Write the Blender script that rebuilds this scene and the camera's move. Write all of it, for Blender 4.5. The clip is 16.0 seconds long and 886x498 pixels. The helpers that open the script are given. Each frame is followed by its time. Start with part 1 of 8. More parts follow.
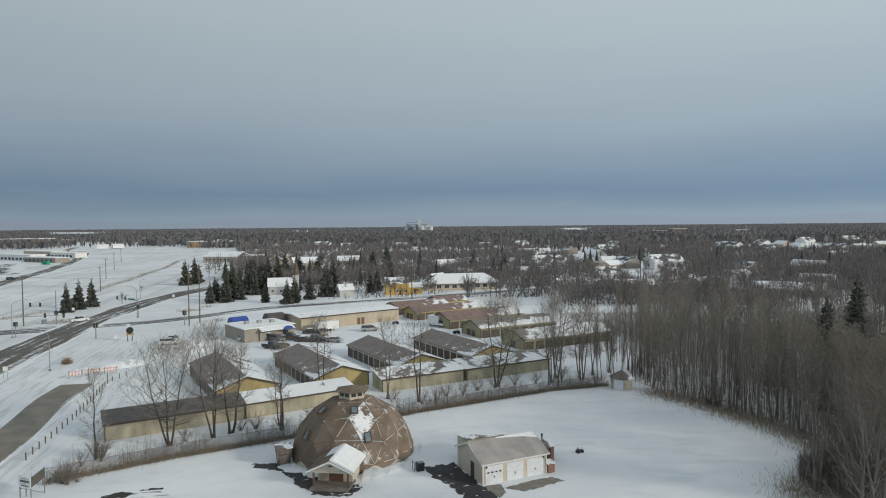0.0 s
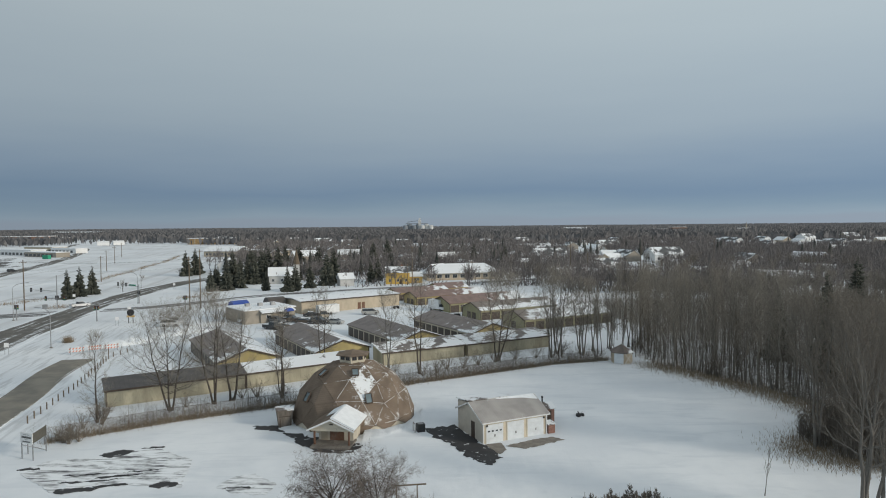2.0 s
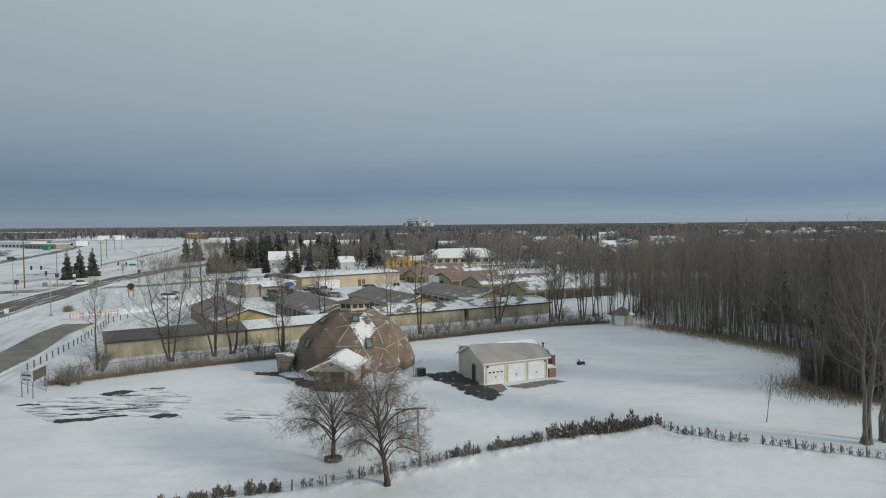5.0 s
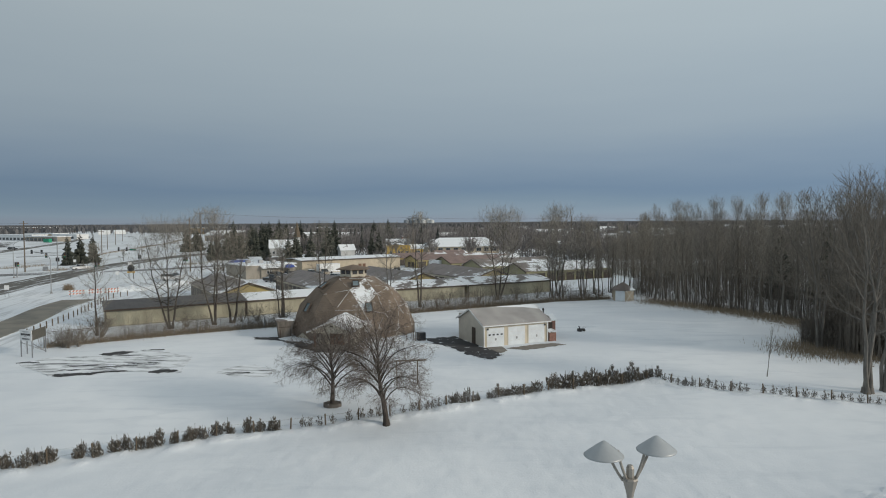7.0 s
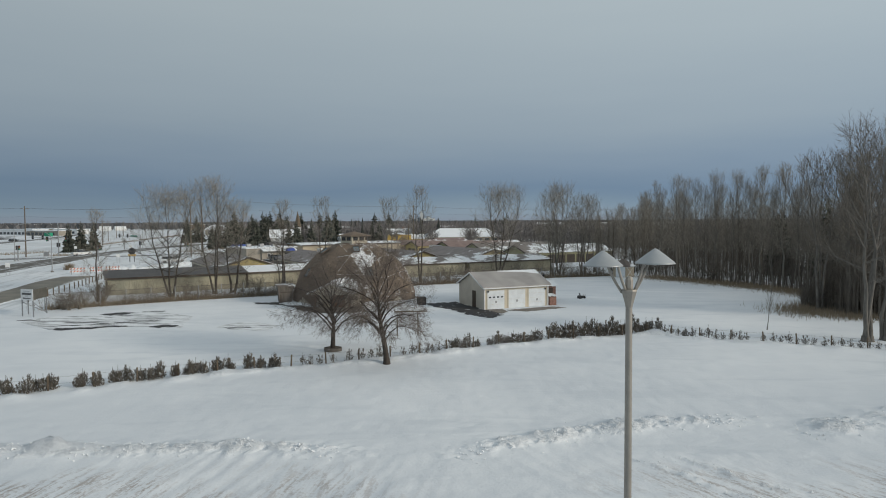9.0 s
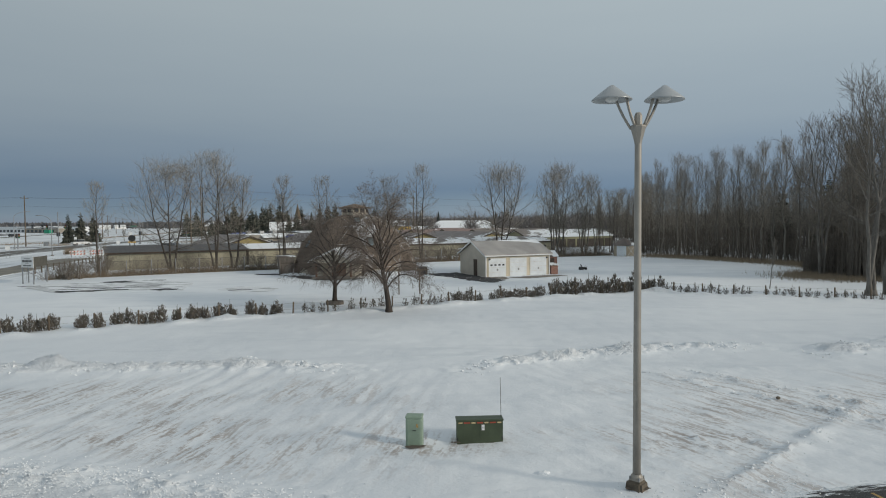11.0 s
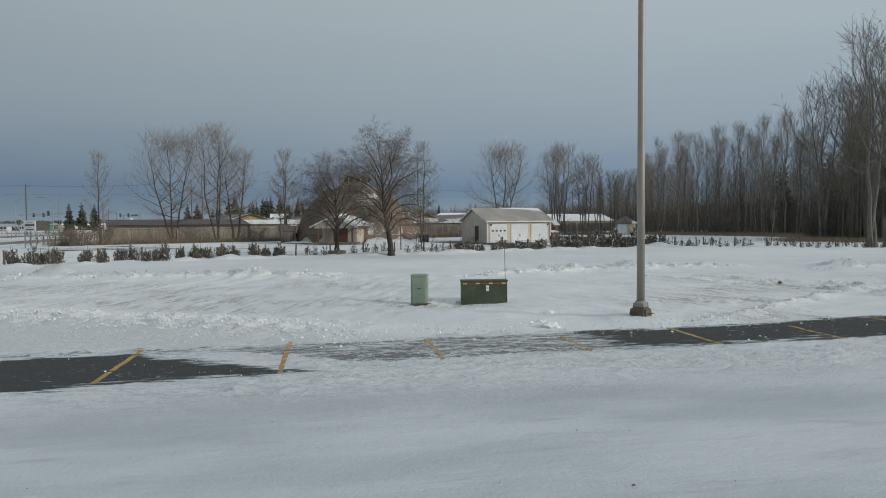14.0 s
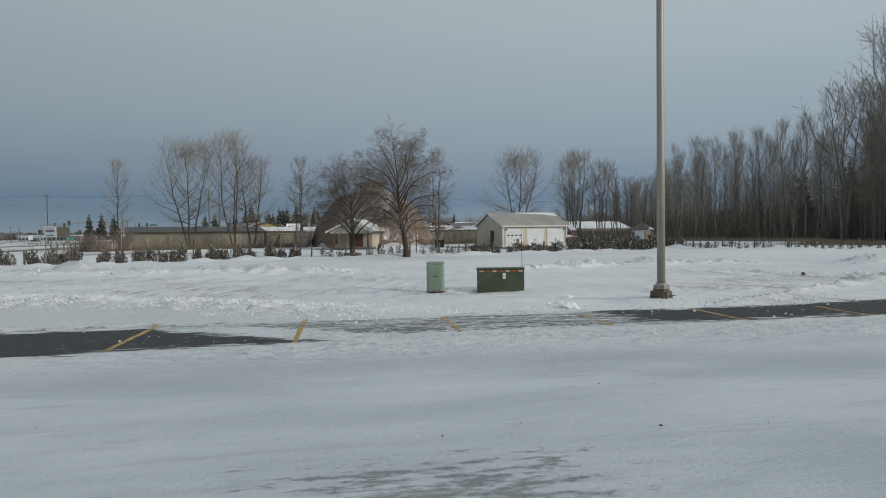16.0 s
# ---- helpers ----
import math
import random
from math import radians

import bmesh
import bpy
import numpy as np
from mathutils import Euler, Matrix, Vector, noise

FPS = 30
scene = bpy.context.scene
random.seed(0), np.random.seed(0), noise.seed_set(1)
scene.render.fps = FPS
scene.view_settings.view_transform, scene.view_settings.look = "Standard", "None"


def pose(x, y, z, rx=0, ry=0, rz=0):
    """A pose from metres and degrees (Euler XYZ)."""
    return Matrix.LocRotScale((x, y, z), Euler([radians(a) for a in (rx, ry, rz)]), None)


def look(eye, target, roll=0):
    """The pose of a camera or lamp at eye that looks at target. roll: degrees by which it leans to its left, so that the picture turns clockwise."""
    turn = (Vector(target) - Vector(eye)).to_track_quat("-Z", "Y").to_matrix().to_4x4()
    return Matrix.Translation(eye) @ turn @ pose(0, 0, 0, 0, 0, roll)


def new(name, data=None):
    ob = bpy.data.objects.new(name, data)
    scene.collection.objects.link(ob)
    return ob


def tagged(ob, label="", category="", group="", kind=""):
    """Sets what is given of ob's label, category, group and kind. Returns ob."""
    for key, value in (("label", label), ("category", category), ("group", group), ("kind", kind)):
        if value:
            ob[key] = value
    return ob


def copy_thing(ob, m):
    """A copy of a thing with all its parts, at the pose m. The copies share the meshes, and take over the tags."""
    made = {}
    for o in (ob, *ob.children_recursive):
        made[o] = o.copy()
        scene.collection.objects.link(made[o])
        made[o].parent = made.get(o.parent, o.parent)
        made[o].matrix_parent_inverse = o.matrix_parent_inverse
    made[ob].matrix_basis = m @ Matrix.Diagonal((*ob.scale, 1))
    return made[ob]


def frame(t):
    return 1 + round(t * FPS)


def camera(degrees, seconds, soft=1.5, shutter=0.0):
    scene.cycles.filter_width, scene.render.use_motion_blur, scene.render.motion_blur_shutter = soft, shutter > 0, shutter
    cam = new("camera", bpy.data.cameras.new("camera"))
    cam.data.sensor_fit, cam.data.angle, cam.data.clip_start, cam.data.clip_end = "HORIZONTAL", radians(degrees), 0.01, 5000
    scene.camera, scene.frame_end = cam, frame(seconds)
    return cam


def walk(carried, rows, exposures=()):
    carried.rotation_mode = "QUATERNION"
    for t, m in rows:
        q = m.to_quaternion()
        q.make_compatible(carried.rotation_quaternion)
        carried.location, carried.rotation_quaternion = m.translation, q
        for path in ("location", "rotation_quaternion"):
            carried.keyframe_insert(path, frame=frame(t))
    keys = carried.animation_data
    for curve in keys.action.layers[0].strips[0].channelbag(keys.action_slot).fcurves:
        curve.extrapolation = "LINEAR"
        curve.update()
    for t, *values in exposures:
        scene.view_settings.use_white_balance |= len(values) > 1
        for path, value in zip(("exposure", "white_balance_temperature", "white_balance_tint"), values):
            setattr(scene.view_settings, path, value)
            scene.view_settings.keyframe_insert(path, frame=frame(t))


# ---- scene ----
cam = camera(69.0, 16.0, soft=1.05)
PATH = [
    (0, (0.181, -0.222, 30.393), (0.181, 1.86, 30.311), -0.5),
    (0.5, (0.109, -0.346, 29.277), (0.11, 1.736, 29.194), -0.5),
    (1, (0.145, -0.477, 28.027), (0.145, 1.605, 27.945), -0.5),
    (1.5, (0.115, -0.528, 26.82), (0.115, 1.554, 26.739), -0.5),
    (2, (0.105, -0.6, 25.612), (0.104, 1.482, 25.531), -0.5),
    (2.5, (-0.091, -0.797, 24.419), (-0.089, 1.286, 24.339), -0.5),
    (3, (-0.053, -0.698, 23.255), (-0.053, 1.385, 23.176), -0.5),
    (3.5, (-0.028, -0.628, 22.12), (-0.029, 1.454, 22.038), -0.5),
    (4, (-0.055, -0.665, 20.998), (-0.056, 1.417, 20.916), -0.5),
    (6.5, (0.075, -0.709, 15.607), (0.071, 1.374, 15.521), -0.5),
    (7, (0.027, -0.71, 14.577), (0.023, 1.372, 14.489), -0.4),
    (7.5, (0.045, -0.773, 13.451), (0.041, 1.309, 13.364), -0.4),
    (8, (0.039, -0.766, 12.379), (0.034, 1.316, 12.29), -0.4),
    (8.5, (0.03, -0.867, 11.293), (0.026, 1.216, 11.205), -0.4),
    (9, (0.013, -0.971, 10.214), (0.007, 1.112, 10.126), -0.3),
    (11.5, (-0.205, -0.968, 5.59), (-0.21, 1.114, 5.504), -0.5),
    (12, (-0.191, -0.927, 4.779), (-0.197, 1.155, 4.694), -0.4),
    (12.5, (-0.178, -1.057, 4.003), (-0.183, 1.025, 3.92), -0.4),
    (13, (-0.235, -1.166, 3.359), (-0.241, 0.916, 3.276), -0.4),
    (13.5, (-0.276, -1.262, 2.768), (-0.282, 0.82, 2.684), -0.4),
    (14, (-0.352, -1.292, 2.337), (-0.358, 0.79, 2.254), -0.5),
    (14.5, (-0.372, -1.24, 2.172), (-0.378, 0.842, 2.089), -0.5),
    (15, (-0.392, -1.173, 2.056), (-0.4, 0.91, 1.976), -0.6),
    (15.5, (-0.373, -1.153, 1.897), (-0.413, 0.929, 1.837), -0.7),
    (16, (-0.382, -1.14, 1.653), (-0.437, 0.943, 1.605), -0.7),
]
walk(cam, [(t, look(eye, target, roll)) for t, eye, target, roll in PATH],
     exposures=((0, 0.14), (4, 0.12), (7, 0.05), (9, 0.0), (12.5, -0.06), (16, -0.07)))

# ---- world, sun, exposure ----
SUN_AZ, SUN_EL = -24.0, 19.0          # degrees from +x, degrees up
world = bpy.data.worlds.new("winter_sky")
scene.world = world
world.use_nodes = True
wt = world.node_tree
wt.nodes.clear()


def wnode(kind, **props):
    n = wt.nodes.new(kind)
    for k, v in props.items():
        if k == "operation":
            n.operation = v
        elif k == "blend_type":
            n.blend_type = v
    return n


def ramp_of(tree, stops, interp="LINEAR"):
    r = tree.nodes.new("ShaderNodeValToRGB")
    r.color_ramp.interpolation = interp
    while len(r.color_ramp.elements) < len(stops):
        r.color_ramp.elements.new(0.5)
    for e, (p, c) in zip(r.color_ramp.elements, stops):
        e.position = p
        e.color = (*c, 1)
    return r


w_out = wnode("ShaderNodeOutputWorld")
w_bg = wnode("ShaderNodeBackground")
w_sky = wnode("ShaderNodeTexSky")
w_sky.sky_type = "NISHITA"
w_sky.sun_disc = False
w_sky.sun_elevation = radians(SUN_EL)
w_sky.sun_rotation = radians(90 - SUN_AZ)
w_sky.dust_density = 4.0
w_dim = wnode("ShaderNodeMix")
w_dim.data_type, w_dim.blend_type = "RGBA", "MULTIPLY"
w_dim.inputs[0].default_value = 1.0
w_dim.inputs[7].default_value = (0.08, 0.08, 0.08, 1)
w_co = wnode("ShaderNodeTexCoord")
w_sep = wnode("ShaderNodeSeparateXYZ")
# layered cloud deck, by height above the horizon, with slow streaky unevenness
w_map = wnode("ShaderNodeMapping")
w_map.inputs["Scale"].default_value = (1.3, 1.3, 9.0)
w_noise = wnode("ShaderNodeTexNoise")
w_noise.inputs["Scale"].default_value = 1.6
w_noise.inputs["Detail"].default_value = 5
w_mul = wnode("ShaderNodeMath", operation="MULTIPLY_ADD")
w_mul.inputs[1].default_value = 0.065
w_low = wnode("ShaderNodeMath", operation="ADD")
w_low.inputs[1].default_value = -0.0325
w_sky_ramp = ramp_of(wt, [
    (0.0, (0.246, 0.300, 0.363)), (0.008, (0.241, 0.315, 0.382)), (0.026, (0.195, 0.275, 0.353)), (0.05, (0.162, 0.240, 0.336)),
    (0.085, (0.210, 0.285, 0.372)), (0.14, (0.282, 0.352, 0.415)), (0.22, (0.343, 0.412, 0.460)), (0.33, (0.405, 0.472, 0.506)),
    (0.6, (0.420, 0.475, 0.506)), (1.0, (0.430, 0.480, 0.506))])
w_side = wnode("ShaderNodeMath", operation="MULTIPLY_ADD")
w_side.inputs[1].default_value, w_side.inputs[2].default_value = 0.20, 1.0
w_tint = wnode("ShaderNodeMix")
w_tint.data_type, w_tint.blend_type = "RGBA", "MULTIPLY"
w_tint.inputs[0].default_value = 1.0
w_mix = wnode("ShaderNodeMix")
w_mix.data_type = "RGBA"
w_mix.inputs[0].default_value = 0.06
link = wt.links.new
link(w_co.outputs["Generated"], w_sep.inputs[0])
link(w_co.outputs["Generated"], w_map.inputs[0])
link(w_map.outputs[0], w_noise.inputs["Vector"])
link(w_noise.outputs[0], w_mul.inputs[0])
link(w_sep.outputs[2], w_mul.inputs[2])
link(w_mul.outputs[0], w_low.inputs[0])
link(w_low.outputs[0], w_sky_ramp.inputs[0])
link(w_sep.outputs[0], w_side.inputs[0])
link(w_sky_ramp.outputs[0], w_tint.inputs[6])
link(w_side.outputs[0], w_tint.inputs[7])
link(w_sky.outputs[0], w_dim.inputs[6])
link(w_tint.outputs[2], w_mix.inputs[6])
link(w_dim.outputs[2], w_mix.inputs[7])
link(w_mix.outputs[2], w_bg.inputs[0])
w_bg.inputs[1].default_value = 1.0
link(w_bg.outputs[0], w_out.inputs[0])

sun = bpy.data.lights.new("sun", "SUN")
sun.energy, sun.angle, sun.color = 1.7, radians(7.0), (1.0, 0.90, 0.76)
sun_ob = new("sun", sun)
sa, se = radians(SUN_AZ), radians(SUN_EL)
sun_ob.matrix_world = look((300 * math.cos(sa) * math.cos(se), 300 * math.sin(sa) * math.cos(se), 300 * math.sin(se)), (0, 0, 0))
scene.view_settings.exposure = 0.0

# ---- materials ----
SNOW = (0.82, 0.845, 0.865)


class Nodes:
    """A short way to write a node material."""

    def __init__(self, name):
        self.mat = bpy.data.materials.new(name)
        self.mat.use_nodes = True
        self.t = self.mat.node_tree
        self.t.nodes.clear()
        self.out = self.t.nodes.new("ShaderNodeOutputMaterial")
        self.bsdf = self.t.nodes.new("ShaderNodeBsdfPrincipled")
        self.t.links.new(self.bsdf.outputs[0], self.out.inputs[0])
        co = self.t.nodes.new("ShaderNodeTexCoord")
        self.co = co.outputs["Object"]
        self.pos = self.t.nodes.new("ShaderNodeNewGeometry").outputs["Position"]

    def put(self, sock, v):
        if isinstance(v, bpy.types.NodeSocket):
            self.t.links.new(v, sock)
        elif isinstance(v, (tuple, list)) and len(v) == 3 and len(sock.default_value) == 4:
            sock.default_value = (*v, 1)
        else:
            sock.default_value = v

    def m(self, op, a, b=0.0, c=0.0, clamp=False):
        n = self.t.nodes.new("ShaderNodeMath")
        n.operation, n.use_clamp = op, clamp
        for s, v in zip(n.inputs, (a, b, c)):
            self.put(s, v)
        return n.outputs[0]

    def mix(self, f, a, b, blend="MIX"):
        n = self.t.nodes.new("ShaderNodeMix")
        n.data_type, n.blend_type = "RGBA", blend
        self.put(n.inputs[0], f), self.put(n.inputs[6], a), self.put(n.inputs[7], b)
        return n.outputs[2]

    def scaled(self, vec, s, rot=(0, 0, 0)):
        n = self.t.nodes.new("ShaderNodeMapping")
        self.put(n.inputs[0], vec)
        n.inputs["Rotation"].default_value = [radians(a) for a in rot]
        n.inputs["Scale"].default_value = s
        return n.outputs[0]

    def turned(self, vec, degrees):
        n = self.t.nodes.new("ShaderNodeMapping")
        self.put(n.inputs[0], vec)
        n.inputs["Rotation"].default_value = (0, 0, radians(degrees))
        return n.outputs[0]

    def noise(self, scale, detail=4, vec=None, rough=0.55, dist=0.0):
        n = self.t.nodes.new("ShaderNodeTexNoise")
        self.put(n.inputs["Vector"], self.co if vec is None else vec)
        n.inputs["Scale"].default_value, n.inputs["Detail"].default_value = scale, detail
        n.inputs["Roughness"].default_value, n.inputs["Distortion"].default_value = rough, dist
        return n.outputs[0]

    def step(self, v, lo, hi):
        n = self.t.nodes.new("ShaderNodeMapRange")
        n.interpolation_type = "SMOOTHSTEP"
        self.put(n.inputs[0], v)
        n.inputs[1].default_value, n.inputs[2].default_value = lo, hi
        return n.outputs[0]

    def xyz(self, vec):
        n = self.t.nodes.new("ShaderNodeSeparateXYZ")
        self.put(n.inputs[0], vec)
        return n.outputs

    def rnd(self):
        return self.t.nodes.new("ShaderNodeObjectInfo").outputs["Random"]

    def island(self):
        return self.t.nodes.new("ShaderNodeNewGeometry").outputs["Random Per Island"]

    def bump(self, h, strength=0.4, dist=0.02):
        n = self.t.nodes.new("ShaderNodeBump")
        n.inputs["Strength"].default_value, n.inputs["Distance"].default_value = strength, dist
        self.put(n.inputs["Height"], h)
        self.put(self.bsdf.inputs["Normal"], n.outputs[0])

    def done(self, color, rough=0.8, metal=0.0, spec=0.5):
        self.put(self.bsdf.inputs["Base Color"], color)
        self.put(self.bsdf.inputs["Roughness"], rough)
        self.put(self.bsdf.inputs["Metallic"], metal)
        self.put(self.bsdf.inputs["Specular IOR Level"], spec)
        return self.mat


def shade(c, k):
    return tuple(min(1.0, a * k) for a in c)


def plain(name, c, rough=0.7, metal=0.0, var=0.25, scale=2.0, fine=25.0, bump=0.15, spec=0.4, rnd=0.0, streak=None):
    """A surface with broad stains, fine grain and slight relief."""
    n = Nodes(name)
    vec = n.scaled(n.co, streak) if streak else n.co
    a, b = n.noise(scale, 5, vec), n.noise(fine, 4, vec)
    col = n.mix(n.step(a, 0.3, 0.7), shade(c, 1 - var), shade(c, 1 + var * 0.6))
    col = n.mix(n.m("MULTIPLY", n.step(b, 0.45, 0.75), var), col, shade(c, 0.55))
    if rnd:
        col = n.mix(n.m("MULTIPLY", n.rnd(), rnd), col, shade(c, 0.5))
    n.bump(b, bump, 0.01)
    return n.done(col, n.m("MULTIPLY_ADD", a, 0.2, rough - 0.1), metal, spec)


def with_snow(name, c, lo, hi, rough=0.6, ribs=0.0, rib_axis=0, scale=0.28, metal=0.0, fine=3.0, stretch=(1, 1, 1), gx=0.0, gy=0.0):
    """A roof covering with snow left on it in patches; ribs: standing seams per metre; gx, gy: more snow towards +x, +y."""
    n = Nodes(name)
    grain = n.noise(14, 4)
    broad = n.noise(0.5, 4)
    col = n.mix(n.step(broad, 0.3, 0.7), shade(c, 0.78), shade(c, 1.15))
    col = n.mix(n.m("MULTIPLY", grain, 0.35), col, shade(c, 0.6))
    height = grain
    x, y, z = n.xyz(n.co)
    if ribs:
        ax = (x, y, z)[rib_axis]
        saw = n.m("PINGPONG", n.m("MULTIPLY", ax, ribs), 0.5)
        seam = n.step(saw, 0.40, 0.48)
        col = n.mix(n.m("MULTIPLY", seam, 0.45), col, shade(c, 0.5))
        height = n.m("ADD", n.m("MULTIPLY", seam, 2.0), grain)
    patch = n.m("ADD", n.noise(scale, 3, n.scaled(n.co, stretch), 0.6, 0.6), n.m("MULTIPLY", n.noise(fine, 5), 0.22))
    if gx or gy:
        patch = n.m("ADD", patch, n.m("ADD", n.m("MULTIPLY", x, gx), n.m("MULTIPLY", y, gy)))
    mask = n.step(patch, lo, hi)
    col = n.mix(mask, col, SNOW)
    n.bump(n.m("ADD", height, n.m("MULTIPLY", mask, 3.0)), 0.35, 0.015)
    return n.done(col, n.m("MULTIPLY_ADD", mask, 0.3, rough), metal, 0.3)


def make_snow_ground():
    n = Nodes("snow_ground")
    x, y, z = n.xyz(n.pos)
    broad = n.noise(0.05, 5, n.pos)
    mid = n.noise(0.45, 6, n.pos)
    fine = n.noise(7.0, 6, n.pos)
    drift = n.noise(1.0, 5, n.scaled(n.pos, (0.10, 0.42, 1), (0, 0, -14)), 0.6, 0.5)
    col = n.mix(n.step(broad, 0.35, 0.68), (0.70, 0.735, 0.77), (0.82, 0.845, 0.865))
    col = n.mix(n.m("MULTIPLY", n.step(mid, 0.45, 0.75), 0.30), col, (0.68, 0.715, 0.75))
    col = n.mix(n.m("MULTIPLY", n.step(drift, 0.50, 0.68), 0.45), col, (0.62, 0.66, 0.70))
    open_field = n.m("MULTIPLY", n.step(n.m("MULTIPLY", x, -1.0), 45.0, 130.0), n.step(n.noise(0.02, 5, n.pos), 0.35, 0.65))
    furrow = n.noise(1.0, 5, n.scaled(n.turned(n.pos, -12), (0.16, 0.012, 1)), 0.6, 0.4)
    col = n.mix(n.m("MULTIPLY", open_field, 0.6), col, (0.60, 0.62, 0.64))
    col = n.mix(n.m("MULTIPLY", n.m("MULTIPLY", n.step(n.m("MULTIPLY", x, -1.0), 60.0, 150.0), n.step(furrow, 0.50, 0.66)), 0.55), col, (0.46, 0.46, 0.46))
    # by the closed road: tyre tracks and the shade of drifts, painted as grey streaks
    verge = n.noise(1.0, 6, n.scaled(n.turned(n.pos, -13), (0.9, 0.07, 1)), 0.66, 0.5)
    where = n.m("MULTIPLY", n.m("MULTIPLY", n.step(n.m("MULTIPLY", x, -1.0), 48.0, 56.0), n.m("SUBTRACT", 1.0, n.step(n.m("MULTIPLY", x, -1.0), 95.0, 130.0))), n.m("SUBTRACT", 1.0, n.step(y, 150.0, 190.0)))
    col = n.mix(n.m("MULTIPLY", n.m("MULTIPLY", where, n.step(verge, 0.48, 0.62)), 0.6), col, (0.44, 0.455, 0.47))
    # wind-scoured turf, with grass showing through in thin patchy streaks
    rows_l = n.noise(1.0, 7, n.scaled(n.turned(n.pos, 11), (3.4, 0.55, 1)), 0.74, 0.5)
    rows_r = n.noise(1.0, 7, n.scaled(n.turned(n.pos, -30), (2.9, 0.42, 1)), 0.74, 0.5)
    lean = n.step(x, -1.0, 3.0)
    blades = n.m("ADD", n.m("MULTIPLY", rows_l, n.m("SUBTRACT", 1.0, lean)), n.m("MULTIPLY", rows_r, lean))
    zone = n.m("MULTIPLY", n.step(n.m("ADD", y, n.m("MULTIPLY", x, 0.3)), 13.0, 14.6), n.m("SUBTRACT", 1.0, n.step(y, 23.0, 27.0)))
    side = n.m("ADD", n.m("SUBTRACT", 1.0, n.step(x, -7.0, 1.5)), n.m("MULTIPLY", n.step(x, 4.0, 9.0), 0.85))
    foot_band = n.m("MULTIPLY", n.m("MULTIPLY", n.step(y, 16.2, 17.0), n.m("SUBTRACT", 1.0, n.step(y, 18.2, 19.4))), n.m("MULTIPLY", n.step(x, -3.0, -1.2), n.m("SUBTRACT", 1.0, n.step(x, 6.0, 9.0))))
    side = n.m("ADD", side, n.m("MULTIPLY", foot_band, 0.8), clamp=True)
    patchy = n.step(n.noise(0.22, 4, n.pos), 0.36, 0.56)
    turf = n.m("MULTIPLY", n.m("MULTIPLY", n.m("MULTIPLY", zone, side), patchy), n.step(n.m("ADD", blades, n.m("MULTIPLY", fine, 0.34)), 0.62, 0.80))
    col = n.mix(n.m("MULTIPLY", turf, 0.75), col, (0.30, 0.24, 0.20))
    # scattered grit and stubble far out
    far = n.m("MULTIPLY", n.step(n.noise(0.03, 4, n.pos), 0.56, 0.68), n.step(n.noise(0.9, 5, n.pos), 0.60, 0.72))
    far = n.m("MULTIPLY", far, n.step(y, 75, 110))
    col = n.mix(n.m("MULTIPLY", far, 0.45), col, (0.34, 0.29, 0.25))
    # crumbled snow in the ploughed strip and on the banks
    crumb = n.m("MULTIPLY", n.noise(4.5, 9, n.pos, 0.72), n.m("ADD", n.m("MULTIPLY", n.step(n.m("ADD", y, n.m("MULTIPLY", x, 0.3)), 12.5, 10.0), 1.0), n.m("MULTIPLY", n.step(z, 0.10, 0.24), 1.0), clamp=True))
    relief = n.m("ADD", n.m("MULTIPLY", mid, 2.0), n.m("ADD", n.m("MULTIPLY", fine, 0.6), n.m("MULTIPLY", drift, 2.0)))
    n.bump(n.m("MULTIPLY_ADD", crumb, 6.0, relief), 0.6, 0.05)
    return n.done(col, 0.85, 0.0, 0.25)


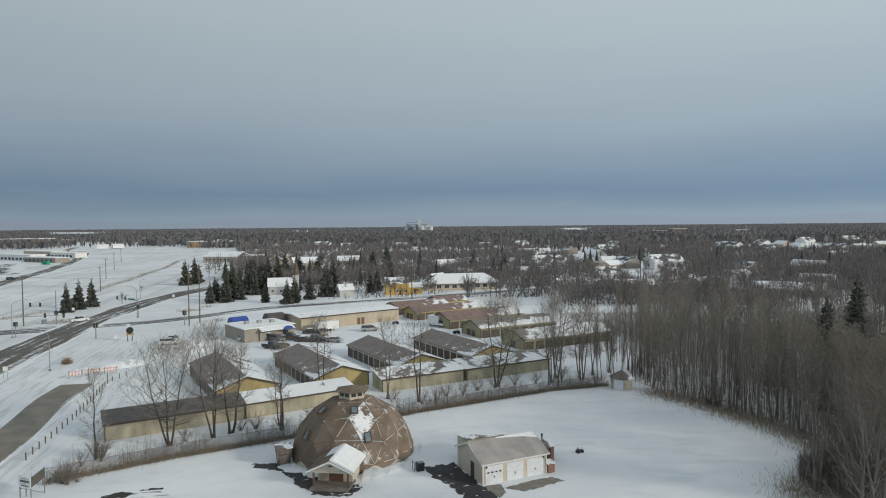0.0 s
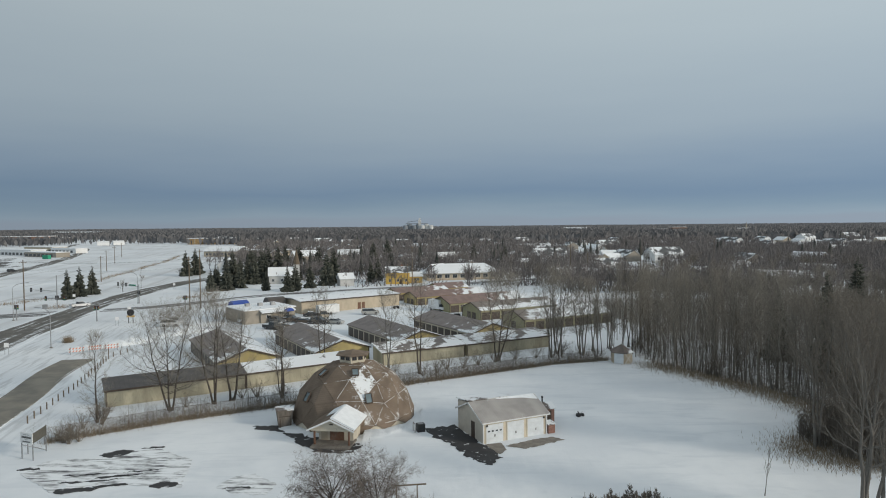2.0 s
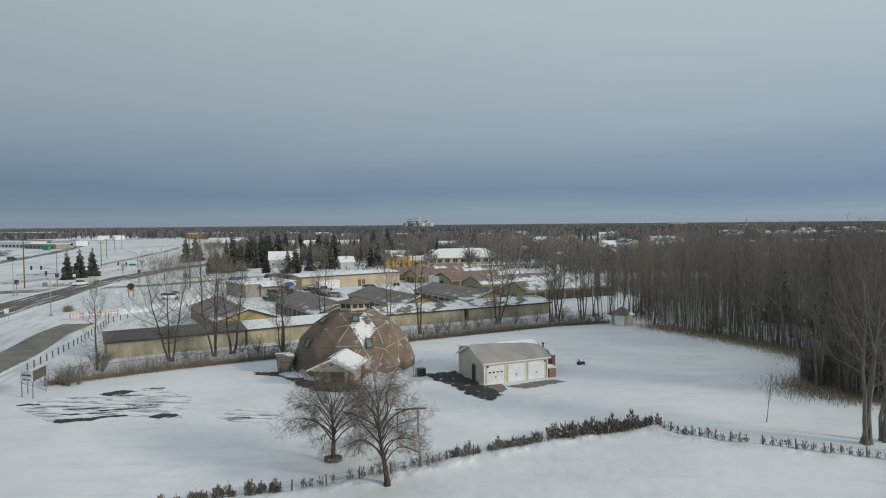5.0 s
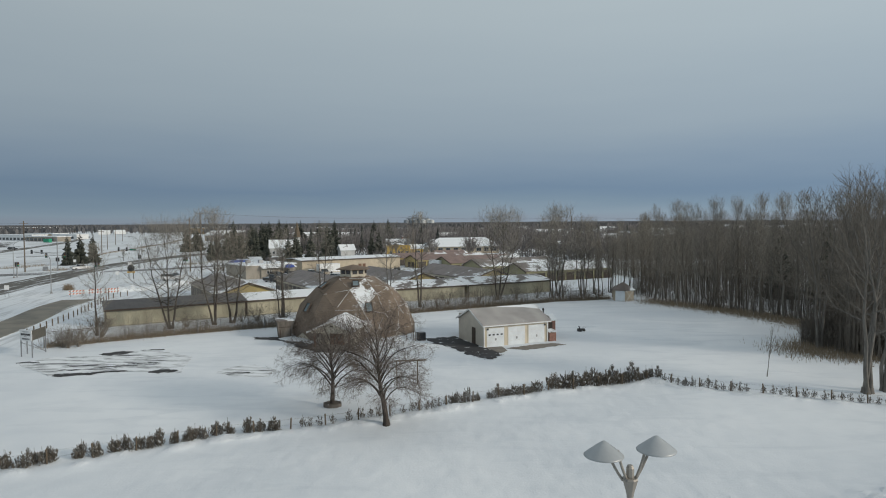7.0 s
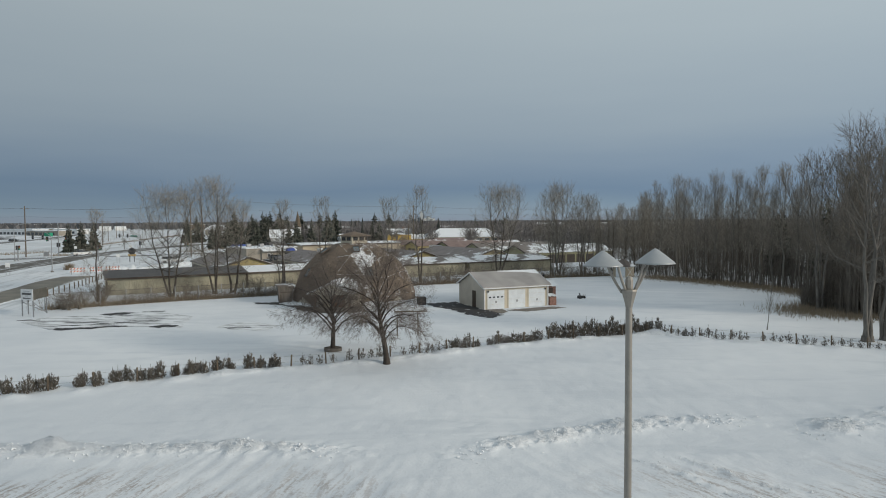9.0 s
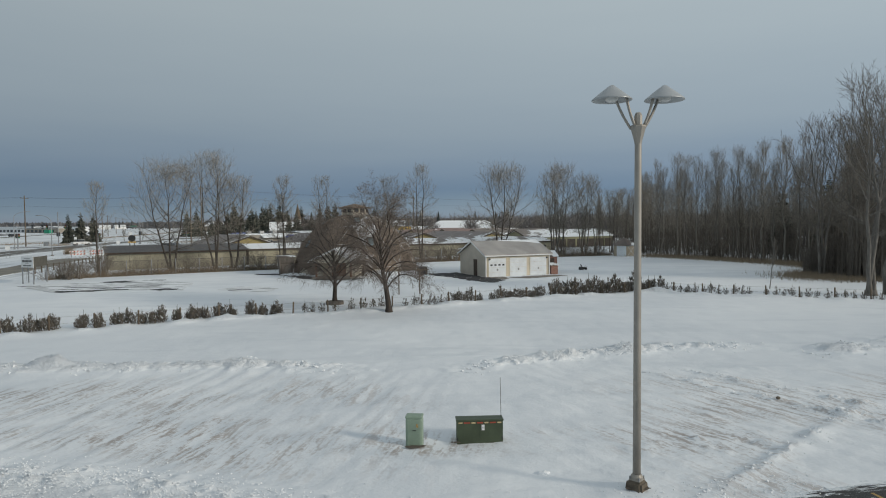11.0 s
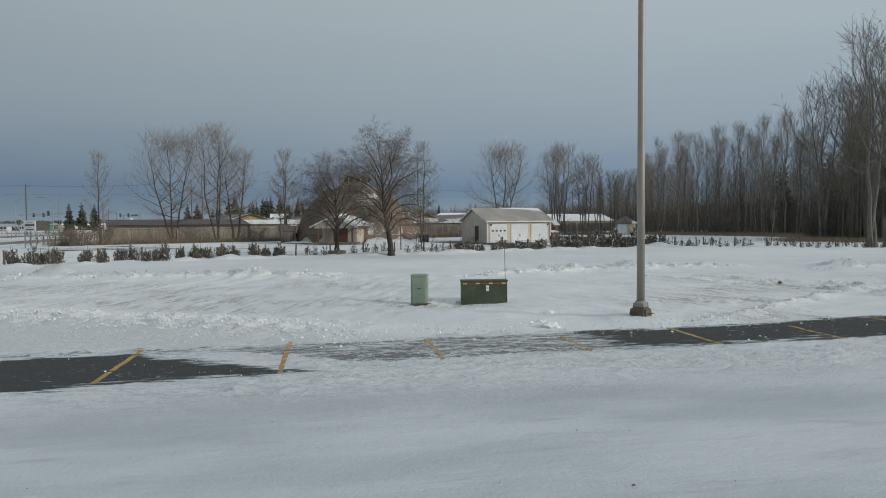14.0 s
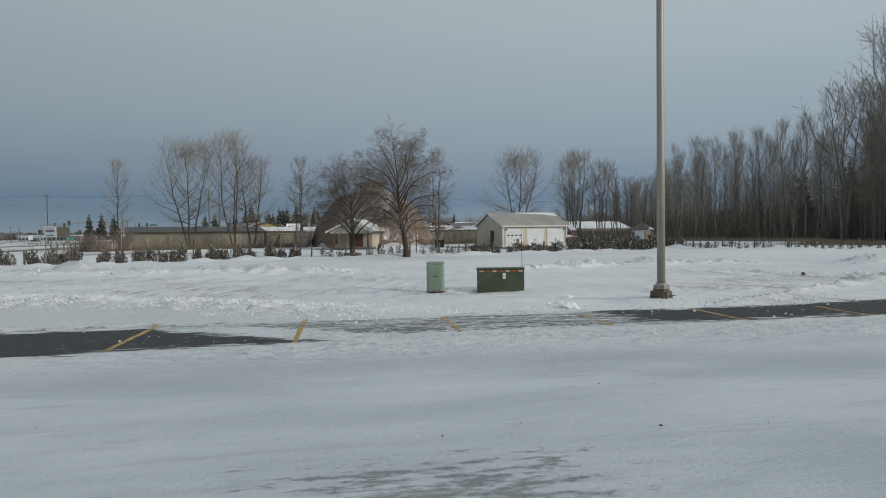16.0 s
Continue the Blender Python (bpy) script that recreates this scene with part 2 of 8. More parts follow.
def make_lot():
    """Packed snow over asphalt; the asphalt is bare in wind-swept patches along the stalls. Local x runs along the stall heads."""
    n = Nodes("packed_snow_on_asphalt")
    x, y, z = n.xyz(n.co)
    drag = n.noise(1.0, 7, n.scaled(n.co, (0.45, 3.4, 1)), 0.68, 0.3)
    scratch = n.noise(1.0, 6, n.scaled(n.co, (1.5, 10.0, 1)), 0.7, 0.2)
    grit = n.noise(22, 5)
    chunk = n.noise(1.0, 6, n.scaled(n.co, (2.2, 5.0, 1)))
    crust = n.noise(1.0, 7, n.scaled(n.co, (9.0, 17.0, 1)), 0.7)

    def under(a, b, k, v):
        """v - (a x + b y) / k: positive on the inner side of a line."""
        return n.m("SUBTRACT", v, n.m("ADD", n.m("MULTIPLY", x, a / k), n.m("MULTIPLY", y, b / k)))

    def low(*vs):
        out = vs[0]
        for v in vs[1:]:
            out = n.m("MINIMUM", out, v)
        return out
    left = low(n.m("ADD", y, n.m("MULTIPLY_ADD", x, -0.12, 2.25)), under(0, 1, 1, -0.45), under(1.9, 3.0, 3.55, -3.31))
    top = n.m("MULTIPLY_ADD", n.step(x, 7.0, 11.0), 0.55, 0.12)
    right = low(n.m("ADD", y, 1.8), n.m("SUBTRACT", top, y), n.m("MULTIPLY", n.m("SUBTRACT", x, 3.3), 0.5))
    strip = low(n.m("ADD", y, n.m("MULTIPLY_ADD", n.step(x, -4.0, -1.0), 1.35, 0.95)), under(0, 1, 1, 0.2), n.m("MULTIPLY", n.m("ADD", x, 9.0), 0.3), n.m("MULTIPLY", n.m("SUBTRACT", 6.0, x), 0.5))
    slick = low(n.m("ADD", y, 9.9), under(0, 1, 1, -7.85), n.m("MULTIPLY", n.m("ADD", x, 2.9), 0.6), n.m("MULTIPLY", n.m("SUBTRACT", 0.35, x), 0.6))
    solid_f = n.m("MAXIMUM", left, right)
    thin_f = n.step(strip, -0.05, 0.45)
    rag = n.m("ADD", n.m("MULTIPLY", n.m("SUBTRACT", drag, 0.5), 1.5), n.m("MULTIPLY", n.m("SUBTRACT", scratch, 0.5), 1.3))
    bare = n.step(n.m("ADD", solid_f, rag), -0.02, 0.14)
    ragged = n.noise(1.0, 7, n.scaled(n.co, (5.0, 13.0, 1)), 0.72, 0.4)
    mixed = n.m("ADD", n.m("MULTIPLY", drag, 0.25), n.m("ADD", n.m("MULTIPLY", scratch, 0.35), n.m("MULTIPLY", ragged, 0.40)))
    thin_f = n.m("MULTIPLY", thin_f, n.m("MULTIPLY_ADD", n.step(x, -7.0, -2.0), 0.3, 0.7))
    streaky = n.m("MULTIPLY", n.step(n.m("MULTIPLY_ADD", thin_f, 0.16, mixed), 0.612, 0.695), n.step(thin_f, 0.05, 0.3))
    bare = n.m("MAXIMUM", bare, n.m("MULTIPLY", streaky, 0.80))
    worn = n.step(n.m("MULTIPLY_ADD", n.step(slick, -0.1, 0.8), 0.16, n.noise(4.0, 9, n.scaled(n.co, (0.8, 2.2, 1)), 0.74)), 0.60, 0.74)
    bare = n.m("MAXIMUM", bare, n.m("MULTIPLY", n.m("MULTIPLY", worn, n.step(slick, -0.2, 0.2)), 0.55))
    flecks = n.step(n.noise(1.0, 5, n.scaled(n.co, (3.0, 14.0, 1)), 0.7), 0.62, 0.67)
    bare = n.m("MULTIPLY", bare, n.m("SUBTRACT", 1.0, n.m("MULTIPLY", flecks, 0.85)))
    asphalt = n.mix(n.step(grit, 0.3, 0.7), (0.040, 0.041, 0.043), (0.070, 0.070, 0.071))
    snow = n.mix(n.step(n.noise(0.35, 5, n.scaled(n.co, (0.5, 1.6, 1))), 0.33, 0.66), (0.48, 0.535, 0.58), (0.64, 0.695, 0.735))
    snow = n.mix(n.m("MULTIPLY", n.step(n.m("ADD", drag, n.m("MULTIPLY", chunk, 0.3)), 0.66, 0.86), 0.55), snow, (0.42, 0.465, 0.51))
    snow = n.mix(n.m("MULTIPLY", n.step(n.noise(60, 3), 0.62, 0.72), 0.30), snow, (0.42, 0.45, 0.48))
    # loose bright drag marks by the stalls
    loose = n.m("MULTIPLY", n.step(n.m("MULTIPLY_ADD", drag, 1.6, y), -4.2, -2.4), n.step(n.m("ADD", n.m("MULTIPLY", chunk, 0.35), n.m("MULTIPLY", crust, 0.65)), 0.40, 0.56))
    snow = n.mix(n.m("MULTIPLY", loose, 0.85), snow, (0.80, 0.835, 0.86))
    col = n.mix(bare, snow, asphalt)
    n.bump(n.m("ADD", n.m("MULTIPLY", n.m("SUBTRACT", 1.0, bare), 2.0), n.m("ADD", n.m("MULTIPLY", chunk, n.m("MULTIPLY_ADD", n.step(y, -6.0, -3.5), 2.0, 0.7)), n.m("ADD", drag, n.m("ADD", n.m("MULTIPLY", grit, 0.5), n.m("MULTIPLY", crust, n.m("MULTIPLY_ADD", n.step(y, -6.0, -3.0), 3.0, 0.6)))))), 0.6, 0.025)
    return n.done(col, n.m("MULTIPLY_ADD", bare, -0.12, 0.80), 0.0, 0.3)


def make_road(name, cover, pale=1.0):
    """Worn asphalt with drifted snow; cover: how much of it is white."""
    tint = pale if isinstance(pale, tuple) else (pale, pale, pale)
    n = Nodes(name)
    x, y, z = n.xyz(n.co)
    grit = n.noise(9, 5, n.pos)
    broad = n.noise(0.25, 4, n.pos)
    col = n.mix(n.step(broad, 0.3, 0.7), tuple(a * b for a, b in zip((0.075, 0.075, 0.078), tint)), tuple(a * b for a, b in zip((0.125, 0.122, 0.12), tint)))
    col = n.mix(n.m("MULTIPLY", grit, 0.4), col, (0.17, 0.165, 0.16))
    uv = n.t.nodes.new("ShaderNodeUVMap").outputs[0]
    u, v, _ = n.xyz(uv)
    lanes = n.noise(1.0, 5, n.scaled(uv, (0.028, 3.2, 1)), 0.6)
    edge = n.step(n.m("ABSOLUTE", n.m("SUBTRACT", v, 0.0)), 0.55, 1.0)
    mask = n.step(n.m("ADD", n.m("ADD", lanes, n.m("MULTIPLY", edge, 0.22)), n.m("MULTIPLY", n.noise(0.7, 5, n.pos), 0.25)), 0.86 - cover, 0.98 - cover)
    col = n.mix(mask, col, (0.74, 0.77, 0.80))
    n.bump(grit, 0.2, 0.01)
    return n.done(col, 0.85, 0.0, 0.25)


def make_bark(name, c):
    n = Nodes(name)
    ridge = n.noise(6, 5, n.scaled(n.co, (1, 1, 0.22)))
    broad = n.noise(0.6, 3)
    col = n.mix(n.step(ridge, 0.3, 0.7), shade(c, 0.6), shade(c, 1.3))
    col = n.mix(n.m("MULTIPLY", broad, 0.4), col, shade(c, 0.7))
    col = n.mix(n.m("MULTIPLY", n.rnd(), 0.35), col, shade(c, 0.62))
    n.bump(ridge, 0.6, 0.02)
    return n.done(col, 0.9, 0.0, 0.15)


def make_leaf(name, c, c2, snow=0.0):
    n = Nodes(name)
    col = n.mix(n.island(), c, c2)
    col = n.mix(n.m("MULTIPLY", n.rnd(), 0.3), col, shade(c, 0.6))
    if snow:
        col = n.mix(n.m("MULTIPLY", n.step(n.island(), 1 - snow, 1 - snow * 0.6), 0.9), col, SNOW)
    return n.done(col, 0.85, 0.0, 0.15)


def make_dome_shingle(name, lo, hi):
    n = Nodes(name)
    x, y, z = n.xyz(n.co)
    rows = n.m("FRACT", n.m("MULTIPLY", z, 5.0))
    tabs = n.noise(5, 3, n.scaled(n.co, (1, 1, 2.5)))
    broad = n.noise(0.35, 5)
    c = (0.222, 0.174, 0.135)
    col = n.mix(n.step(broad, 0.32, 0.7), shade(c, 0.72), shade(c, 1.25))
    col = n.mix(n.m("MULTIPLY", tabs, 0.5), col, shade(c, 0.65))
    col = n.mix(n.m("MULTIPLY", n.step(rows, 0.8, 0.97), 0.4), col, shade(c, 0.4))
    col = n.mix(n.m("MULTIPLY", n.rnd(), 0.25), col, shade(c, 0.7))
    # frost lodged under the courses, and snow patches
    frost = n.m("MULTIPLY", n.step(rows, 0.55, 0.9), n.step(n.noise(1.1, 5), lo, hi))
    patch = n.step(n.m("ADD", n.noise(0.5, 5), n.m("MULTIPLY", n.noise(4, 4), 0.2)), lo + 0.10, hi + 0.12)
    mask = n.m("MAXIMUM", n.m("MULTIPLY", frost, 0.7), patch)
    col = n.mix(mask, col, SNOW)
    n.bump(n.m("ADD", rows, tabs), 0.5, 0.02)
    return n.done(col, 0.88, 0.0, 0.2)


M = {
    "ground": make_snow_ground(), "lot": make_lot(),
    "road": make_road("snowy_asphalt_road", 0.21, (1.22, 1.17, 1.03)), "road_bare": make_road("bare_asphalt_road", 0.02, (2.35, 2.22, 1.85)), "road_white": make_road("snow_covered_street", 0.24),
    "asphalt": with_snow("bare_asphalt_streaked_with_snow", (0.050, 0.050, 0.052), 0.735, 0.78, 0.8, scale=0.6, fine=2.5, stretch=(1, 2.2, 1)),
    "asphalt_streak": with_snow("wet_asphalt_under_blown_snow", (0.055, 0.055, 0.057), 0.735, 0.80, 0.8, scale=0.6, fine=2.5, stretch=(1, 2.2, 1)),
    "garage_siding": plain("pale_taupe_siding", (0.56, 0.52, 0.45), 0.75, var=0.1, scale=0.8, fine=12),
    "garage_front": plain("cream_tan_siding", (0.62, 0.55, 0.43), 0.75, var=0.1, scale=0.8, fine=12),
    "snow": plain("fresh_snow", SNOW, 0.85, var=0.06, scale=1.5, fine=8, bump=0.4),
    "line": with_snow("worn_yellow_paint", (0.46, 0.31, 0.11), 0.68, 0.80, 0.7, scale=7.0, fine=25.0),
    "steel": plain("brushed_steel", (0.36, 0.335, 0.30), 0.5, metal=0.35, var=0.12, scale=1.5, fine=30, bump=0.05),
    "shade": plain("grey_painted_shade", (0.40, 0.42, 0.43), 0.4, metal=0.2, var=0.08, bump=0.03),
    "concrete": plain("weathered_concrete", (0.15, 0.125, 0.095), 0.9, var=0.3, scale=3, fine=30, bump=0.5),
    "slab": plain("concrete_slab", (0.22, 0.20, 0.175), 0.9, var=0.25, scale=1.0, fine=14, bump=0.3),
    "green_light": plain("pale_green_paint", (0.25, 0.33, 0.255), 0.5, var=0.12, scale=2.5, fine=30, bump=0.05),
    "green_dark": plain("dark_olive_green_paint", (0.062, 0.082, 0.048), 0.5, var=0.2, scale=2.5, fine=30, bump=0.05),
    "red_tape": plain("red_reflective_tape", (0.36, 0.07, 0.04), 0.5, var=0.2, scale=9),
    "pale_tape": plain("pale_reflective_tape", (0.55, 0.44, 0.25), 0.5, var=0.2, scale=9),
    "clapboard": plain("weathered_white_clapboard", (0.50, 0.50, 0.49), 0.7, var=0.12, scale=0.5, fine=6),
    "white": plain("white_paint", (0.76, 0.77, 0.77), 0.55, var=0.08, scale=1.0, fine=15, bump=0.05),
    "door_white": plain("white_garage_door_paint", (0.72, 0.76, 0.79), 0.5, var=0.08, scale=1.2, bump=0.05),
    "tan": plain("tan_siding", (0.50, 0.43, 0.33), 0.75, var=0.14, scale=0.7, fine=10, streak=(1, 1, 0.4)),
    "grey_siding": plain("grey_taupe_siding", (0.33, 0.30, 0.255), 0.75, var=0.1, scale=0.8, fine=12),
    "cream": plain("cream_siding", (0.60, 0.55, 0.45), 0.75, var=0.1, scale=0.8, fine=12),
    "wall_metal": plain("stained_cream_metal_siding", (0.42, 0.39, 0.29), 0.6, var=0.34, scale=0.35, fine=6, streak=(1, 1, 0.3)),
    "yellow": plain("yellow_metal_siding", (0.45, 0.37, 0.17), 0.6, var=0.16, scale=0.5, fine=9, streak=(1, 1, 0.3)),
    "yellow_house": plain("yellow_house_paint", (0.60, 0.41, 0.11), 0.7, var=0.12, scale=0.6, fine=9),
    "olive": plain("olive_tan_metal_siding", (0.30, 0.285, 0.17), 0.6, var=0.16, scale=0.5, fine=9, streak=(1, 1, 0.3)),
    "brown": plain("dark_brown_trim", (0.075, 0.055, 0.042), 0.6, var=0.2, scale=1.5),
    "rollup": plain("dark_brown_roll_up_door", (0.085, 0.068, 0.056), 0.5, var=0.2, scale=1.0, rnd=0.3),
    "wood": plain("weathered_post_wood", (0.175, 0.138, 0.100), 0.9, var=0.35, scale=5, fine=30, bump=0.5, rnd=0.4, streak=(1, 1, 0.2)),
    "redwood": plain("red_brown_stained_wood", (0.17, 0.092, 0.06), 0.7, var=0.2, scale=3),
    "cupola": plain("weathered_tan_boards", (0.27, 0.215, 0.165), 0.8, var=0.2, scale=2),
    "brick": plain("red_brown_brick", (0.29, 0.16, 0.125), 0.85, var=0.25, scale=5, fine=25, bump=0.4),
    "brick_far": plain("orange_brick_wall", (0.27, 0.16, 0.115), 0.85, var=0.25, scale=0.3, fine=3),
    "tan_far": plain("ochre_block_wall", (0.44, 0.30, 0.15), 0.85, var=0.15, scale=0.1, fine=1),
    "glass": plain("dark_window_glass", (0.045, 0.055, 0.065), 0.12, var=0.3, scale=0.6, bump=0.0, spec=0.7),
    "skyglass": plain("skylight_glass", (0.16, 0.21, 0.23), 0.12, var=0.2, scale=0.6, bump=0.0, spec=0.8),
    "rubber": plain("black_rubber", (0.022, 0.022, 0.024), 0.8, var=0.2),
    "black": plain("black_plastic", (0.03, 0.031, 0.033), 0.5, var=0.2),
    "grey_metal": plain("galvanised_metal", (0.34, 0.35, 0.36), 0.5, metal=0.5, var=0.15, scale=1.5),
    "chain": plain("dull_galvanised_wire", (0.20, 0.185, 0.165), 0.6, metal=0.2, var=0.2),
    "blue": plain("blue_tarpaulin", (0.035, 0.085, 0.36), 0.45, var=0.25, scale=1.5),
    "green_sign": plain("green_sign_sheet", (0.02, 0.30, 0.17), 0.5, var=0.1),
    "orange": plain("orange_red_stripe", (0.55, 0.11, 0.04), 0.5, var=0.15, scale=3),
    "red_lens": plain("red_lens", (0.12, 0.012, 0.012), 0.3, var=0.1),
    "clear_lens": plain("clear_lens", (0.6, 0.6, 0.58), 0.2, var=0.1),
    "silo": plain("pale_concrete_silo", (0.56, 0.57, 0.565), 0.8, var=0.12, scale=0.05, fine=0.5),
    "silo_grey": plain("grey_metal_silo", (0.21, 0.235, 0.26), 0.6, var=0.15, scale=0.05, fine=0.5),
    "roof_brown": with_snow("brown_metal_roof_with_snow", (0.215, 0.182, 0.168), 0.78, 0.84, 0.5, ribs=1.6, gx=0.017),
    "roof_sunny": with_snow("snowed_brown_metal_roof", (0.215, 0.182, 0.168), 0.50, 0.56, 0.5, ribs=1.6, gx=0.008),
    "roof_edge": with_snow("brown_metal_roof_with_white_end", (0.215, 0.185, 0.165), 0.47, 0.55, 0.5, ribs=1.6, gx=0.018, gy=-0.03),
    "roof_eave": with_snow("brown_metal_roof_with_snowed_eave", (0.215, 0.185, 0.165), 0.78, 0.84, 0.5, ribs=1.6, gx=0.006, gy=-0.075),
    "roof_red": with_snow("red_brown_metal_roof_with_snow", (0.25, 0.172, 0.148), 0.74, 0.80, 0.5, ribs=1.6, gx=0.025),
    "roof_bare": with_snow("dark_brown_metal_roof", (0.10, 0.09, 0.085), 0.84, 0.9, 0.5, ribs=1.6, rib_axis=0),
    "shed_roof": with_snow("brown_shed_shingles_part_snowed", (0.20, 0.17, 0.155), 0.60, 0.70, 0.7, scale=0.5, gx=0.12),
    "roof_half": with_snow("half_snowed_metal_roof", (0.20, 0.175, 0.16), 0.55, 0.62, 0.55, ribs=1.6, rib_axis=0),
    "roof_white": with_snow("snow_covered_roof", (0.16, 0.14, 0.13), 0.40, 0.47, 0.6, fine=2.0),
    "roof_garage": with_snow("grey_brown_ribbed_roof", (0.385, 0.365, 0.348), 0.78, 0.86, 0.5, ribs=3.3, rib_axis=0, scale=0.4),
    "roof_grey": with_snow("grey_shingle_roof_with_snow", (0.12, 0.125, 0.13), 0.58, 0.66, 0.8),
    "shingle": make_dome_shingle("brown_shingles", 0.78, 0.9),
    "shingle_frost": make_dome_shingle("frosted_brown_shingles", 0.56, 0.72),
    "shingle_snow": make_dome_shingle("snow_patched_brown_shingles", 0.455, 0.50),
    "bark": make_bark("grey_brown_bark", (0.20, 0.187, 0.168)),
    # fence and yard trunks: their back-lit darkness is put into these two bark colours
    "bark_dark": make_bark("dark_grey_brown_bark", (0.105, 0.092, 0.080)),
    "bark_backlit": make_bark("blackish_brown_bark", (0.074, 0.063, 0.055)),
    "bark_pale": make_bark("pale_poplar_bark", (0.255, 0.24, 0.21)),
    "twig": make_bark("brown_twigs", (0.22, 0.195, 0.165)),
    "brush": make_bark("brown_brush_twigs", (0.185, 0.166, 0.143)),
    "twig_red": make_bark("russet_twigs", (0.185, 0.155, 0.135)),
    "twig_grey": make_bark("grey_brown_twigs", (0.315, 0.290, 0.250)),
    "needle": make_leaf("spruce_needles", (0.056, 0.064, 0.055), (0.120, 0.124, 0.100)),
    "fence_wire": plain("weathered_fence_wire", (0.145, 0.125, 0.105), 0.7, var=0.2, scale=1.5),
    "board_back": plain("weathered_board_back", (0.11, 0.105, 0.09), 0.8, var=0.2, scale=2),
    "cedar": make_leaf("winter_cedar_foliage", (0.112, 0.106, 0.088), (0.232, 0.200, 0.170), 0.09),
    "grass": make_leaf("dry_grass", (0.225, 0.180, 0.128), (0.36, 0.292, 0.210)),
    # the haze over the far trees is put into these two base colours
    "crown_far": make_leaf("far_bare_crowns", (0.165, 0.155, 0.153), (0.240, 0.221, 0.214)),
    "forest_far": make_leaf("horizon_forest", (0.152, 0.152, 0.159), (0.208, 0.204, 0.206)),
    "swept": with_snow("wind_swept_asphalt", (0.11, 0.112, 0.118), 0.40, 0.68, 0.8, scale=0.5, fine=1.6, stretch=(0.5, 3.0, 1)),
    "forest_litter": with_snow("leaf_litter_under_thin_snow", (0.20, 0.175, 0.145), 0.42, 0.80, 0.9, scale=1.6, fine=7.0),
    "grey_boards": plain("weathered_grey_brown_boards", (0.17, 0.150, 0.130), 0.85, var=0.3, scale=4, fine=25, bump=0.4, streak=(1, 1, 0.2)),
    "litter": with_snow("brown_brush_litter", (0.13, 0.11, 0.09), 0.63, 0.74, 0.9, scale=0.5, fine=4.0),
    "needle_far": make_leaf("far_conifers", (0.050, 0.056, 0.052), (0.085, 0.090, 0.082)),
}

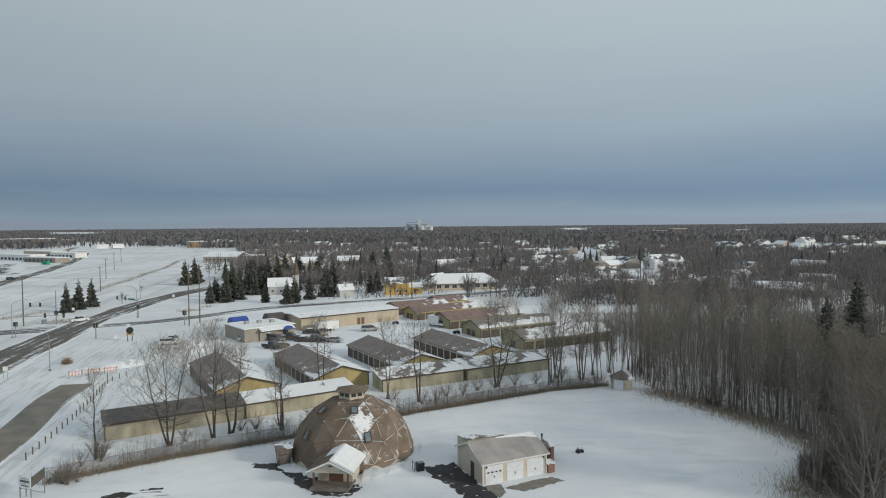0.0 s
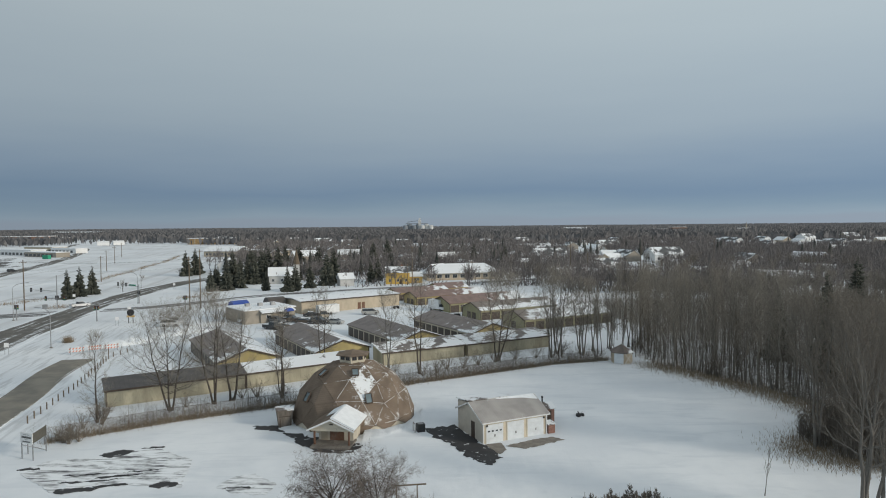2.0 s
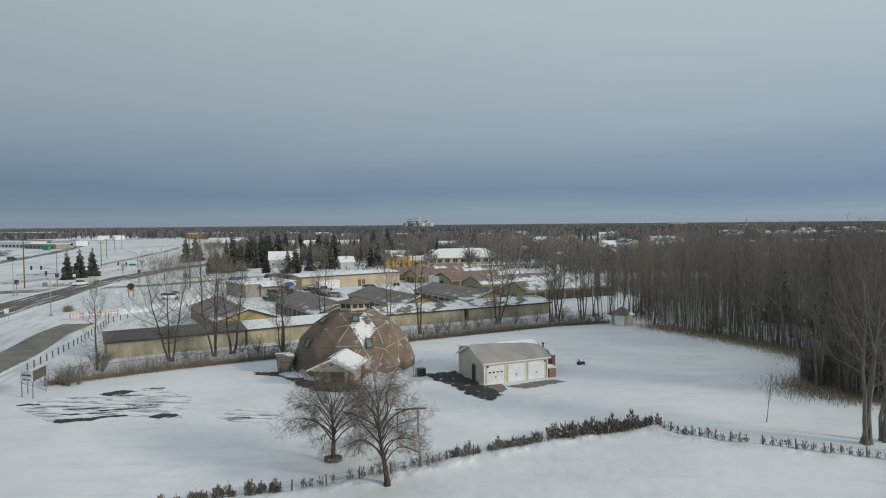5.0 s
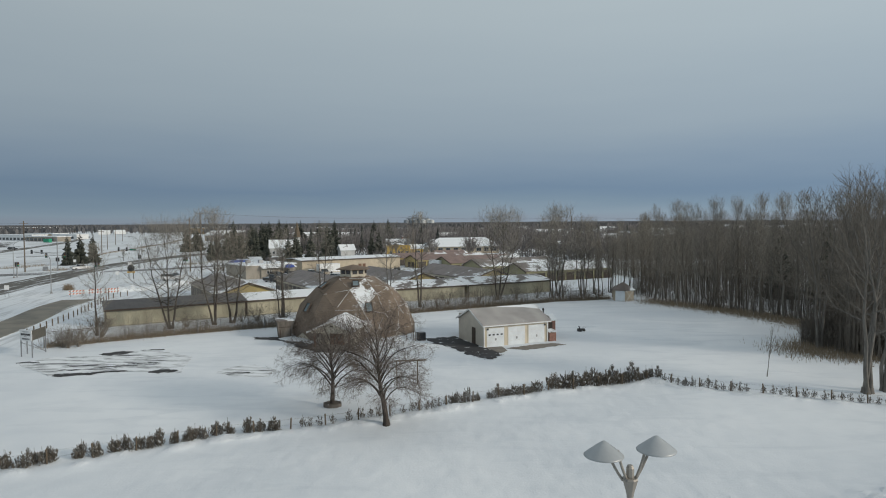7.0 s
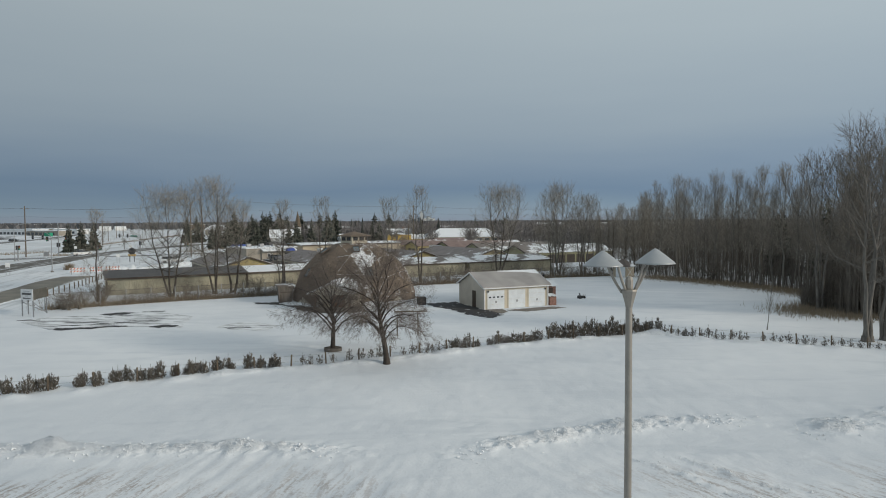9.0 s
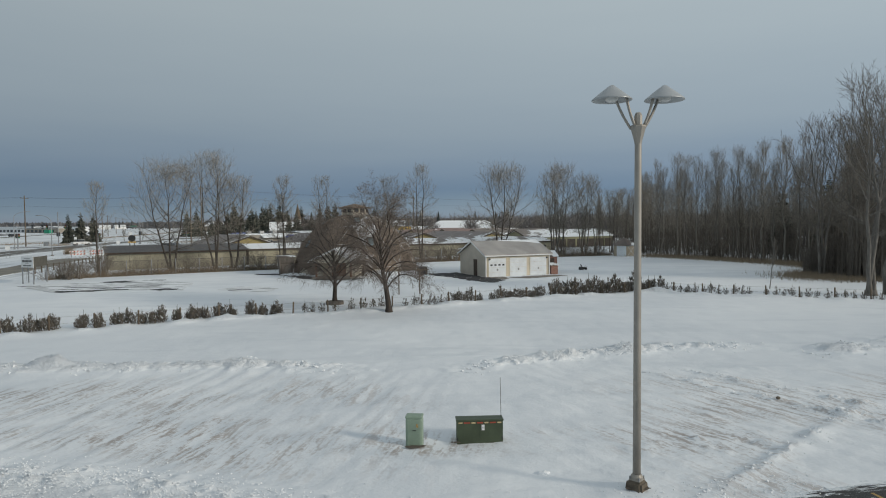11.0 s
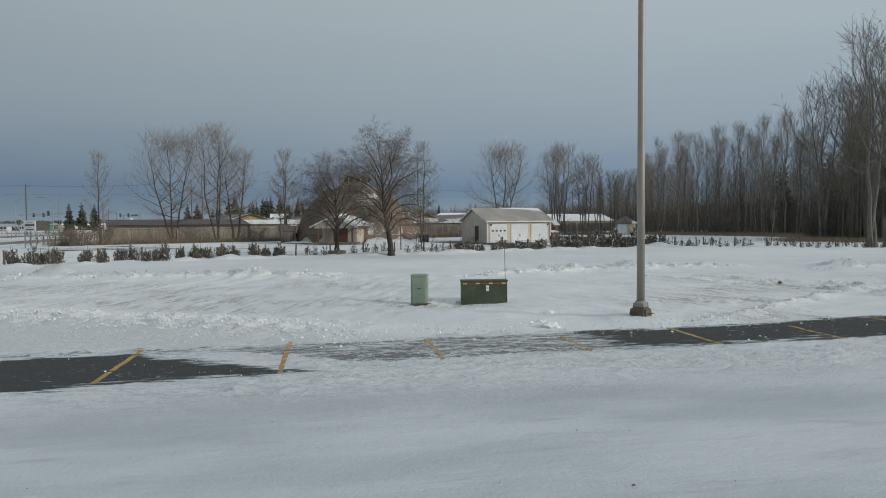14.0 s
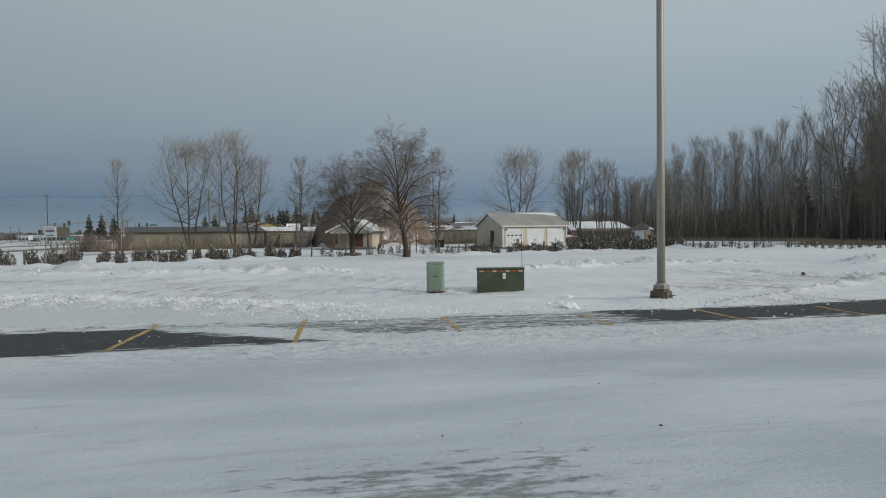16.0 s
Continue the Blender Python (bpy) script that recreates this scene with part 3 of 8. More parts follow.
# ---- mesh helpers ----
class Shape:
    """Collects faces of one part; lengths in metres."""

    def __init__(self):
        self.v, self.f = [], []

    def add(self, verts, faces):
        k = len(self.v)
        self.v.extend(tuple(p) for p in verts)
        self.f.extend(tuple(i + k for i in f) for f in faces)
        return self

    def box(self, x, y, z, sx, sy, sz, turn=0.0, top=1.0, tilt=None):
        """A box with its base centred on (x, y, z)."""
        c, s = math.cos(radians(turn)), math.sin(radians(turn))
        vs = []
        for k, zz in ((1.0, 0.0), (top, sz)):
            for a, b in ((-1, -1), (1, -1), (1, 1), (-1, 1)):
                px, py = a * sx * k / 2, b * sy * k / 2
                vs.append((x + c * px - s * py, y + s * px + c * py, z + zz))
        return self.add(vs, [(0, 3, 2, 1), (4, 5, 6, 7), (0, 1, 5, 4), (1, 2, 6, 5), (2, 3, 7, 6), (3, 0, 4, 7)])

    def soft_box(self, x, y, z, sx, sy, sz, r=0.02):
        """A box with chamfered edges."""
        bm = bmesh.new()
        bmesh.ops.create_cube(bm, size=1.0)
        for v in bm.verts:
            v.co = Vector((v.co.x * sx, v.co.y * sy, (v.co.z + 0.5) * sz))
        bmesh.ops.bevel(bm, geom=bm.edges[:], offset=r, segments=2, affect="EDGES", profile=0.6)
        bm.verts.index_update()
        self.add([(v.co.x + x, v.co.y + y, v.co.z + z) for v in bm.verts], [tuple(v.index for v in f.verts) for f in bm.faces])
        bm.free()
        return self

    def tube(self, p, q, r0, r1, n=6, caps=True):
        p, q = Vector(p), Vector(q)
        d = q - p
        if d.length < 1e-6:
            return self
        d.normalize()
        a = d.orthogonal().normalized()
        b = d.cross(a)
        ring = [a * math.cos(2 * math.pi * i / n) + b * math.sin(2 * math.pi * i / n) for i in range(n)]
        if r1 < 1e-4:
            vs = [p + e * r0 for e in ring] + [q]
            fs = [(i, (i + 1) % n, n) for i in range(n)]
        else:
            vs = [p + e * r0 for e in ring] + [q + e * r1 for e in ring]
            fs = [(i, (i + 1) % n, n + (i + 1) % n, n + i) for i in range(n)]
            if caps:
                fs += [tuple(range(n))[::-1], tuple(range(n, 2 * n))]
        return self.add(vs, fs)

    def path(self, pts, radii, n=6):
        """One unbroken tube through pts."""
        pts = [Vector(p) for p in pts]
        vs, e = [], None
        for i, p in enumerate(pts):
            d = (pts[min(i + 1, len(pts) - 1)] - pts[max(i - 1, 0)]).normalized()
            e = d.orthogonal().normalized() if e is None else (e - d * e.dot(d)).normalized()
            g = d.cross(e)
            vs += [p + (e * math.cos(2 * math.pi * k / n) + g * math.sin(2 * math.pi * k / n)) * radii[i] for k in range(n)]
        fs = [(j * n + i, j * n + (i + 1) % n, (j + 1) * n + (i + 1) % n, (j + 1) * n + i) for j in range(len(pts) - 1) for i in range(n)]
        fs += [tuple(range(n))[::-1], tuple((len(pts) - 1) * n + i for i in range(n))]
        return self.add(vs, fs)

    def lathe(self, rows, n=24, x=0.0, y=0.0, phase=0.0, caps=True):
        """rows of (radius, height) turned round a vertical axis."""
        vs, fs = [], []
        for r, z in rows:
            for i in range(n):
                a = phase + 2 * math.pi * i / n
                vs.append((x + r * math.cos(a), y + r * math.sin(a), z))
        for j in range(len(rows) - 1):
            for i in range(n):
                k = (i + 1) % n
                fs.append((j * n + i, j * n + k, (j + 1) * n + k, (j + 1) * n + i))
        if caps:
            fs.append(tuple(range(n))[::-1])
            fs.append(tuple((len(rows) - 1) * n + i for i in range(n)))
        return self.add(vs, fs)

    def prism_x(self, poly, x0, x1):
        """A (y, z) outline pushed from x0 to x1."""
        n = len(poly)
        vs = [(x0, a, b) for a, b in poly] + [(x1, a, b) for a, b in poly]
        fs = [tuple(range(n))[::-1], tuple(range(n, 2 * n))] + [(i, (i + 1) % n, n + (i + 1) % n, n + i) for i in range(n)]
        return self.add(vs, fs)

    def prism_y(self, poly, y0, y1):
        n = len(poly)
        vs = [(a, y0, b) for a, b in poly] + [(a, y1, b) for a, b in poly]
        fs = [tuple(range(n)), tuple(range(n, 2 * n))[::-1]] + [(i, n + i, n + (i + 1) % n, (i + 1) % n) for i in range(n)]
        return self.add(vs, fs)

    def prism_z(self, poly, z0, z1):
        n = len(poly)
        vs = [(a, b, z0) for a, b in poly] + [(a, b, z1) for a, b in poly]
        fs = [tuple(range(n))[::-1], tuple(range(n, 2 * n))] + [(i, (i + 1) % n, n + (i + 1) % n, n + i) for i in range(n)]
        return self.add(vs, fs)

    def mesh(self, name, smooth=False):
        me = bpy.data.meshes.new(name)
        me.from_pydata(self.v, [], self.f)
        if smooth:
            me.shade_smooth()
        me.validate()
        return me


def thing(name, x, y, z=0.0, turn=0.0, label="", category="", group="", kind=""):
    ob = new(name)
    ob.empty_display_size = 0.2
    ob.matrix_world = pose(x, y, z, 0, 0, turn)
    return tagged(ob, label, category, group, kind)


def part(name, shape, material, parent, label="", smooth=False):
    me = shape if isinstance(shape, bpy.types.Mesh) else shape.mesh(name, smooth)
    if not me.materials:
        me.materials.append(material)
    ob = new(name, me)
    ob.parent = parent
    return tagged(ob, label)


def solid(name, shape, material, label, category, kind="", group="", smooth=False):
    """A top-level object that is one mesh."""
    me = shape.mesh(name, smooth)
    me.materials.append(material)
    return tagged(new(name, me), label, category, group, kind)


GRID = 30.5                               # the storage yard's bearing, degrees


def lerp_path(pts, step):
    """Points every step metres along a polyline, with headings."""
    out, carry = [], 0.0
    for (ax, ay), (bx, by) in zip(pts, pts[1:]):
        ln = math.hypot(bx - ax, by - ay)
        d = carry
        while d < ln:
            k = d / ln
            out.append((ax + (bx - ax) * k, ay + (by - ay) * k, math.degrees(math.atan2(by - ay, bx - ax))))
            d += step
        carry = d - ln
    return out


def seg_dist(x, y, pts):
    """Distance to a polyline and how far along it, 0 to 1."""
    best, where, total = 1e9, 0.0, 0.0
    for (ax, ay), (bx, by) in zip(pts, pts[1:]):
        dx, dy = bx - ax, by - ay
        ln = math.hypot(dx, dy)
        k = max(0.0, min(1.0, ((x - ax) * dx + (y - ay) * dy) / (ln * ln)))
        d = math.hypot(x - ax - k * dx, y - ay - k * dy)
        if d < best:
            best, where = d, total + k * ln
        total += ln
    return best, where / total


# ---- ground ----
BANK_A = [(-45, 27.5), (-30, 26.6), (-19.8, 27.3), (-12.4, 27.6), (-7.3, 27.7), (-4.2, 27.2)]
BANK_B = [(0.5, 26.9), (2.9, 27.9), (7.2, 29.9), (11.2, 31.2), (15.4, 31.7)]
BANK_C = [(17.0, 29.4), (20, 30.8), (23, 32.1), (32, 34)]
PLOUGHED = [(-15, 15.2), (-10.9, 14.9), (-8.5, 14.6), (-6.2, 13.8), (-4.2, 13.0), (-2, 12.5), (3, 13.0), (9, 14.6)]
BERM = [(5.3, 13.1), (8.0, 15.5), (11.6, 18.7), (14.5, 21.2)]
TRACKS = [[(8.2, 26.2), (10.6, 23.0), (13.6, 19.0), (15.5, 16.8)], [(10.0, 26.6), (12.4, 23.2), (15.6, 19.4), (18, 17)]]
HEDGE_A = [(-30.5, 34.6), (-26.3, 36.9), (-21.1, 39.7), (-14.8, 42.9), (-9.1, 44.7), (-3.7, 47.3), (2.5, 51.0), (9.5, 54.4), (18.8, 57.4)]
HEDGE_B = [(18.8, 57.4), (20.6, 55.6), (24.5, 53.4), (28.5, 51.7), (33.5, 49.4), (40, 46.5)]
DOME = (-12.1, 85.0)
LOT_O, LOT_A = (-0.76, 11.79), 10.0
LOT_C, LOT_S = math.cos(radians(LOT_A)), math.sin(radians(LOT_A))


def fbm(x, y, octaves=4):
    return noise.fractal((x, y, 0.37), 0.9, 2.1, octaves)


def rough(x, y):
    """Broken, chunky snow: steep small lumps."""
    return noise.fractal((x, y, 5.3), 0.28, 2.2, 5)


def ground_z(x, y):
    if y > 150 or abs(x) > 90 or y < -40:
        return 0.0
    w = -(x - LOT_O[0]) * LOT_S + (y - LOT_O[1]) * LOT_C
    s = (x - LOT_O[0]) * LOT_C + (y - LOT_O[1]) * LOT_S
    w -= 0.12 + 0.6 * max(0.0, min(1.0, (s - 6.5) / 4.0))
    if w < 0:
        return -0.03
    fade = min(1.0, w / 1.2) * max(0.0, min(1.0, (52 + x) / 8))
    z = 0.035 * fbm(x * 0.35, y * 0.35) + 0.03 * fbm(x * 1.1, y * 1.1, 3) if y < 70 else 0.012 * fbm(x * 0.4, y * 0.4, 3)
    z += 0.02
    if y < 45:
        for pts, high, wide in ((BANK_A, 0.62, 1.1), (BANK_B, 0.30, 0.9), (BANK_C, 0.40, 1.2)):
            d, k = seg_dist(x, y, pts)
            if d < 4:
                if pts is BANK_A:
                    high = 0.30 + 0.42 * math.exp(-((x + 7.4) / 2.0) ** 2) + 0.45 * math.exp(-((x + 17.7) / 0.9) ** 2)
                    wide = 0.85
                lump = 0.52 + 0.75 * fbm(x * 0.42 + 9, y * 0.42) + 0.42 * abs(fbm(x * 1.6, y * 1.6)) + 0.30 * fbm(x * 4.2, y * 4.2, 3)
                ends = min(1.0, k * 7, (1 - k) * 7)
                z += max(0.0, high * max(0.08, lump) * ends * math.exp(-(d / wide) ** 2))
                z += 0.12 * max(0.0, rough(x * 1.9 + 3, y * 1.9)) * math.exp(-(d / 1.1) ** 2)
        d, k = seg_dist(x, y, PLOUGHED)
        if d < 3:
            left_side = max(0.0, min(1.0, (-1.0 - x) / 3.0))
            z += (0.03 + 0.09 * left_side) * max(0.0, 0.6 + 0.6 * fbm(x * 0.5, y * 0.5)) * math.exp(-(d / 0.9) ** 2) * min(1.0, w / 0.5)
            z += (0.03 + 0.075 * left_side) * max(-0.15, rough(x * 2.6, y * 2.6)) * math.exp(-(d / 1.35) ** 4) * min(1.0, w / 0.4)
        d, k = seg_dist(x, y, BERM)
        if d < 3:
            z += 0.11 * math.exp(-(d / 0.24) ** 2) * min(1.0, k * 8 + 0.2) * (0.8 + 0.5 * fbm(x * 1.2, y * 1.2))
        d, k = seg_dist(x, y, [(5.8, 17.2), (10.5, 17.3)])
        if d < 3:
            z += 0.10 * max(0.0, rough(x * 1.6 + 20, y * 1.6)) * math.exp(-(d / 1.1) ** 4)
        for pts in TRACKS:
            d, k = seg_dist(x, y, pts)
            if d < 1.5:
                z += (0.11 * max(0.0, 0.4 + rough(x * 1.8, y * 1.8)) * math.exp(-(d / 0.28) ** 2)) * min(1.0, k * 6, (1 - k) * 6)
        z += 0.10 * math.exp(-((x - 4.3) ** 2 + (y - 14.0) ** 2) / 0.5)
        z -= 0.07 * math.exp(-((x + 0.1) / 2.2) ** 2 - ((y - 17.4) / 1.1) ** 2)
        if 14.5 < y < 27:
            ax, ay = (0.98 * x - 0.19 * y, 0.19 * x + 0.98 * y) if x < 1 else (0.87 * x + 0.5 * y, -0.5 * x + 0.87 * y)
            z += 0.035 * noise.fractal((ax * 2.2, ay * 0.25, 8.0), 0.6, 2.0, 4) * min(1.0, abs(x - 1) / 3)
    if 30 < y < 62:
        for pts in (HEDGE_A, HEDGE_B):
            d, k = seg_dist(x, y + 0.9, pts)
            if d < 4:
                z += 0.24 * max(0.1, 0.7 + 0.9 * fbm(x * 0.5, y * 0.5)) * math.exp(-(d / 0.9) ** 2)
    r = math.hypot(x - DOME[0], y - DOME[1])
    if r < 13:
        z += 0.55 * max(0.0, 0.5 + fbm(x * 0.3, y * 0.3)) * math.exp(-((r - 8.6) / 1.1) ** 2) * (0.0 if abs(x + 13.2) < 3.4 and y < 80 else 1.0)
    return z * fade


def spaced(stops):
    """Coordinates with a step for each stretch: (start, step), the last one an end."""
    out = []
    for (a, s), (b, _) in zip(stops, stops[1:]):
        n = max(1, round((b - a) / s))
        out += [a + (b - a) * i / n for i in range(n)]
    return out + [stops[-1][0]]


gx = spaced([(-9000, 1500), (-1500, 300), (-300, 30), (-90, 5), (-40, 0.6), (-26, 0.3), (-15, 0.155), (14, 0.25), (22, 0.5), (40, 2.5), (90, 30), (300, 300), (1500, 1500), (9000, 0)])
gy = spaced([(-2500, 800), (-100, 20), (0, 1), (10.5, 0.1), (16.5, 0.19), (25.5, 0.16), (32, 0.4), (62, 1.2), (100, 5), (150, 30), (300, 150), (1500, 900), (9000, 0)])
g_v = [(x, y, ground_z(x, y)) for y in gy for x in gx]
nx = len(gx)
g_f = [(j * nx + i, j * nx + i + 1, (j + 1) * nx + i + 1, (j + 1) * nx + i) for j in range(len(gy) - 1) for i in range(nx - 1)]
g_me = bpy.data.meshes.new("ground")
g_me.from_pydata(g_v, [], g_f)
g_me.shade_smooth()
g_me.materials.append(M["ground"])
ground = tagged(new("ground", g_me), "snow-covered flat ground with wind drifts and ploughed banks", "ground", kind="structure")

lot = Shape()
lot_x, lot_y = spaced([(-60, 6), (-16, 0.4), (-10, 0.10), (12, 0.4), (18, 6), (70, 0)]), spaced([(-60, 6), (-12, 0.3), (-5.0, 0.07), (0.95, 0)])


def lot_z(a, b):
    """Packed snow with loose chunks beside the stalls, flat where the asphalt is bare."""
    z = 0.010 * noise.fractal((a * 0.8, b * 1.6, 3.0), 1.0, 2.0, 4)
    bare = max(min(b + 2.25 - 0.12 * a, -0.45 - b, -3.31 - (1.9 * a + 3 * b) / 3.55), min(b + 1.8, 0.12 + 0.55 * max(0, min(1, (a - 7) / 4)) - b, (a - 3.3) * 0.5))
    band = math.exp(-((b + 2.7) / 1.5) ** 4) if a > -4 else math.exp(-((b + 0.1) / 0.5) ** 2)
    if b > -5.5:
        z += 0.045 * band * max(0.0, min(1.0, 0.1 - bare * 2.5)) * max(-0.05, rough(a * 2.6, b * 3.4))
    return z


lot.add([(a, b, lot_z(a, b)) for b in lot_y for a in lot_x],
        [(j * len(lot_x) + i, j * len(lot_x) + i + 1, (j + 1) * len(lot_x) + i + 1, (j + 1) * len(lot_x) + i) for j in range(len(lot_y) - 1) for i in range(len(lot_x) - 1)])
lot_ob = solid("parking_lot", lot, M["lot"], "asphalt parking lot mostly under packed snow, bare in patches", "parking lot", "structure", smooth=True)
lot_ob.matrix_world = pose(LOT_O[0], LOT_O[1], 0.0, 0, 0, LOT_A)
for s, w0, w1 in ((-8.1, 0.05, -2.7), (-5.4, 0.05, -2.7), (-2.7, 0.43, -2.65), (0.0, 0.0, -2.1), (2.76, -0.18, -2.05), (5.4, 0.1, -1.88), (8.07, -0.15, -1.95), (10.75, 0.4, -1.5), (13.4, 0.4, -1.6)):
    bar = Shape()
    pieces = 26
    lrng = random.Random(int(s * 100) + 900)
    for i in range(pieces):
        if lrng.random() < (0.32 if -1 < s < 3 else 0.12) or (i in (0, 1, pieces - 1) and lrng.random() < 0.4):
            continue
        wm = w0 + (w1 - w0) * (i + 0.5) / pieces
        bar.box(0.0, wm, max(lot_z(s, wm), lot_z(s - 0.04, wm), lot_z(s + 0.04, wm)) - 0.002, 0.085 + lrng.uniform(-0.004, 0.004), (w0 - w1) / pieces * 1.002, 0.006)
    ob = solid("parking_line", bar, M["line"], "worn yellow painted stall line on the asphalt", "parking line", "structure", "stall lines")
    ob.matrix_world = pose(LOT_O[0] + LOT_C * s, LOT_O[1] + LOT_S * s, 0.0, 0, 0, LOT_A)


def strip(name, pts, width, z, material, label):
    """A road along a polyline, with a drifted edge and UVs of metres along and -1 to 1 across."""
    fine = []
    for i in range(len(pts) - 1):
        p0, p1, p2, p3 = (Vector((*pts[max(0, min(len(pts) - 1, i + k))], 0)) for k in (-1, 0, 1, 2))
        for j in range(10):
            t = j / 10
            fine.append(0.5 * ((2 * p1) + (p2 - p0) * t + (2 * p0 - 5 * p1 + 4 * p2 - p3) * t * t + (3 * p1 - p0 - 3 * p2 + p3) * t ** 3))
    fine.append(Vector((*pts[-1], 0)))
    across = [-1, -0.96, -0.6, 0, 0.6, 0.96, 1]
    vs, uvs, along = [], [], 0.0
    for i, p in enumerate(fine):
        d = (fine[min(i + 1, len(fine) - 1)] - fine[max(i - 1, 0)]).normalized()
        side = Vector((-d.y, d.x, 0))
        if i:
            along += (p - fine[i - 1]).length
        for a in across:
            wob = 1 + (0.06 * math.sin(along * 0.23 + a) if abs(a) > 0.9 else 0)
            q = p + side * (a * width / 2 * wob)
            vs.append((q.x, q.y, z - (0.08 if abs(a) == 1 else 0)))
            uvs.append((along, a))
    n = len(across)
    fs = [(i * n + k, i * n + k + 1, (i + 1) * n + k + 1, (i + 1) * n + k) for i in range(len(fine) - 1) for k in range(n - 1)]
    me = bpy.data.meshes.new(name)
    me.from_pydata(vs, [], fs)
    layer = me.uv_layers.new(name="UVMap")
    for lp in me.loops:
        layer.data[lp.index].uv = uvs[lp.vertex_index]
    me.materials.append(material)
    return tagged(new(name, me), label, "road", kind="structure")


strip("road_main", [(-80, 20), (-88, 85), (-94.5, 120), (-101.5, 150), (-108.2, 180), (-114.2, 212), (-118, 245), (-118.6, 268), (-116, 292), (-110, 325), (-96, 365), (-60, 420), (0, 465)], 13.5, 0.06, M["road"], "wide asphalt highway with blown snow streaks")
strip("road_side", [(-108, 194), (-92, 203), (-80.5, 215.5), (-63, 236), (-31, 253), (0, 270), (50, 298), (150, 350)], 9.5, 0.05, M["road_white"], "side street mostly covered by packed snow")
strip("road_west", [(-112, 192), (-135, 181), (-165, 165), (-260, 115)], 14, 0.045, M["road_white"], "snow-streaked side leg of the junction")
strip("road_dead_end", [(-70.8, 123), (-69.3, 115), (-67.2, 107), (-64.0, 96), (-58.8, 78), (-48, 40)], 6.0, 0.07, M["road_bare"], "closed-off grey asphalt stub road")
strip("road_far", [(-180, 240), (-225, 315), (-248, 372), (-273, 440), (-312, 535), (-365, 650), (-430, 770), (-470, 800), (-540, 950)], 11, 0.08, M["road"], "distant asphalt road curving past a snowy field")
strip("lot_far", [(-300, 400), (-330, 445), (-380, 520)], 70, 0.05, M["road_white"], "distant snow-streaked store car park")


def bare_patch(name, pts, z, rag, material, label, seed):
    """Bare ground of a ragged outline within the snow."""
    rng = random.Random(seed)
    ring = []
    for (ax, ay), (bx, by) in zip(pts, pts[1:] + pts[:1]):
        n = max(3, int(math.hypot(bx - ax, by - ay) / 0.35))
        for i in range(n):
            k = i / n
            x, y = ax + (bx - ax) * k, ay + (by - ay) * k
            ring.append((x + rag * noise.noise((x * 1.3, y * 1.3, seed)) + rng.uniform(-1, 1) * rag * 0.25, y + rag * noise.noise((x * 1.3, y * 1.3, seed + 7)) + rng.uniform(-1, 1) * rag * 0.25))
    cx, cy = sum(p[0] for p in ring) / len(ring), sum(p[1] for p in ring) / len(ring)
    s = Shape().prism_z([(a - cx, b - cy) for a, b in ring], 0, 0.012)
    ob = solid(name, s, material, label, "pavement", "structure")
    ob.location = (cx, cy, z)
    return ob


bare_patch("pavement_drive", [(-2.0, 79.2), (1.2, 80.3), (1.7, 79.4), (4.3, 73.5), (6.4, 69.2), (4.8, 66.4), (3.6, 67.6), (1.9, 70.6), (0.6, 73.4), (-1.6, 76.6)], 0.045, 0.7, M["asphalt"], "wet black asphalt drive swept bare of snow", 3)
bare_patch("pavement_porch", [(-24.5, 80.4), (-20.8, 81.0), (-18.0, 78.2), (-16.2, 76.2), (-11, 75.2), (-9.3, 72.9), (-10.6, 70.6), (-14.5, 71.0), (-17.2, 74.0), (-19.5, 77.6)], 0.045, 0.6, M["asphalt_streak"], "wet black asphalt path before the porch", 5)
bare_patch("pavement_swept", [(-44.7, 66.0), (-43, 69.4), (-38.3, 69.8), (-33.7, 73.3), (-27.5, 69.0), (-25.9, 61.7), (-34.2, 62.6), (-38.1, 60.7)], 0.036, 0.35, M["swept"], "wind-swept asphalt streaked with thin snow", 31)
bare_patch("pavement_swept", [(-22.4, 61.6), (-21.6, 64.1), (-19.6, 64.9), (-16.5, 62.3), (-16.9, 59.9), (-19.7, 59.9)], 0.036, 0.35, M["swept"], "wind-swept asphalt streaked with thin snow", 33)
for i, (x, y, a, b, t) in enumerate(((-35.9, 61.1, 2.0, 0.60, 9), (-33.0, 62.3, 1.7, 0.42, 14), (-36.0, 63.2, 2.9, 0.26, 10), (-33.6, 64.6, 2.4, 0.24, 12), (-31.6, 65.9, 1.8, 0.18, 10), (-37.4, 65.0, 1.9, 0.2, 8), (-27.7, 62.3, 1.4, 0.78, 4), (-36.9, 71.2, 1.7, 1.1, 20), (-33.5, 73.0, 1.3, 0.35, 12), (-44.0, 66.6, 1.2, 0.35, 8), (-20.0, 61.4, 1.6, 0.16, 3))):
    ring = [(x + a * math.cos(q) * math.cos(radians(t)) - b * math.sin(q) * math.sin(radians(t)), y + a * math.cos(q) * math.sin(radians(t)) + b * math.sin(q) * math.cos(radians(t))) for q in [2 * math.pi * j / 10 for j in range(10)]]
    bare_patch("pavement_streak", ring, 0.04, 0.42, M["asphalt_streak"], "streak of bare asphalt showing through blown snow", 20 + i)
bare_patch("pavement_pad", [(7.0, 72.6), (9.3, 71.6), (14.4, 74.6), (13.0, 75.6), (10.5, 74.7)], 0.05, 0.25, M["slab"], "bare concrete apron before the garage doors", 9)
bare_patch("pavement_apron", [(4.7, 73.0), (6.6, 73.7), (7.1, 71.4), (6.2, 69.9)], 0.055, 0.2, M["slab"], "bare concrete corner of the garage apron", 11)

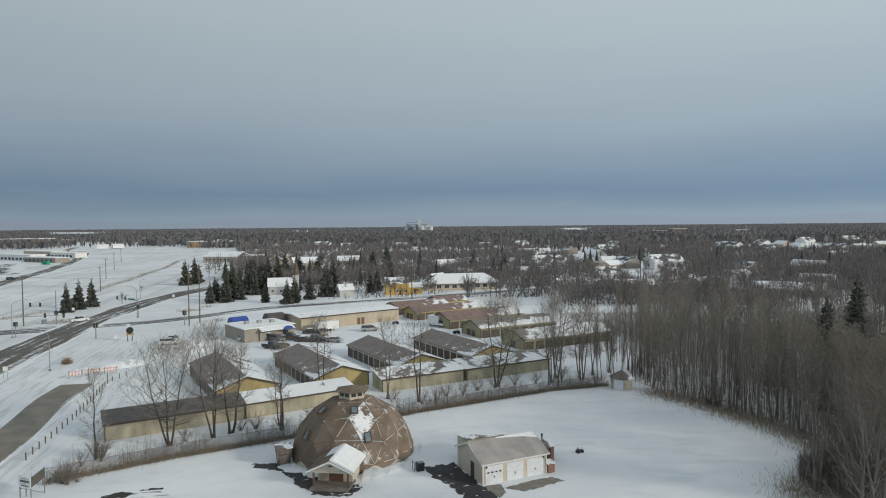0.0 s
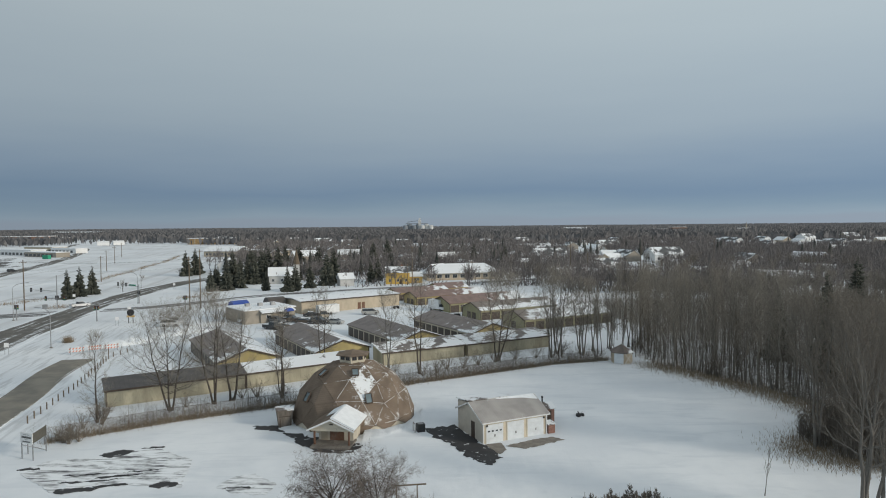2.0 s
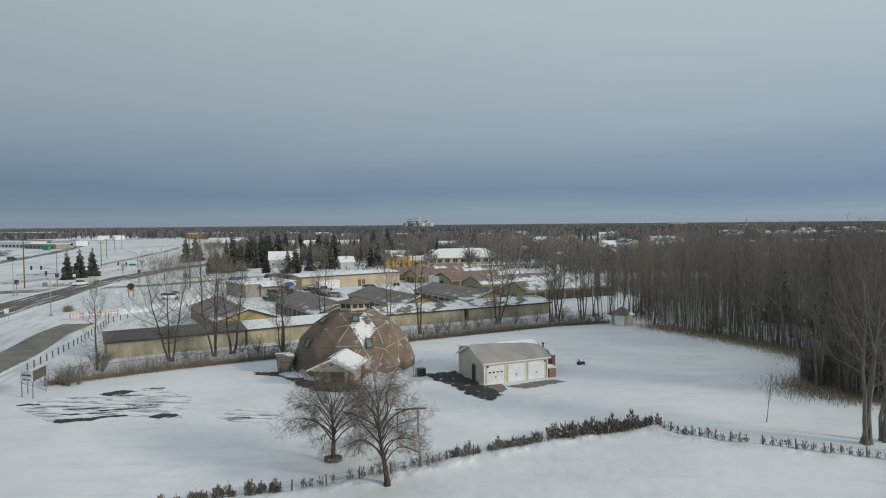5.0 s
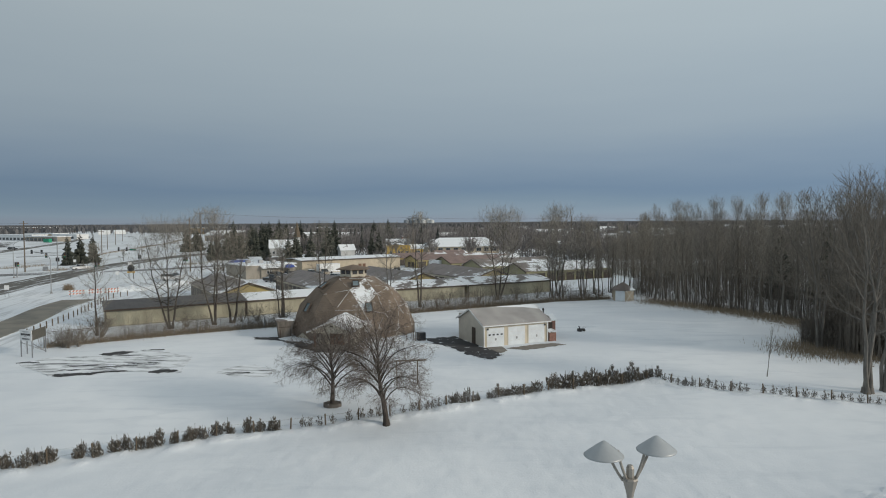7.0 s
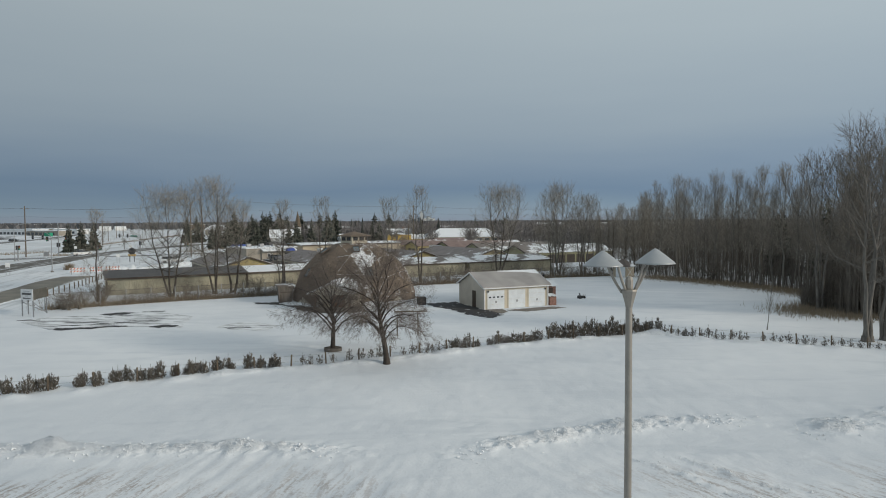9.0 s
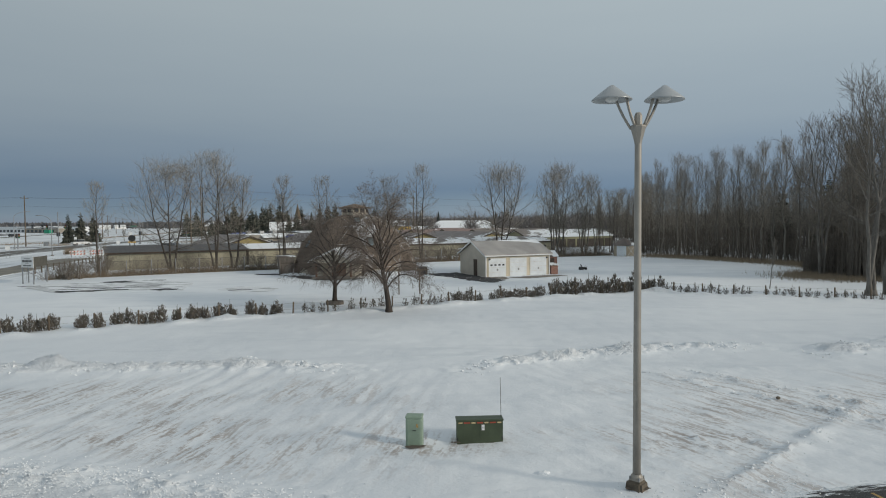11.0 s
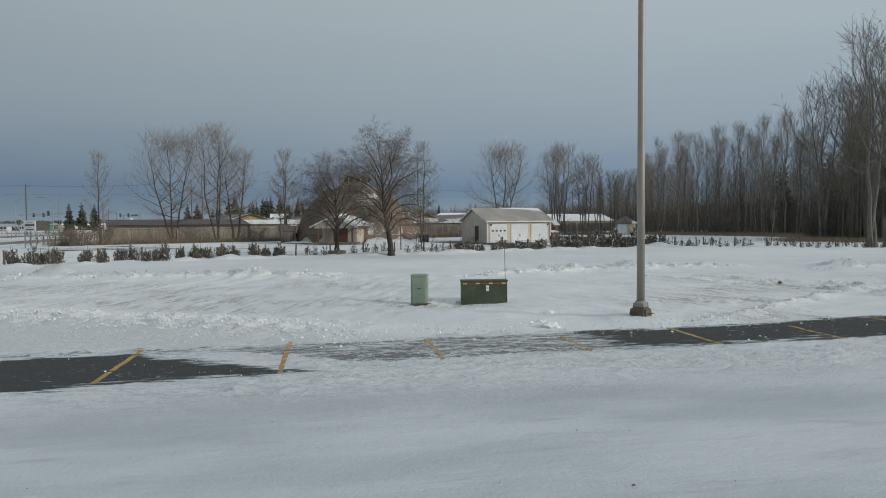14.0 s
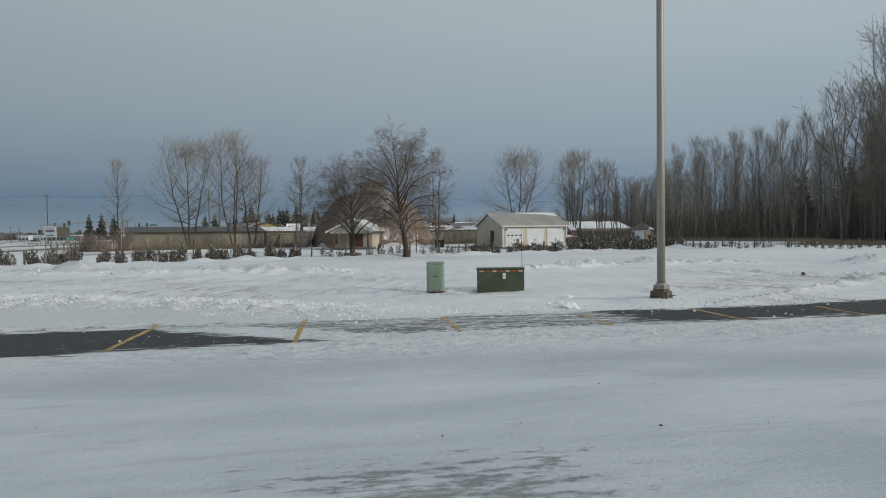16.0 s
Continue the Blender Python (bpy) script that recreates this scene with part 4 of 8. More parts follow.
# clods of ploughed snow along the lot's edge
clods = Shape()
rng = random.Random(4)


def clod(x, y, z, r):
    ring = [(x + r * rng.uniform(0.6, 1.3) * math.cos(a + rng.random()), y + r * rng.uniform(0.6, 1.3) * math.sin(a + rng.random()), z + r * rng.uniform(-0.3, 0.5)) for a in (0, 1.57, 3.14, 4.71)]
    clods.add(ring + [(x + r * rng.uniform(-0.5, 0.5), y + r * rng.uniform(-0.5, 0.5), z + r * rng.uniform(0.5, 1.1))], [(0, 1, 4), (1, 2, 4), (2, 3, 4), (3, 0, 4)])


for x, y, t in lerp_path(PLOUGHED[:6], 0.0011):
    off = rng.gauss(0, 0.62)
    if noise.noise((x * 0.9, (y + off) * 0.9, 7.0)) < -0.3:
        continue
    r = abs(rng.gauss(0.0, 0.013)) + 0.007
    clod(x, y + off, max(0.0, ground_z(x, y + off)), r)
for x, y, t in lerp_path(PLOUGHED[5:], 0.010):
    off = rng.gauss(0, 0.5)
    clod(x, y + off, max(0.0, ground_z(x, y + off)), abs(rng.gauss(0.0, 0.014)) + 0.008)
for i in range(5500):
    s, w = rng.uniform(-2.4, 11), rng.gauss(-2.7, 0.55)
    if (s < -1.8 and w > -2.9) or (s > 3.2 and w > -1.95):
        continue
    x, y = LOT_O[0] + LOT_C * s - LOT_S * w, LOT_O[1] + LOT_S * s + LOT_C * w
    clod(x, y, lot_z(s, w), abs(rng.gauss(0.0, 0.006)) + 0.004)
for i in range(70):
    s, w = (rng.uniform(-9, -3), rng.uniform(-2.9, -0.6)) if i % 2 else (rng.uniform(3.5, 12), rng.uniform(-1.8, 0.2))
    clod(LOT_O[0] + LOT_C * s - LOT_S * w, LOT_O[1] + LOT_S * s + LOT_C * w, 0.005, abs(rng.gauss(0.0, 0.010)) + 0.005)
for pts in TRACKS + [BERM]:
    for x, y, t in lerp_path(pts, 0.02):
        off = rng.gauss(0, 0.32)
        if noise.noise((x * 1.1, y * 1.1, 4.0)) > -0.1:
            clod(x + off, y, max(0.0, ground_z(x + off, y)), abs(rng.gauss(0.0, 0.022)) + 0.008)
for x, y, t in lerp_path(BANK_A[2:], 0.02) + lerp_path(BANK_B, 0.025) + lerp_path(BANK_C[:3], 0.03):
    off = rng.gauss(0, 0.55)
    if noise.noise((x * 0.7, y * 0.7, 2.0)) > -0.05:
        clod(x, y - 0.2 + off, max(0.0, ground_z(x, y - 0.2 + off)), abs(rng.gauss(0.0, 0.035)) + 0.012)
solid("snow_clods", clods, M["snow"], "scattered clods of ploughed snow along the lot edge", "snow clods", "stuff")
for i, (x, y, r) in enumerate(((2.0, 12.9, 0.17), (1.85, 13.5, 0.10), (2.3, 15.2, 0.11), (12.9, 20.2, 0.13))):
    me_rng = random.Random(60 + i)
    s = Shape()
    bm = bmesh.new()
    bmesh.ops.create_icosphere(bm, subdivisions=3, radius=1.0)
    vs = [v.co * (1 + 0.35 * noise.fractal(v.co * 1.4 + Vector((i * 5, 0, 0)), 0.8, 2.0, 4)) for v in bm.verts]
    s.add([(v.x * r * 1.2, v.y * r * 0.9, v.z * r * 0.55) for v in vs], [tuple(v.index for v in f.verts) for f in bm.faces])
    bm.free()
    ob = solid("snow_lump", s, M["snow"], "broken lump of ploughed snow lying on the drift", "snow lump", group="snow lumps")
    ob.location = (x, y, ground_z(x, y) + r * 0.2)

for i, (x, y, r) in enumerate(((-1.08, 17.22, 0.30), (0.1, 17.55, 0.16), (4.3, 13.9, 0.30))):
    bare_patch("bare_soil", [(x + r * math.cos(q), y + r * 0.35 * math.sin(q)) for q in [k * 0.785 for k in range(8)]], max(0.0, ground_z(x, y), ground_z(x + r * 0.6, y), ground_z(x - r * 0.6, y)) + 0.012, 0.10, M["litter"], "scrap of bare brown turf showing through the snow", 40 + i)

dirt = Shape()
bm = bmesh.new()
bmesh.ops.create_icosphere(bm, subdivisions=2, radius=1.0)
dirt.add([(v.co.x * 0.075, v.co.y * 0.06, v.co.z * 0.055) for v in bm.verts], [tuple(v.index for v in f.verts) for f in bm.faces])
bm.free()
dirt.v = [tuple(c * (1 + 0.4 * noise.noise((a * 9, b * 9, k * 9))) for c in (a, b, k)) for a, b, k in dirt.v]
dirt_ob = solid("dirt_clod", dirt, M["concrete"], "dark frozen clod of dirt lying on the snow", "dirt clod")
dirt_ob.location = (11.55, 21.6, ground_z(11.55, 21.6) + 0.03)

# ---- street lamp, cabinets ----
def arc_pts(p, q, bulge, n=8):
    p, q = Vector(p), Vector(q)
    return [p.lerp(q, i / n) + Vector(bulge) * math.sin(math.pi * i / n) for i in range(n + 1)]


lamp = thing("street_lamp", 4.305, 14.02, 0, 10, "tall twin-headed steel lamp post with conical grey shades", "street lamp")
base = Shape()
bm = bmesh.new()
bmesh.ops.create_cube(bm, size=1.0)
for v in bm.verts:
    k = 0.47 if v.co.z < 0 else 0.38
    v.co = Vector((v.co.x * k, v.co.y * k, (v.co.z + 0.5) * 0.45 - 0.13))
bmesh.ops.bevel(bm, geom=bm.edges[:], offset=0.055, segments=3, affect="EDGES")
bmesh.ops.rotate(bm, verts=bm.verts, cent=(0, 0, 0), matrix=Matrix.Rotation(radians(38), 3, "Z"))
bm.verts.index_update()
base.add([v.co for v in bm.verts], [tuple(v.index for v in f.verts) for f in bm.faces])
bm.free()
foot = part("foot", base, M["concrete"], lamp, "weathered tapered concrete foot")
part("base_plate", Shape().box(0, 0, 0.315, 0.27, 0.27, 0.03, 38).lathe([(0.145, 0.34), (0.145, 0.40), (0.105, 0.46)], 16), M["steel"], lamp)
for a in range(4):
    q = radians(38 + 45 + 90 * a)
    part("bolt", Shape().lathe([(0.02, 0.34), (0.02, 0.41)], 6, 0.165 * math.cos(q), 0.165 * math.sin(q)), M["grey_metal"], lamp)
part("pole", Shape().lathe([(0.095, 0.34), (0.088, 3.5), (0.078, 8.200), (0.078, 8.320)], 20), M["steel"], lamp, smooth=True)
part("collar", Shape().lathe([(0.085, 8.20), (0.092, 8.24), (0.10, 8.28), (0.185, 8.58), (0.17, 8.62)], 8), M["steel"], lamp)
part("finial", Shape().lathe([(0.088, 8.61), (0.095, 8.64), (0.095, 8.84), (0.06, 8.91), (0.0, 8.93)], 8), M["steel"], lamp, "faceted steel cap")
for sgn in (-1, 1):
    head = part("lamp_head", Shape().lathe([(0.452, 9.190), (0.458, 9.203), (0.43, 9.232), (0.23, 9.395), (0.046, 9.533), (0.001, 9.548), (0.001, 9.538), (0.046, 9.513), (0.23, 9.375), (0.42, 9.212), (0.444, 9.190), (0.452, 9.190)], 40, sgn * 0.65, 0, caps=False), M["shade"], lamp, "grey conical metal shade", smooth=True)
    part("globe", Shape().lathe([(0.0, 9.150), (0.08, 9.158), (0.14, 9.190), (0.16, 9.260), (0.12, 9.400)], 20, sgn * 0.65, 0), M["clear_lens"], head, "clear domed lens", smooth=True)
    head.location.z = sgn * 0.018
    for x0, z0, x1, z1, off in ((0.155, 8.54, 0.53, 9.24, 0.05), (0.11, 8.60, 0.34, 9.30, -0.05)):
        pts = arc_pts((sgn * x0, off, z0), (sgn * x1, off * 1.5, z1), (sgn * 0.02, 0, -0.015))
        part("arm", Shape().path(pts, [0.033] * 9, 8), M["steel"], lamp, "slightly curved polished steel arm", smooth=True)

box_t = thing("utility_cabinet", 0.80, 17.80, -0.07, 3, "dark green pad-mounted transformer box with reflective tape in the snow", "utility cabinet")
part("body", Shape().soft_box(0, 0.065, -0.05, 1.36, 0.38, 0.73, 0.015), M["green_dark"], box_t)
part("lid", Shape().soft_box(0, 0.065, 0.67, 1.40, 0.42, 0.05, 0.018), M["green_dark"], box_t)
part("door_seam", Shape().box(0.0, -0.127, 0.03, 0.006, 0.005, 0.56), M["green_dark"], box_t)
for i in range(7):
    part("tape", Shape().box(-0.57 + i * 0.19, -0.130, 0.605, 0.185 if i % 2 else 0.12, 0.006, 0.04), M["red_tape"] if i % 2 else M["pale_tape"], box_t, "red reflective tape" if i % 2 else "pale reflective tape")
part("sticker", Shape().box(0.09, -0.131, 0.40, 0.085, 0.008, 0.165), M["white"], box_t, "white notice sticker")
part("bar", Shape().box(0.09, -0.137, 0.49, 0.05, 0.006, 0.012).box(0.09, -0.137, 0.46, 0.05, 0.006, 0.012), M["grey_metal"], box_t)
part("marker_rod", Shape().tube((0.66, 0.15, 0.6), (0.64, 0.15, 1.88), 0.008, 0.006, 6), M["brown"], box_t, "thin snow marker rod")
for s in (-0.66, 0.66):
    part("hinge", Shape().box(s, -0.131, 0.12, 0.03, 0.012, 0.08), M["black"], box_t)

ped = thing("utility_pedestal", -1.10, 17.50, -0.06, -6, "pale green communications pedestal standing in the snow", "utility cabinet")
part("body", Shape().soft_box(0, 0, -0.04, 0.49, 0.36, 0.90, 0.07), M["green_light"], ped)
part("cap", Shape().soft_box(0, 0, 0.84, 0.496, 0.366, 0.08, 0.035), M["green_light"], ped)
part("plinth", Shape().soft_box(0, 0, -0.04, 0.497, 0.368, 0.10, 0.05), M["green_light"], ped)
part("sticker", Shape().box(0.10, -0.183, 0.60, 0.06, 0.006, 0.10), M["line"], ped, "orange warning sticker")
part("latch", Shape().box(0.02, -0.185, 0.50, 0.10, 0.01, 0.018), M["black"], ped)
for i, (x, y) in enumerate(((1.29, 4.29), (-0.54, 4.03), (1.10, 5.81), (1.68, 5.79), (0.12, 4.37), (-4.07, 4.32), (2.22, 4.37), (-2.4, 6.2))):
    leaf = Shape()
    r = (0.024, 0.018, 0.011, 0.010, 0.010, 0.008, 0.010, 0.010)[i]
    leaf.add([(-r, 0, 0), (0, -r * 0.6, r * 0.5), (r * 1.2, 0, 0.004), (0, r * 0.7, r * 0.45), (0, 0, -0.004)], [(0, 1, 4), (1, 2, 4), (2, 3, 4), (3, 0, 4), (0, 3, 2, 1)])
    ob = solid("dry_leaf", leaf, M["redwood"], "curled dry brown leaf on the packed snow", "leaf", group="fallen leaves")
    ob.matrix_world = pose(x, y, 0.02, 0, 0, i * 70)


# ---- buildings ----
def roof_slabs(sh, L, W, eave, ridge, over=0.35, thick=0.14, side=0):
    """Two sloping slabs; the ridge runs along x."""
    half = W / 2 + over
    drop = (ridge - eave) / (W / 2) * over
    if side <= 0:
        sh.prism_x([(-half, eave - drop), (0, ridge), (0, ridge + thick), (-half, eave - drop + thick)], -L / 2 - over, L / 2 + over)
    if side >= 0:
        sh.prism_x([(half, eave - drop + thick), (0, ridge + thick), (0, ridge), (half, eave - drop)], -L / 2 - over, L / 2 + over)
    return sh


def gable_walls(L, W, eave, ridge):
    return Shape().prism_x([(-W / 2, -0.1), (W / 2, -0.1), (W / 2, eave), (0, ridge), (-W / 2, eave)], -L / 2, L / 2)


def rollup_mesh(w, h):
    n = 6
    front = []
    for i in range(n):
        front += [(-0.02, h * i / n + 0.01), (-0.035, h * i / n + 0.04), (-0.035, h * (i + 1) / n - 0.03), (-0.02, h * (i + 1) / n)]
    return Shape().prism_x([(0.025, 0.01)] + front + [(0.025, h)], -w / 2, w / 2).mesh("roll_up_door")


door_meshes = {}


def rollup(parent, x, y, turn, w, h):
    key = (round(w, 2), round(h, 2))
    if key not in door_meshes:
        door_meshes[key] = rollup_mesh(w, h)
    ob = part("roll_up_door", door_meshes[key], M["rollup"], parent)
    ob.matrix_local = pose(x, y, 0.0, 0, 0, turn)


def storage_row(x, y, turn, L, W, eave, ridge, roof, wall, gable, sides=(-1, 1), count=8, gable_doors=(0, 0), label=""):
    """A row of lock-up units under one gabled roof, ridge along local x."""
    ob = thing("storage_building", x, y, 0, turn, label, "storage building", "storage rows")
    part("wall", gable_walls(L, W, eave, ridge - 0.05), M[wall], ob)
    left, right = roof if isinstance(roof, tuple) else (roof, roof)
    for k, mt in ((-1, left), (1, right)):
        part("roof", roof_slabs(Shape(), L, W, eave, ridge, side=k), M[mt], ob)
    for e in (-1, 1):
        part("gable_end", Shape().prism_x([(-W / 2, 0), (W / 2, 0), (W / 2, eave - 0.02), (0, ridge - 0.08), (-W / 2, eave - 0.02)], e * (L / 2 + 0.012) - 0.012, e * (L / 2 + 0.012) + 0.012), M[gable], ob)
        part("bargeboard", Shape().prism_x([(-W / 2 - 0.36, eave - 0.32), (0, ridge - 0.1), (W / 2 + 0.36, eave - 0.32), (W / 2 + 0.36, eave - 0.1), (0, ridge + 0.16), (-W / 2 - 0.36, eave - 0.1)], e * (L / 2 + 0.36) - 0.03, e * (L / 2 + 0.36) + 0.03), M["brown"], ob)
        for s in (-1, 1):
            part("corner_trim", Shape().box(e * (L / 2 + 0.02), s * (W / 2 + 0.02), 0, 0.16, 0.16, eave - 0.1), M["brown"], ob)
        n = gable_doors[0 if e < 0 else 1]
        for i in range(n):
            rollup(ob, e * (L / 2 + 0.045), (i - (n - 1) / 2) * 2.5, 90 * e, 1.9, 1.75)
    for s in sides:
        for i in range(count):
            rollup(ob, -L / 2 + L * (i + 0.5) / count, s * (W / 2 + 0.02), 0 if s < 0 else 180, L / count - 0.55, 2.05)
    return ob


S1 = dict(L=25.6, W=10.4, eave=2.6, ridge=4.2, wall="cream", gable="yellow", count=9)
storage_row(-40.3, 121.2, GRID - 90, roof=("roof_brown", "roof_sunny"), gable_doors=(0, 3), label="brown-roofed yellow gabled lock-up row with patchy snow", **S1)
storage_row(-25.2, 129.3, GRID - 90, roof=("roof_brown", "roof_sunny"), gable_doors=(0, 0), label="brown-roofed lock-up row with a plain yellow gable", **S1)
storage_row(-10.9, 139.3, GRID - 90, roof=("roof_brown", "roof_sunny"), gable_doors=(0, 4), label="lock-up row with half-snowed roof and doors in its gable", **S1)
storage_row(3.9, 147.8, GRID - 90, roof=("roof_brown", "roof_sunny"), gable_doors=(2, 4), label="lock-up row with a drift of snow on its brown roof", **S1)
S2 = dict(W=9.6, eave=2.7, ridge=4.3, wall="olive", gable="olive")
storage_row(28.9, 162.3, GRID - 3, L=26.5, roof=("roof_edge", "roof_white"), count=9, gable_doors=(1, 0), label="olive lock-up row under a nearly white snowed roof", **S2)
storage_row(18.6, 179.2, GRID - 2, L=25.0, roof=("roof_eave", "roof_sunny"), count=8, gable_doors=(2, 0), label="olive lock-up row with half-snowed brown roof", **S2)
storage_row(10.9, 195.2, GRID + 1, L=27.0, roof="roof_red", count=8, gable_doors=(1, 0), label="lock-up row with red-brown metal roof and snowed end", **S2)
storage_row(0.8, 212.3, GRID, L=26.5, roof="roof_red", count=8, gable_doors=(2, 0), W=8.6, eave=2.6, ridge=3.9, wall="yellow", gable="yellow", label="yellow lock-up row with red-brown roof, far in the yard")
storage_row(-9.0, 223.0, GRID, L=20.0, roof="roof_red", count=6, gable_doors=(1, 0), W=8.6, eave=2.6, ridge=3.9, wall="yellow", gable="yellow", label="shorter yellow lock-up row with red-brown roof")
storage_row(1.5, 234.0, GRID, L=12.0, roof="roof_red", count=4, gable_doors=(0, 0), W=9.0, eave=2.8, ridge=4.2, wall="yellow", gable="yellow", label="small yellow lock-up block behind the others")


def lean_row(x0, y0, x1, y1, front, back, depth, roof, label):
    """A long low row whose single slope rises away from the fence."""
    L = math.hypot(x1 - x0, y1 - y0)
    ob = thing("storage_building", (x0 + x1) / 2, (y0 + y1) / 2, 0, math.degrees(math.atan2(y1 - y0, x1 - x0)), label, "storage building", "long lock-up rows")
    part("wall", Shape().prism_x([(0, -0.1), (depth, -0.1), (depth, back - 0.02), (0, front - 0.02)], -L / 2, L / 2), M["wall_metal"], ob)
    part("roof", Shape().prism_x([(-0.35, front - 0.03), (depth + 0.3, back + 0.04), (depth + 0.3, back + 0.2), (-0.35, front + 0.13)], -L / 2 - 0.25, L / 2 + 0.25), M[roof], ob)
    part("fascia", Shape().prism_x([(-0.38, front - 0.12), (-0.35, front - 0.12), (-0.35, front + 0.12), (-0.38, front + 0.12)], -L / 2 - 0.26, L / 2 + 0.26), M["brown"], ob)
    for e in (-1, 1):
        part("corner_trim", Shape().box(e * (L / 2 - 0.05), -0.02, 0, 0.14, 0.06, front - 0.03), M["brown"], ob)
    n = int(L / 1.0)
    ribs = Shape()
    for i in range(n):
        ribs.box(-L / 2 + (i + 0.5) * L / n, -0.012, 0.0, 0.05, 0.024, front - 0.06)
    part("siding_ribs", ribs, M["wall_metal"], ob)
    return ob


lean_row(-47.9, 89.8, -31.1, 99.7, 2.35, 3.1, 4.6, "roof_bare", "long low cream metal lock-up row with a bare dark roof")
lean_row(-31.0, 99.8, -15.2, 109.6, 2.35, 3.0, 4.6, "roof_white", "long low cream metal lock-up row with snow on its roof")
lean_row(-11.0, 115.2, 4.0, 122.8, 2.3, 3.2, 5.0, "roof_half", "low cream metal lock-up row with patchy snow on its roof")
lean_row(4.6, 123.0, 22.0, 132.2, 2.3, 3.2, 5.0, "roof_half", "low weathered lock-up row with patchy snowed roof")


def window(parent, x, y, z, turn, w, h, frame="white", label=""):
    """A framed window on a wall face; local y- faces out."""
    ob = part("window", Shape().box(0, 0, 0, w, 0.06, 0.07).box(0, 0, h - 0.07, w, 0.06, 0.07).box(-w / 2 + 0.035, 0, 0, 0.07, 0.06, h).box(w / 2 - 0.035, 0, 0, 0.07, 0.06, h).box(0, 0, 0.05, 0.05, 0.05, h - 0.1), M[frame], parent, label)
    ob.matrix_local = pose(x, y, z, 0, 0, turn)
    part("pane", Shape().box(0, 0.005, 0.06, w - 0.13, 0.02, h - 0.12), M["glass"], ob)
    return ob


# garage
gar = thing("garage", 8.1, 75.1, 0, 24.5, "tan three-bay detached garage with white doors and ribbed grey-brown roof", "garage")
GL, GW, GE, GR = 8.7, 6.6, 2.65, 4.05
gar.matrix_world = pose(4.55 + math.cos(radians(24.5)) * GL / 2 - math.sin(radians(24.5)) * GW / 2, 73.35 + math.sin(radians(24.5)) * GL / 2 + math.cos(radians(24.5)) * GW / 2, 0, 0, 0, 24.5)
part("wall", gable_walls(GL, GW, GE, GR - 0.04), M["garage_siding"], gar)
part("front_wall", Shape().box(0, -GW / 2 - 0.02, 0, GL, 0.04, GE - 0.05), M["garage_front"], gar, "pale tan front wall")
groof = part("roof", roof_slabs(Shape(), GL, GW, GE, GR, 0.3, 0.1), M["roof_garage"], gar)
wedge = []
for x, y in ((GL / 2 - 5.2, -0.10), (GL / 2 - 3.4, -0.30), (GL / 2 - 1.6, -0.5), (GL / 2 - 0.5, -0.85), (GL / 2 + 0.2, -1.05)):
    z = GR + 0.1 + y * (GR - GE) / (GW / 2)
    wedge += [(x, y, z), (x, y, z + 0.015), (x, -0.02, GR + 0.13), (x, -0.02, GR + 0.09)]
part("snow_patch", Shape().add(wedge, [(4 * k + a, 4 * k + (a + 1) % 4, 4 * k + 4 + (a + 1) % 4, 4 * k + 4 + a) for k in range(4) for a in range(4)] + [(3, 2, 1, 0), (16, 17, 18, 19)]), M["snow"], groof, "thin leftover snow by the ridge")
for e in (-1, 1):
    part("bargeboard", Shape().prism_x([(-GW / 2 - 0.32, GE - 0.25), (0, GR - 0.06), (GW / 2 + 0.32, GE - 0.25), (GW / 2 + 0.32, GE - 0.08), (0, GR + 0.12), (-GW / 2 - 0.32, GE - 0.08)], e * (GL / 2 + 0.31) - 0.02, e * (GL / 2 + 0.31) + 0.02), M["white"], gar)
    part("corner_trim", Shape().box(e * (GL / 2 - 0.02), -GW / 2 - 0.03, 0, 0.14, 0.10, GE - 0.1), M["white"], gar)
part("gutter", Shape().box(0, -GW / 2 - 0.36, GE - 0.24, GL + 0.6, 0.10, 0.12), M["white"], gar)
part("downpipe", Shape().tube((GL / 2 - 0.1, -GW / 2 - 0.12, 0.1), (GL / 2 - 0.1, -GW / 2 - 0.12, GE - 0.2), 0.04, 0.04, 8), M["white"], gar)
for i, dx in enumerate((-2.85, -0.02, 2.75)):
    d = part("garage_door", Shape(), M["door_white"], gar, "white sectional garage door with small panes" if i == 0 else "plain white sectional garage door")
    s = Shape()
    for j in range(4):
        s.box(dx, -GW / 2 - 0.06, 0.03 + j * 0.54, 2.25, 0.05, 0.525)
    d.data = s.mesh("garage_door")
    d.data.materials.append(M["door_white"])
    if i == 0:
        for j in range(4):
            part("pane", Shape().box(dx - 0.8 + j * 0.53, -GW / 2 - 0.09, 1.32, 0.28, 0.02, 0.17), M["glass"], d)
    part("door_handle", Shape().box(dx, -GW / 2 - 0.10, 0.72, 0.2, 0.03, 0.26), M["grey_metal"], d, "grey lock plate")
    part("door_frame", Shape().box(dx - 1.19, -GW / 2 - 0.055, 0, 0.12, 0.05, 2.3).box(dx + 1.19, -GW / 2 - 0.055, 0, 0.12, 0.05, 2.3).box(dx, -GW / 2 - 0.055, 2.2, 2.26, 0.05, 0.1), M["cream"], gar)
sd = part("side_door", Shape().box(-GL / 2 - 0.03, -0.75, 0.05, 0.06, 0.85, 1.95), M["brown"], gar, "dark brown side door")
part("door_handle", Shape().lathe([(0.03, 0.98), (0.035, 1.0), (0.03, 1.05)], 8, -GL / 2 - 0.08, -0.42), M["grey_metal"], sd)
for z, x in ((2.0, -3.9), (2.0, 3.9)):
    part("wall_lamp", Shape().box(x, -GW / 2 - 0.14, z, 0.12, 0.16, 0.2), M["black"], gar)
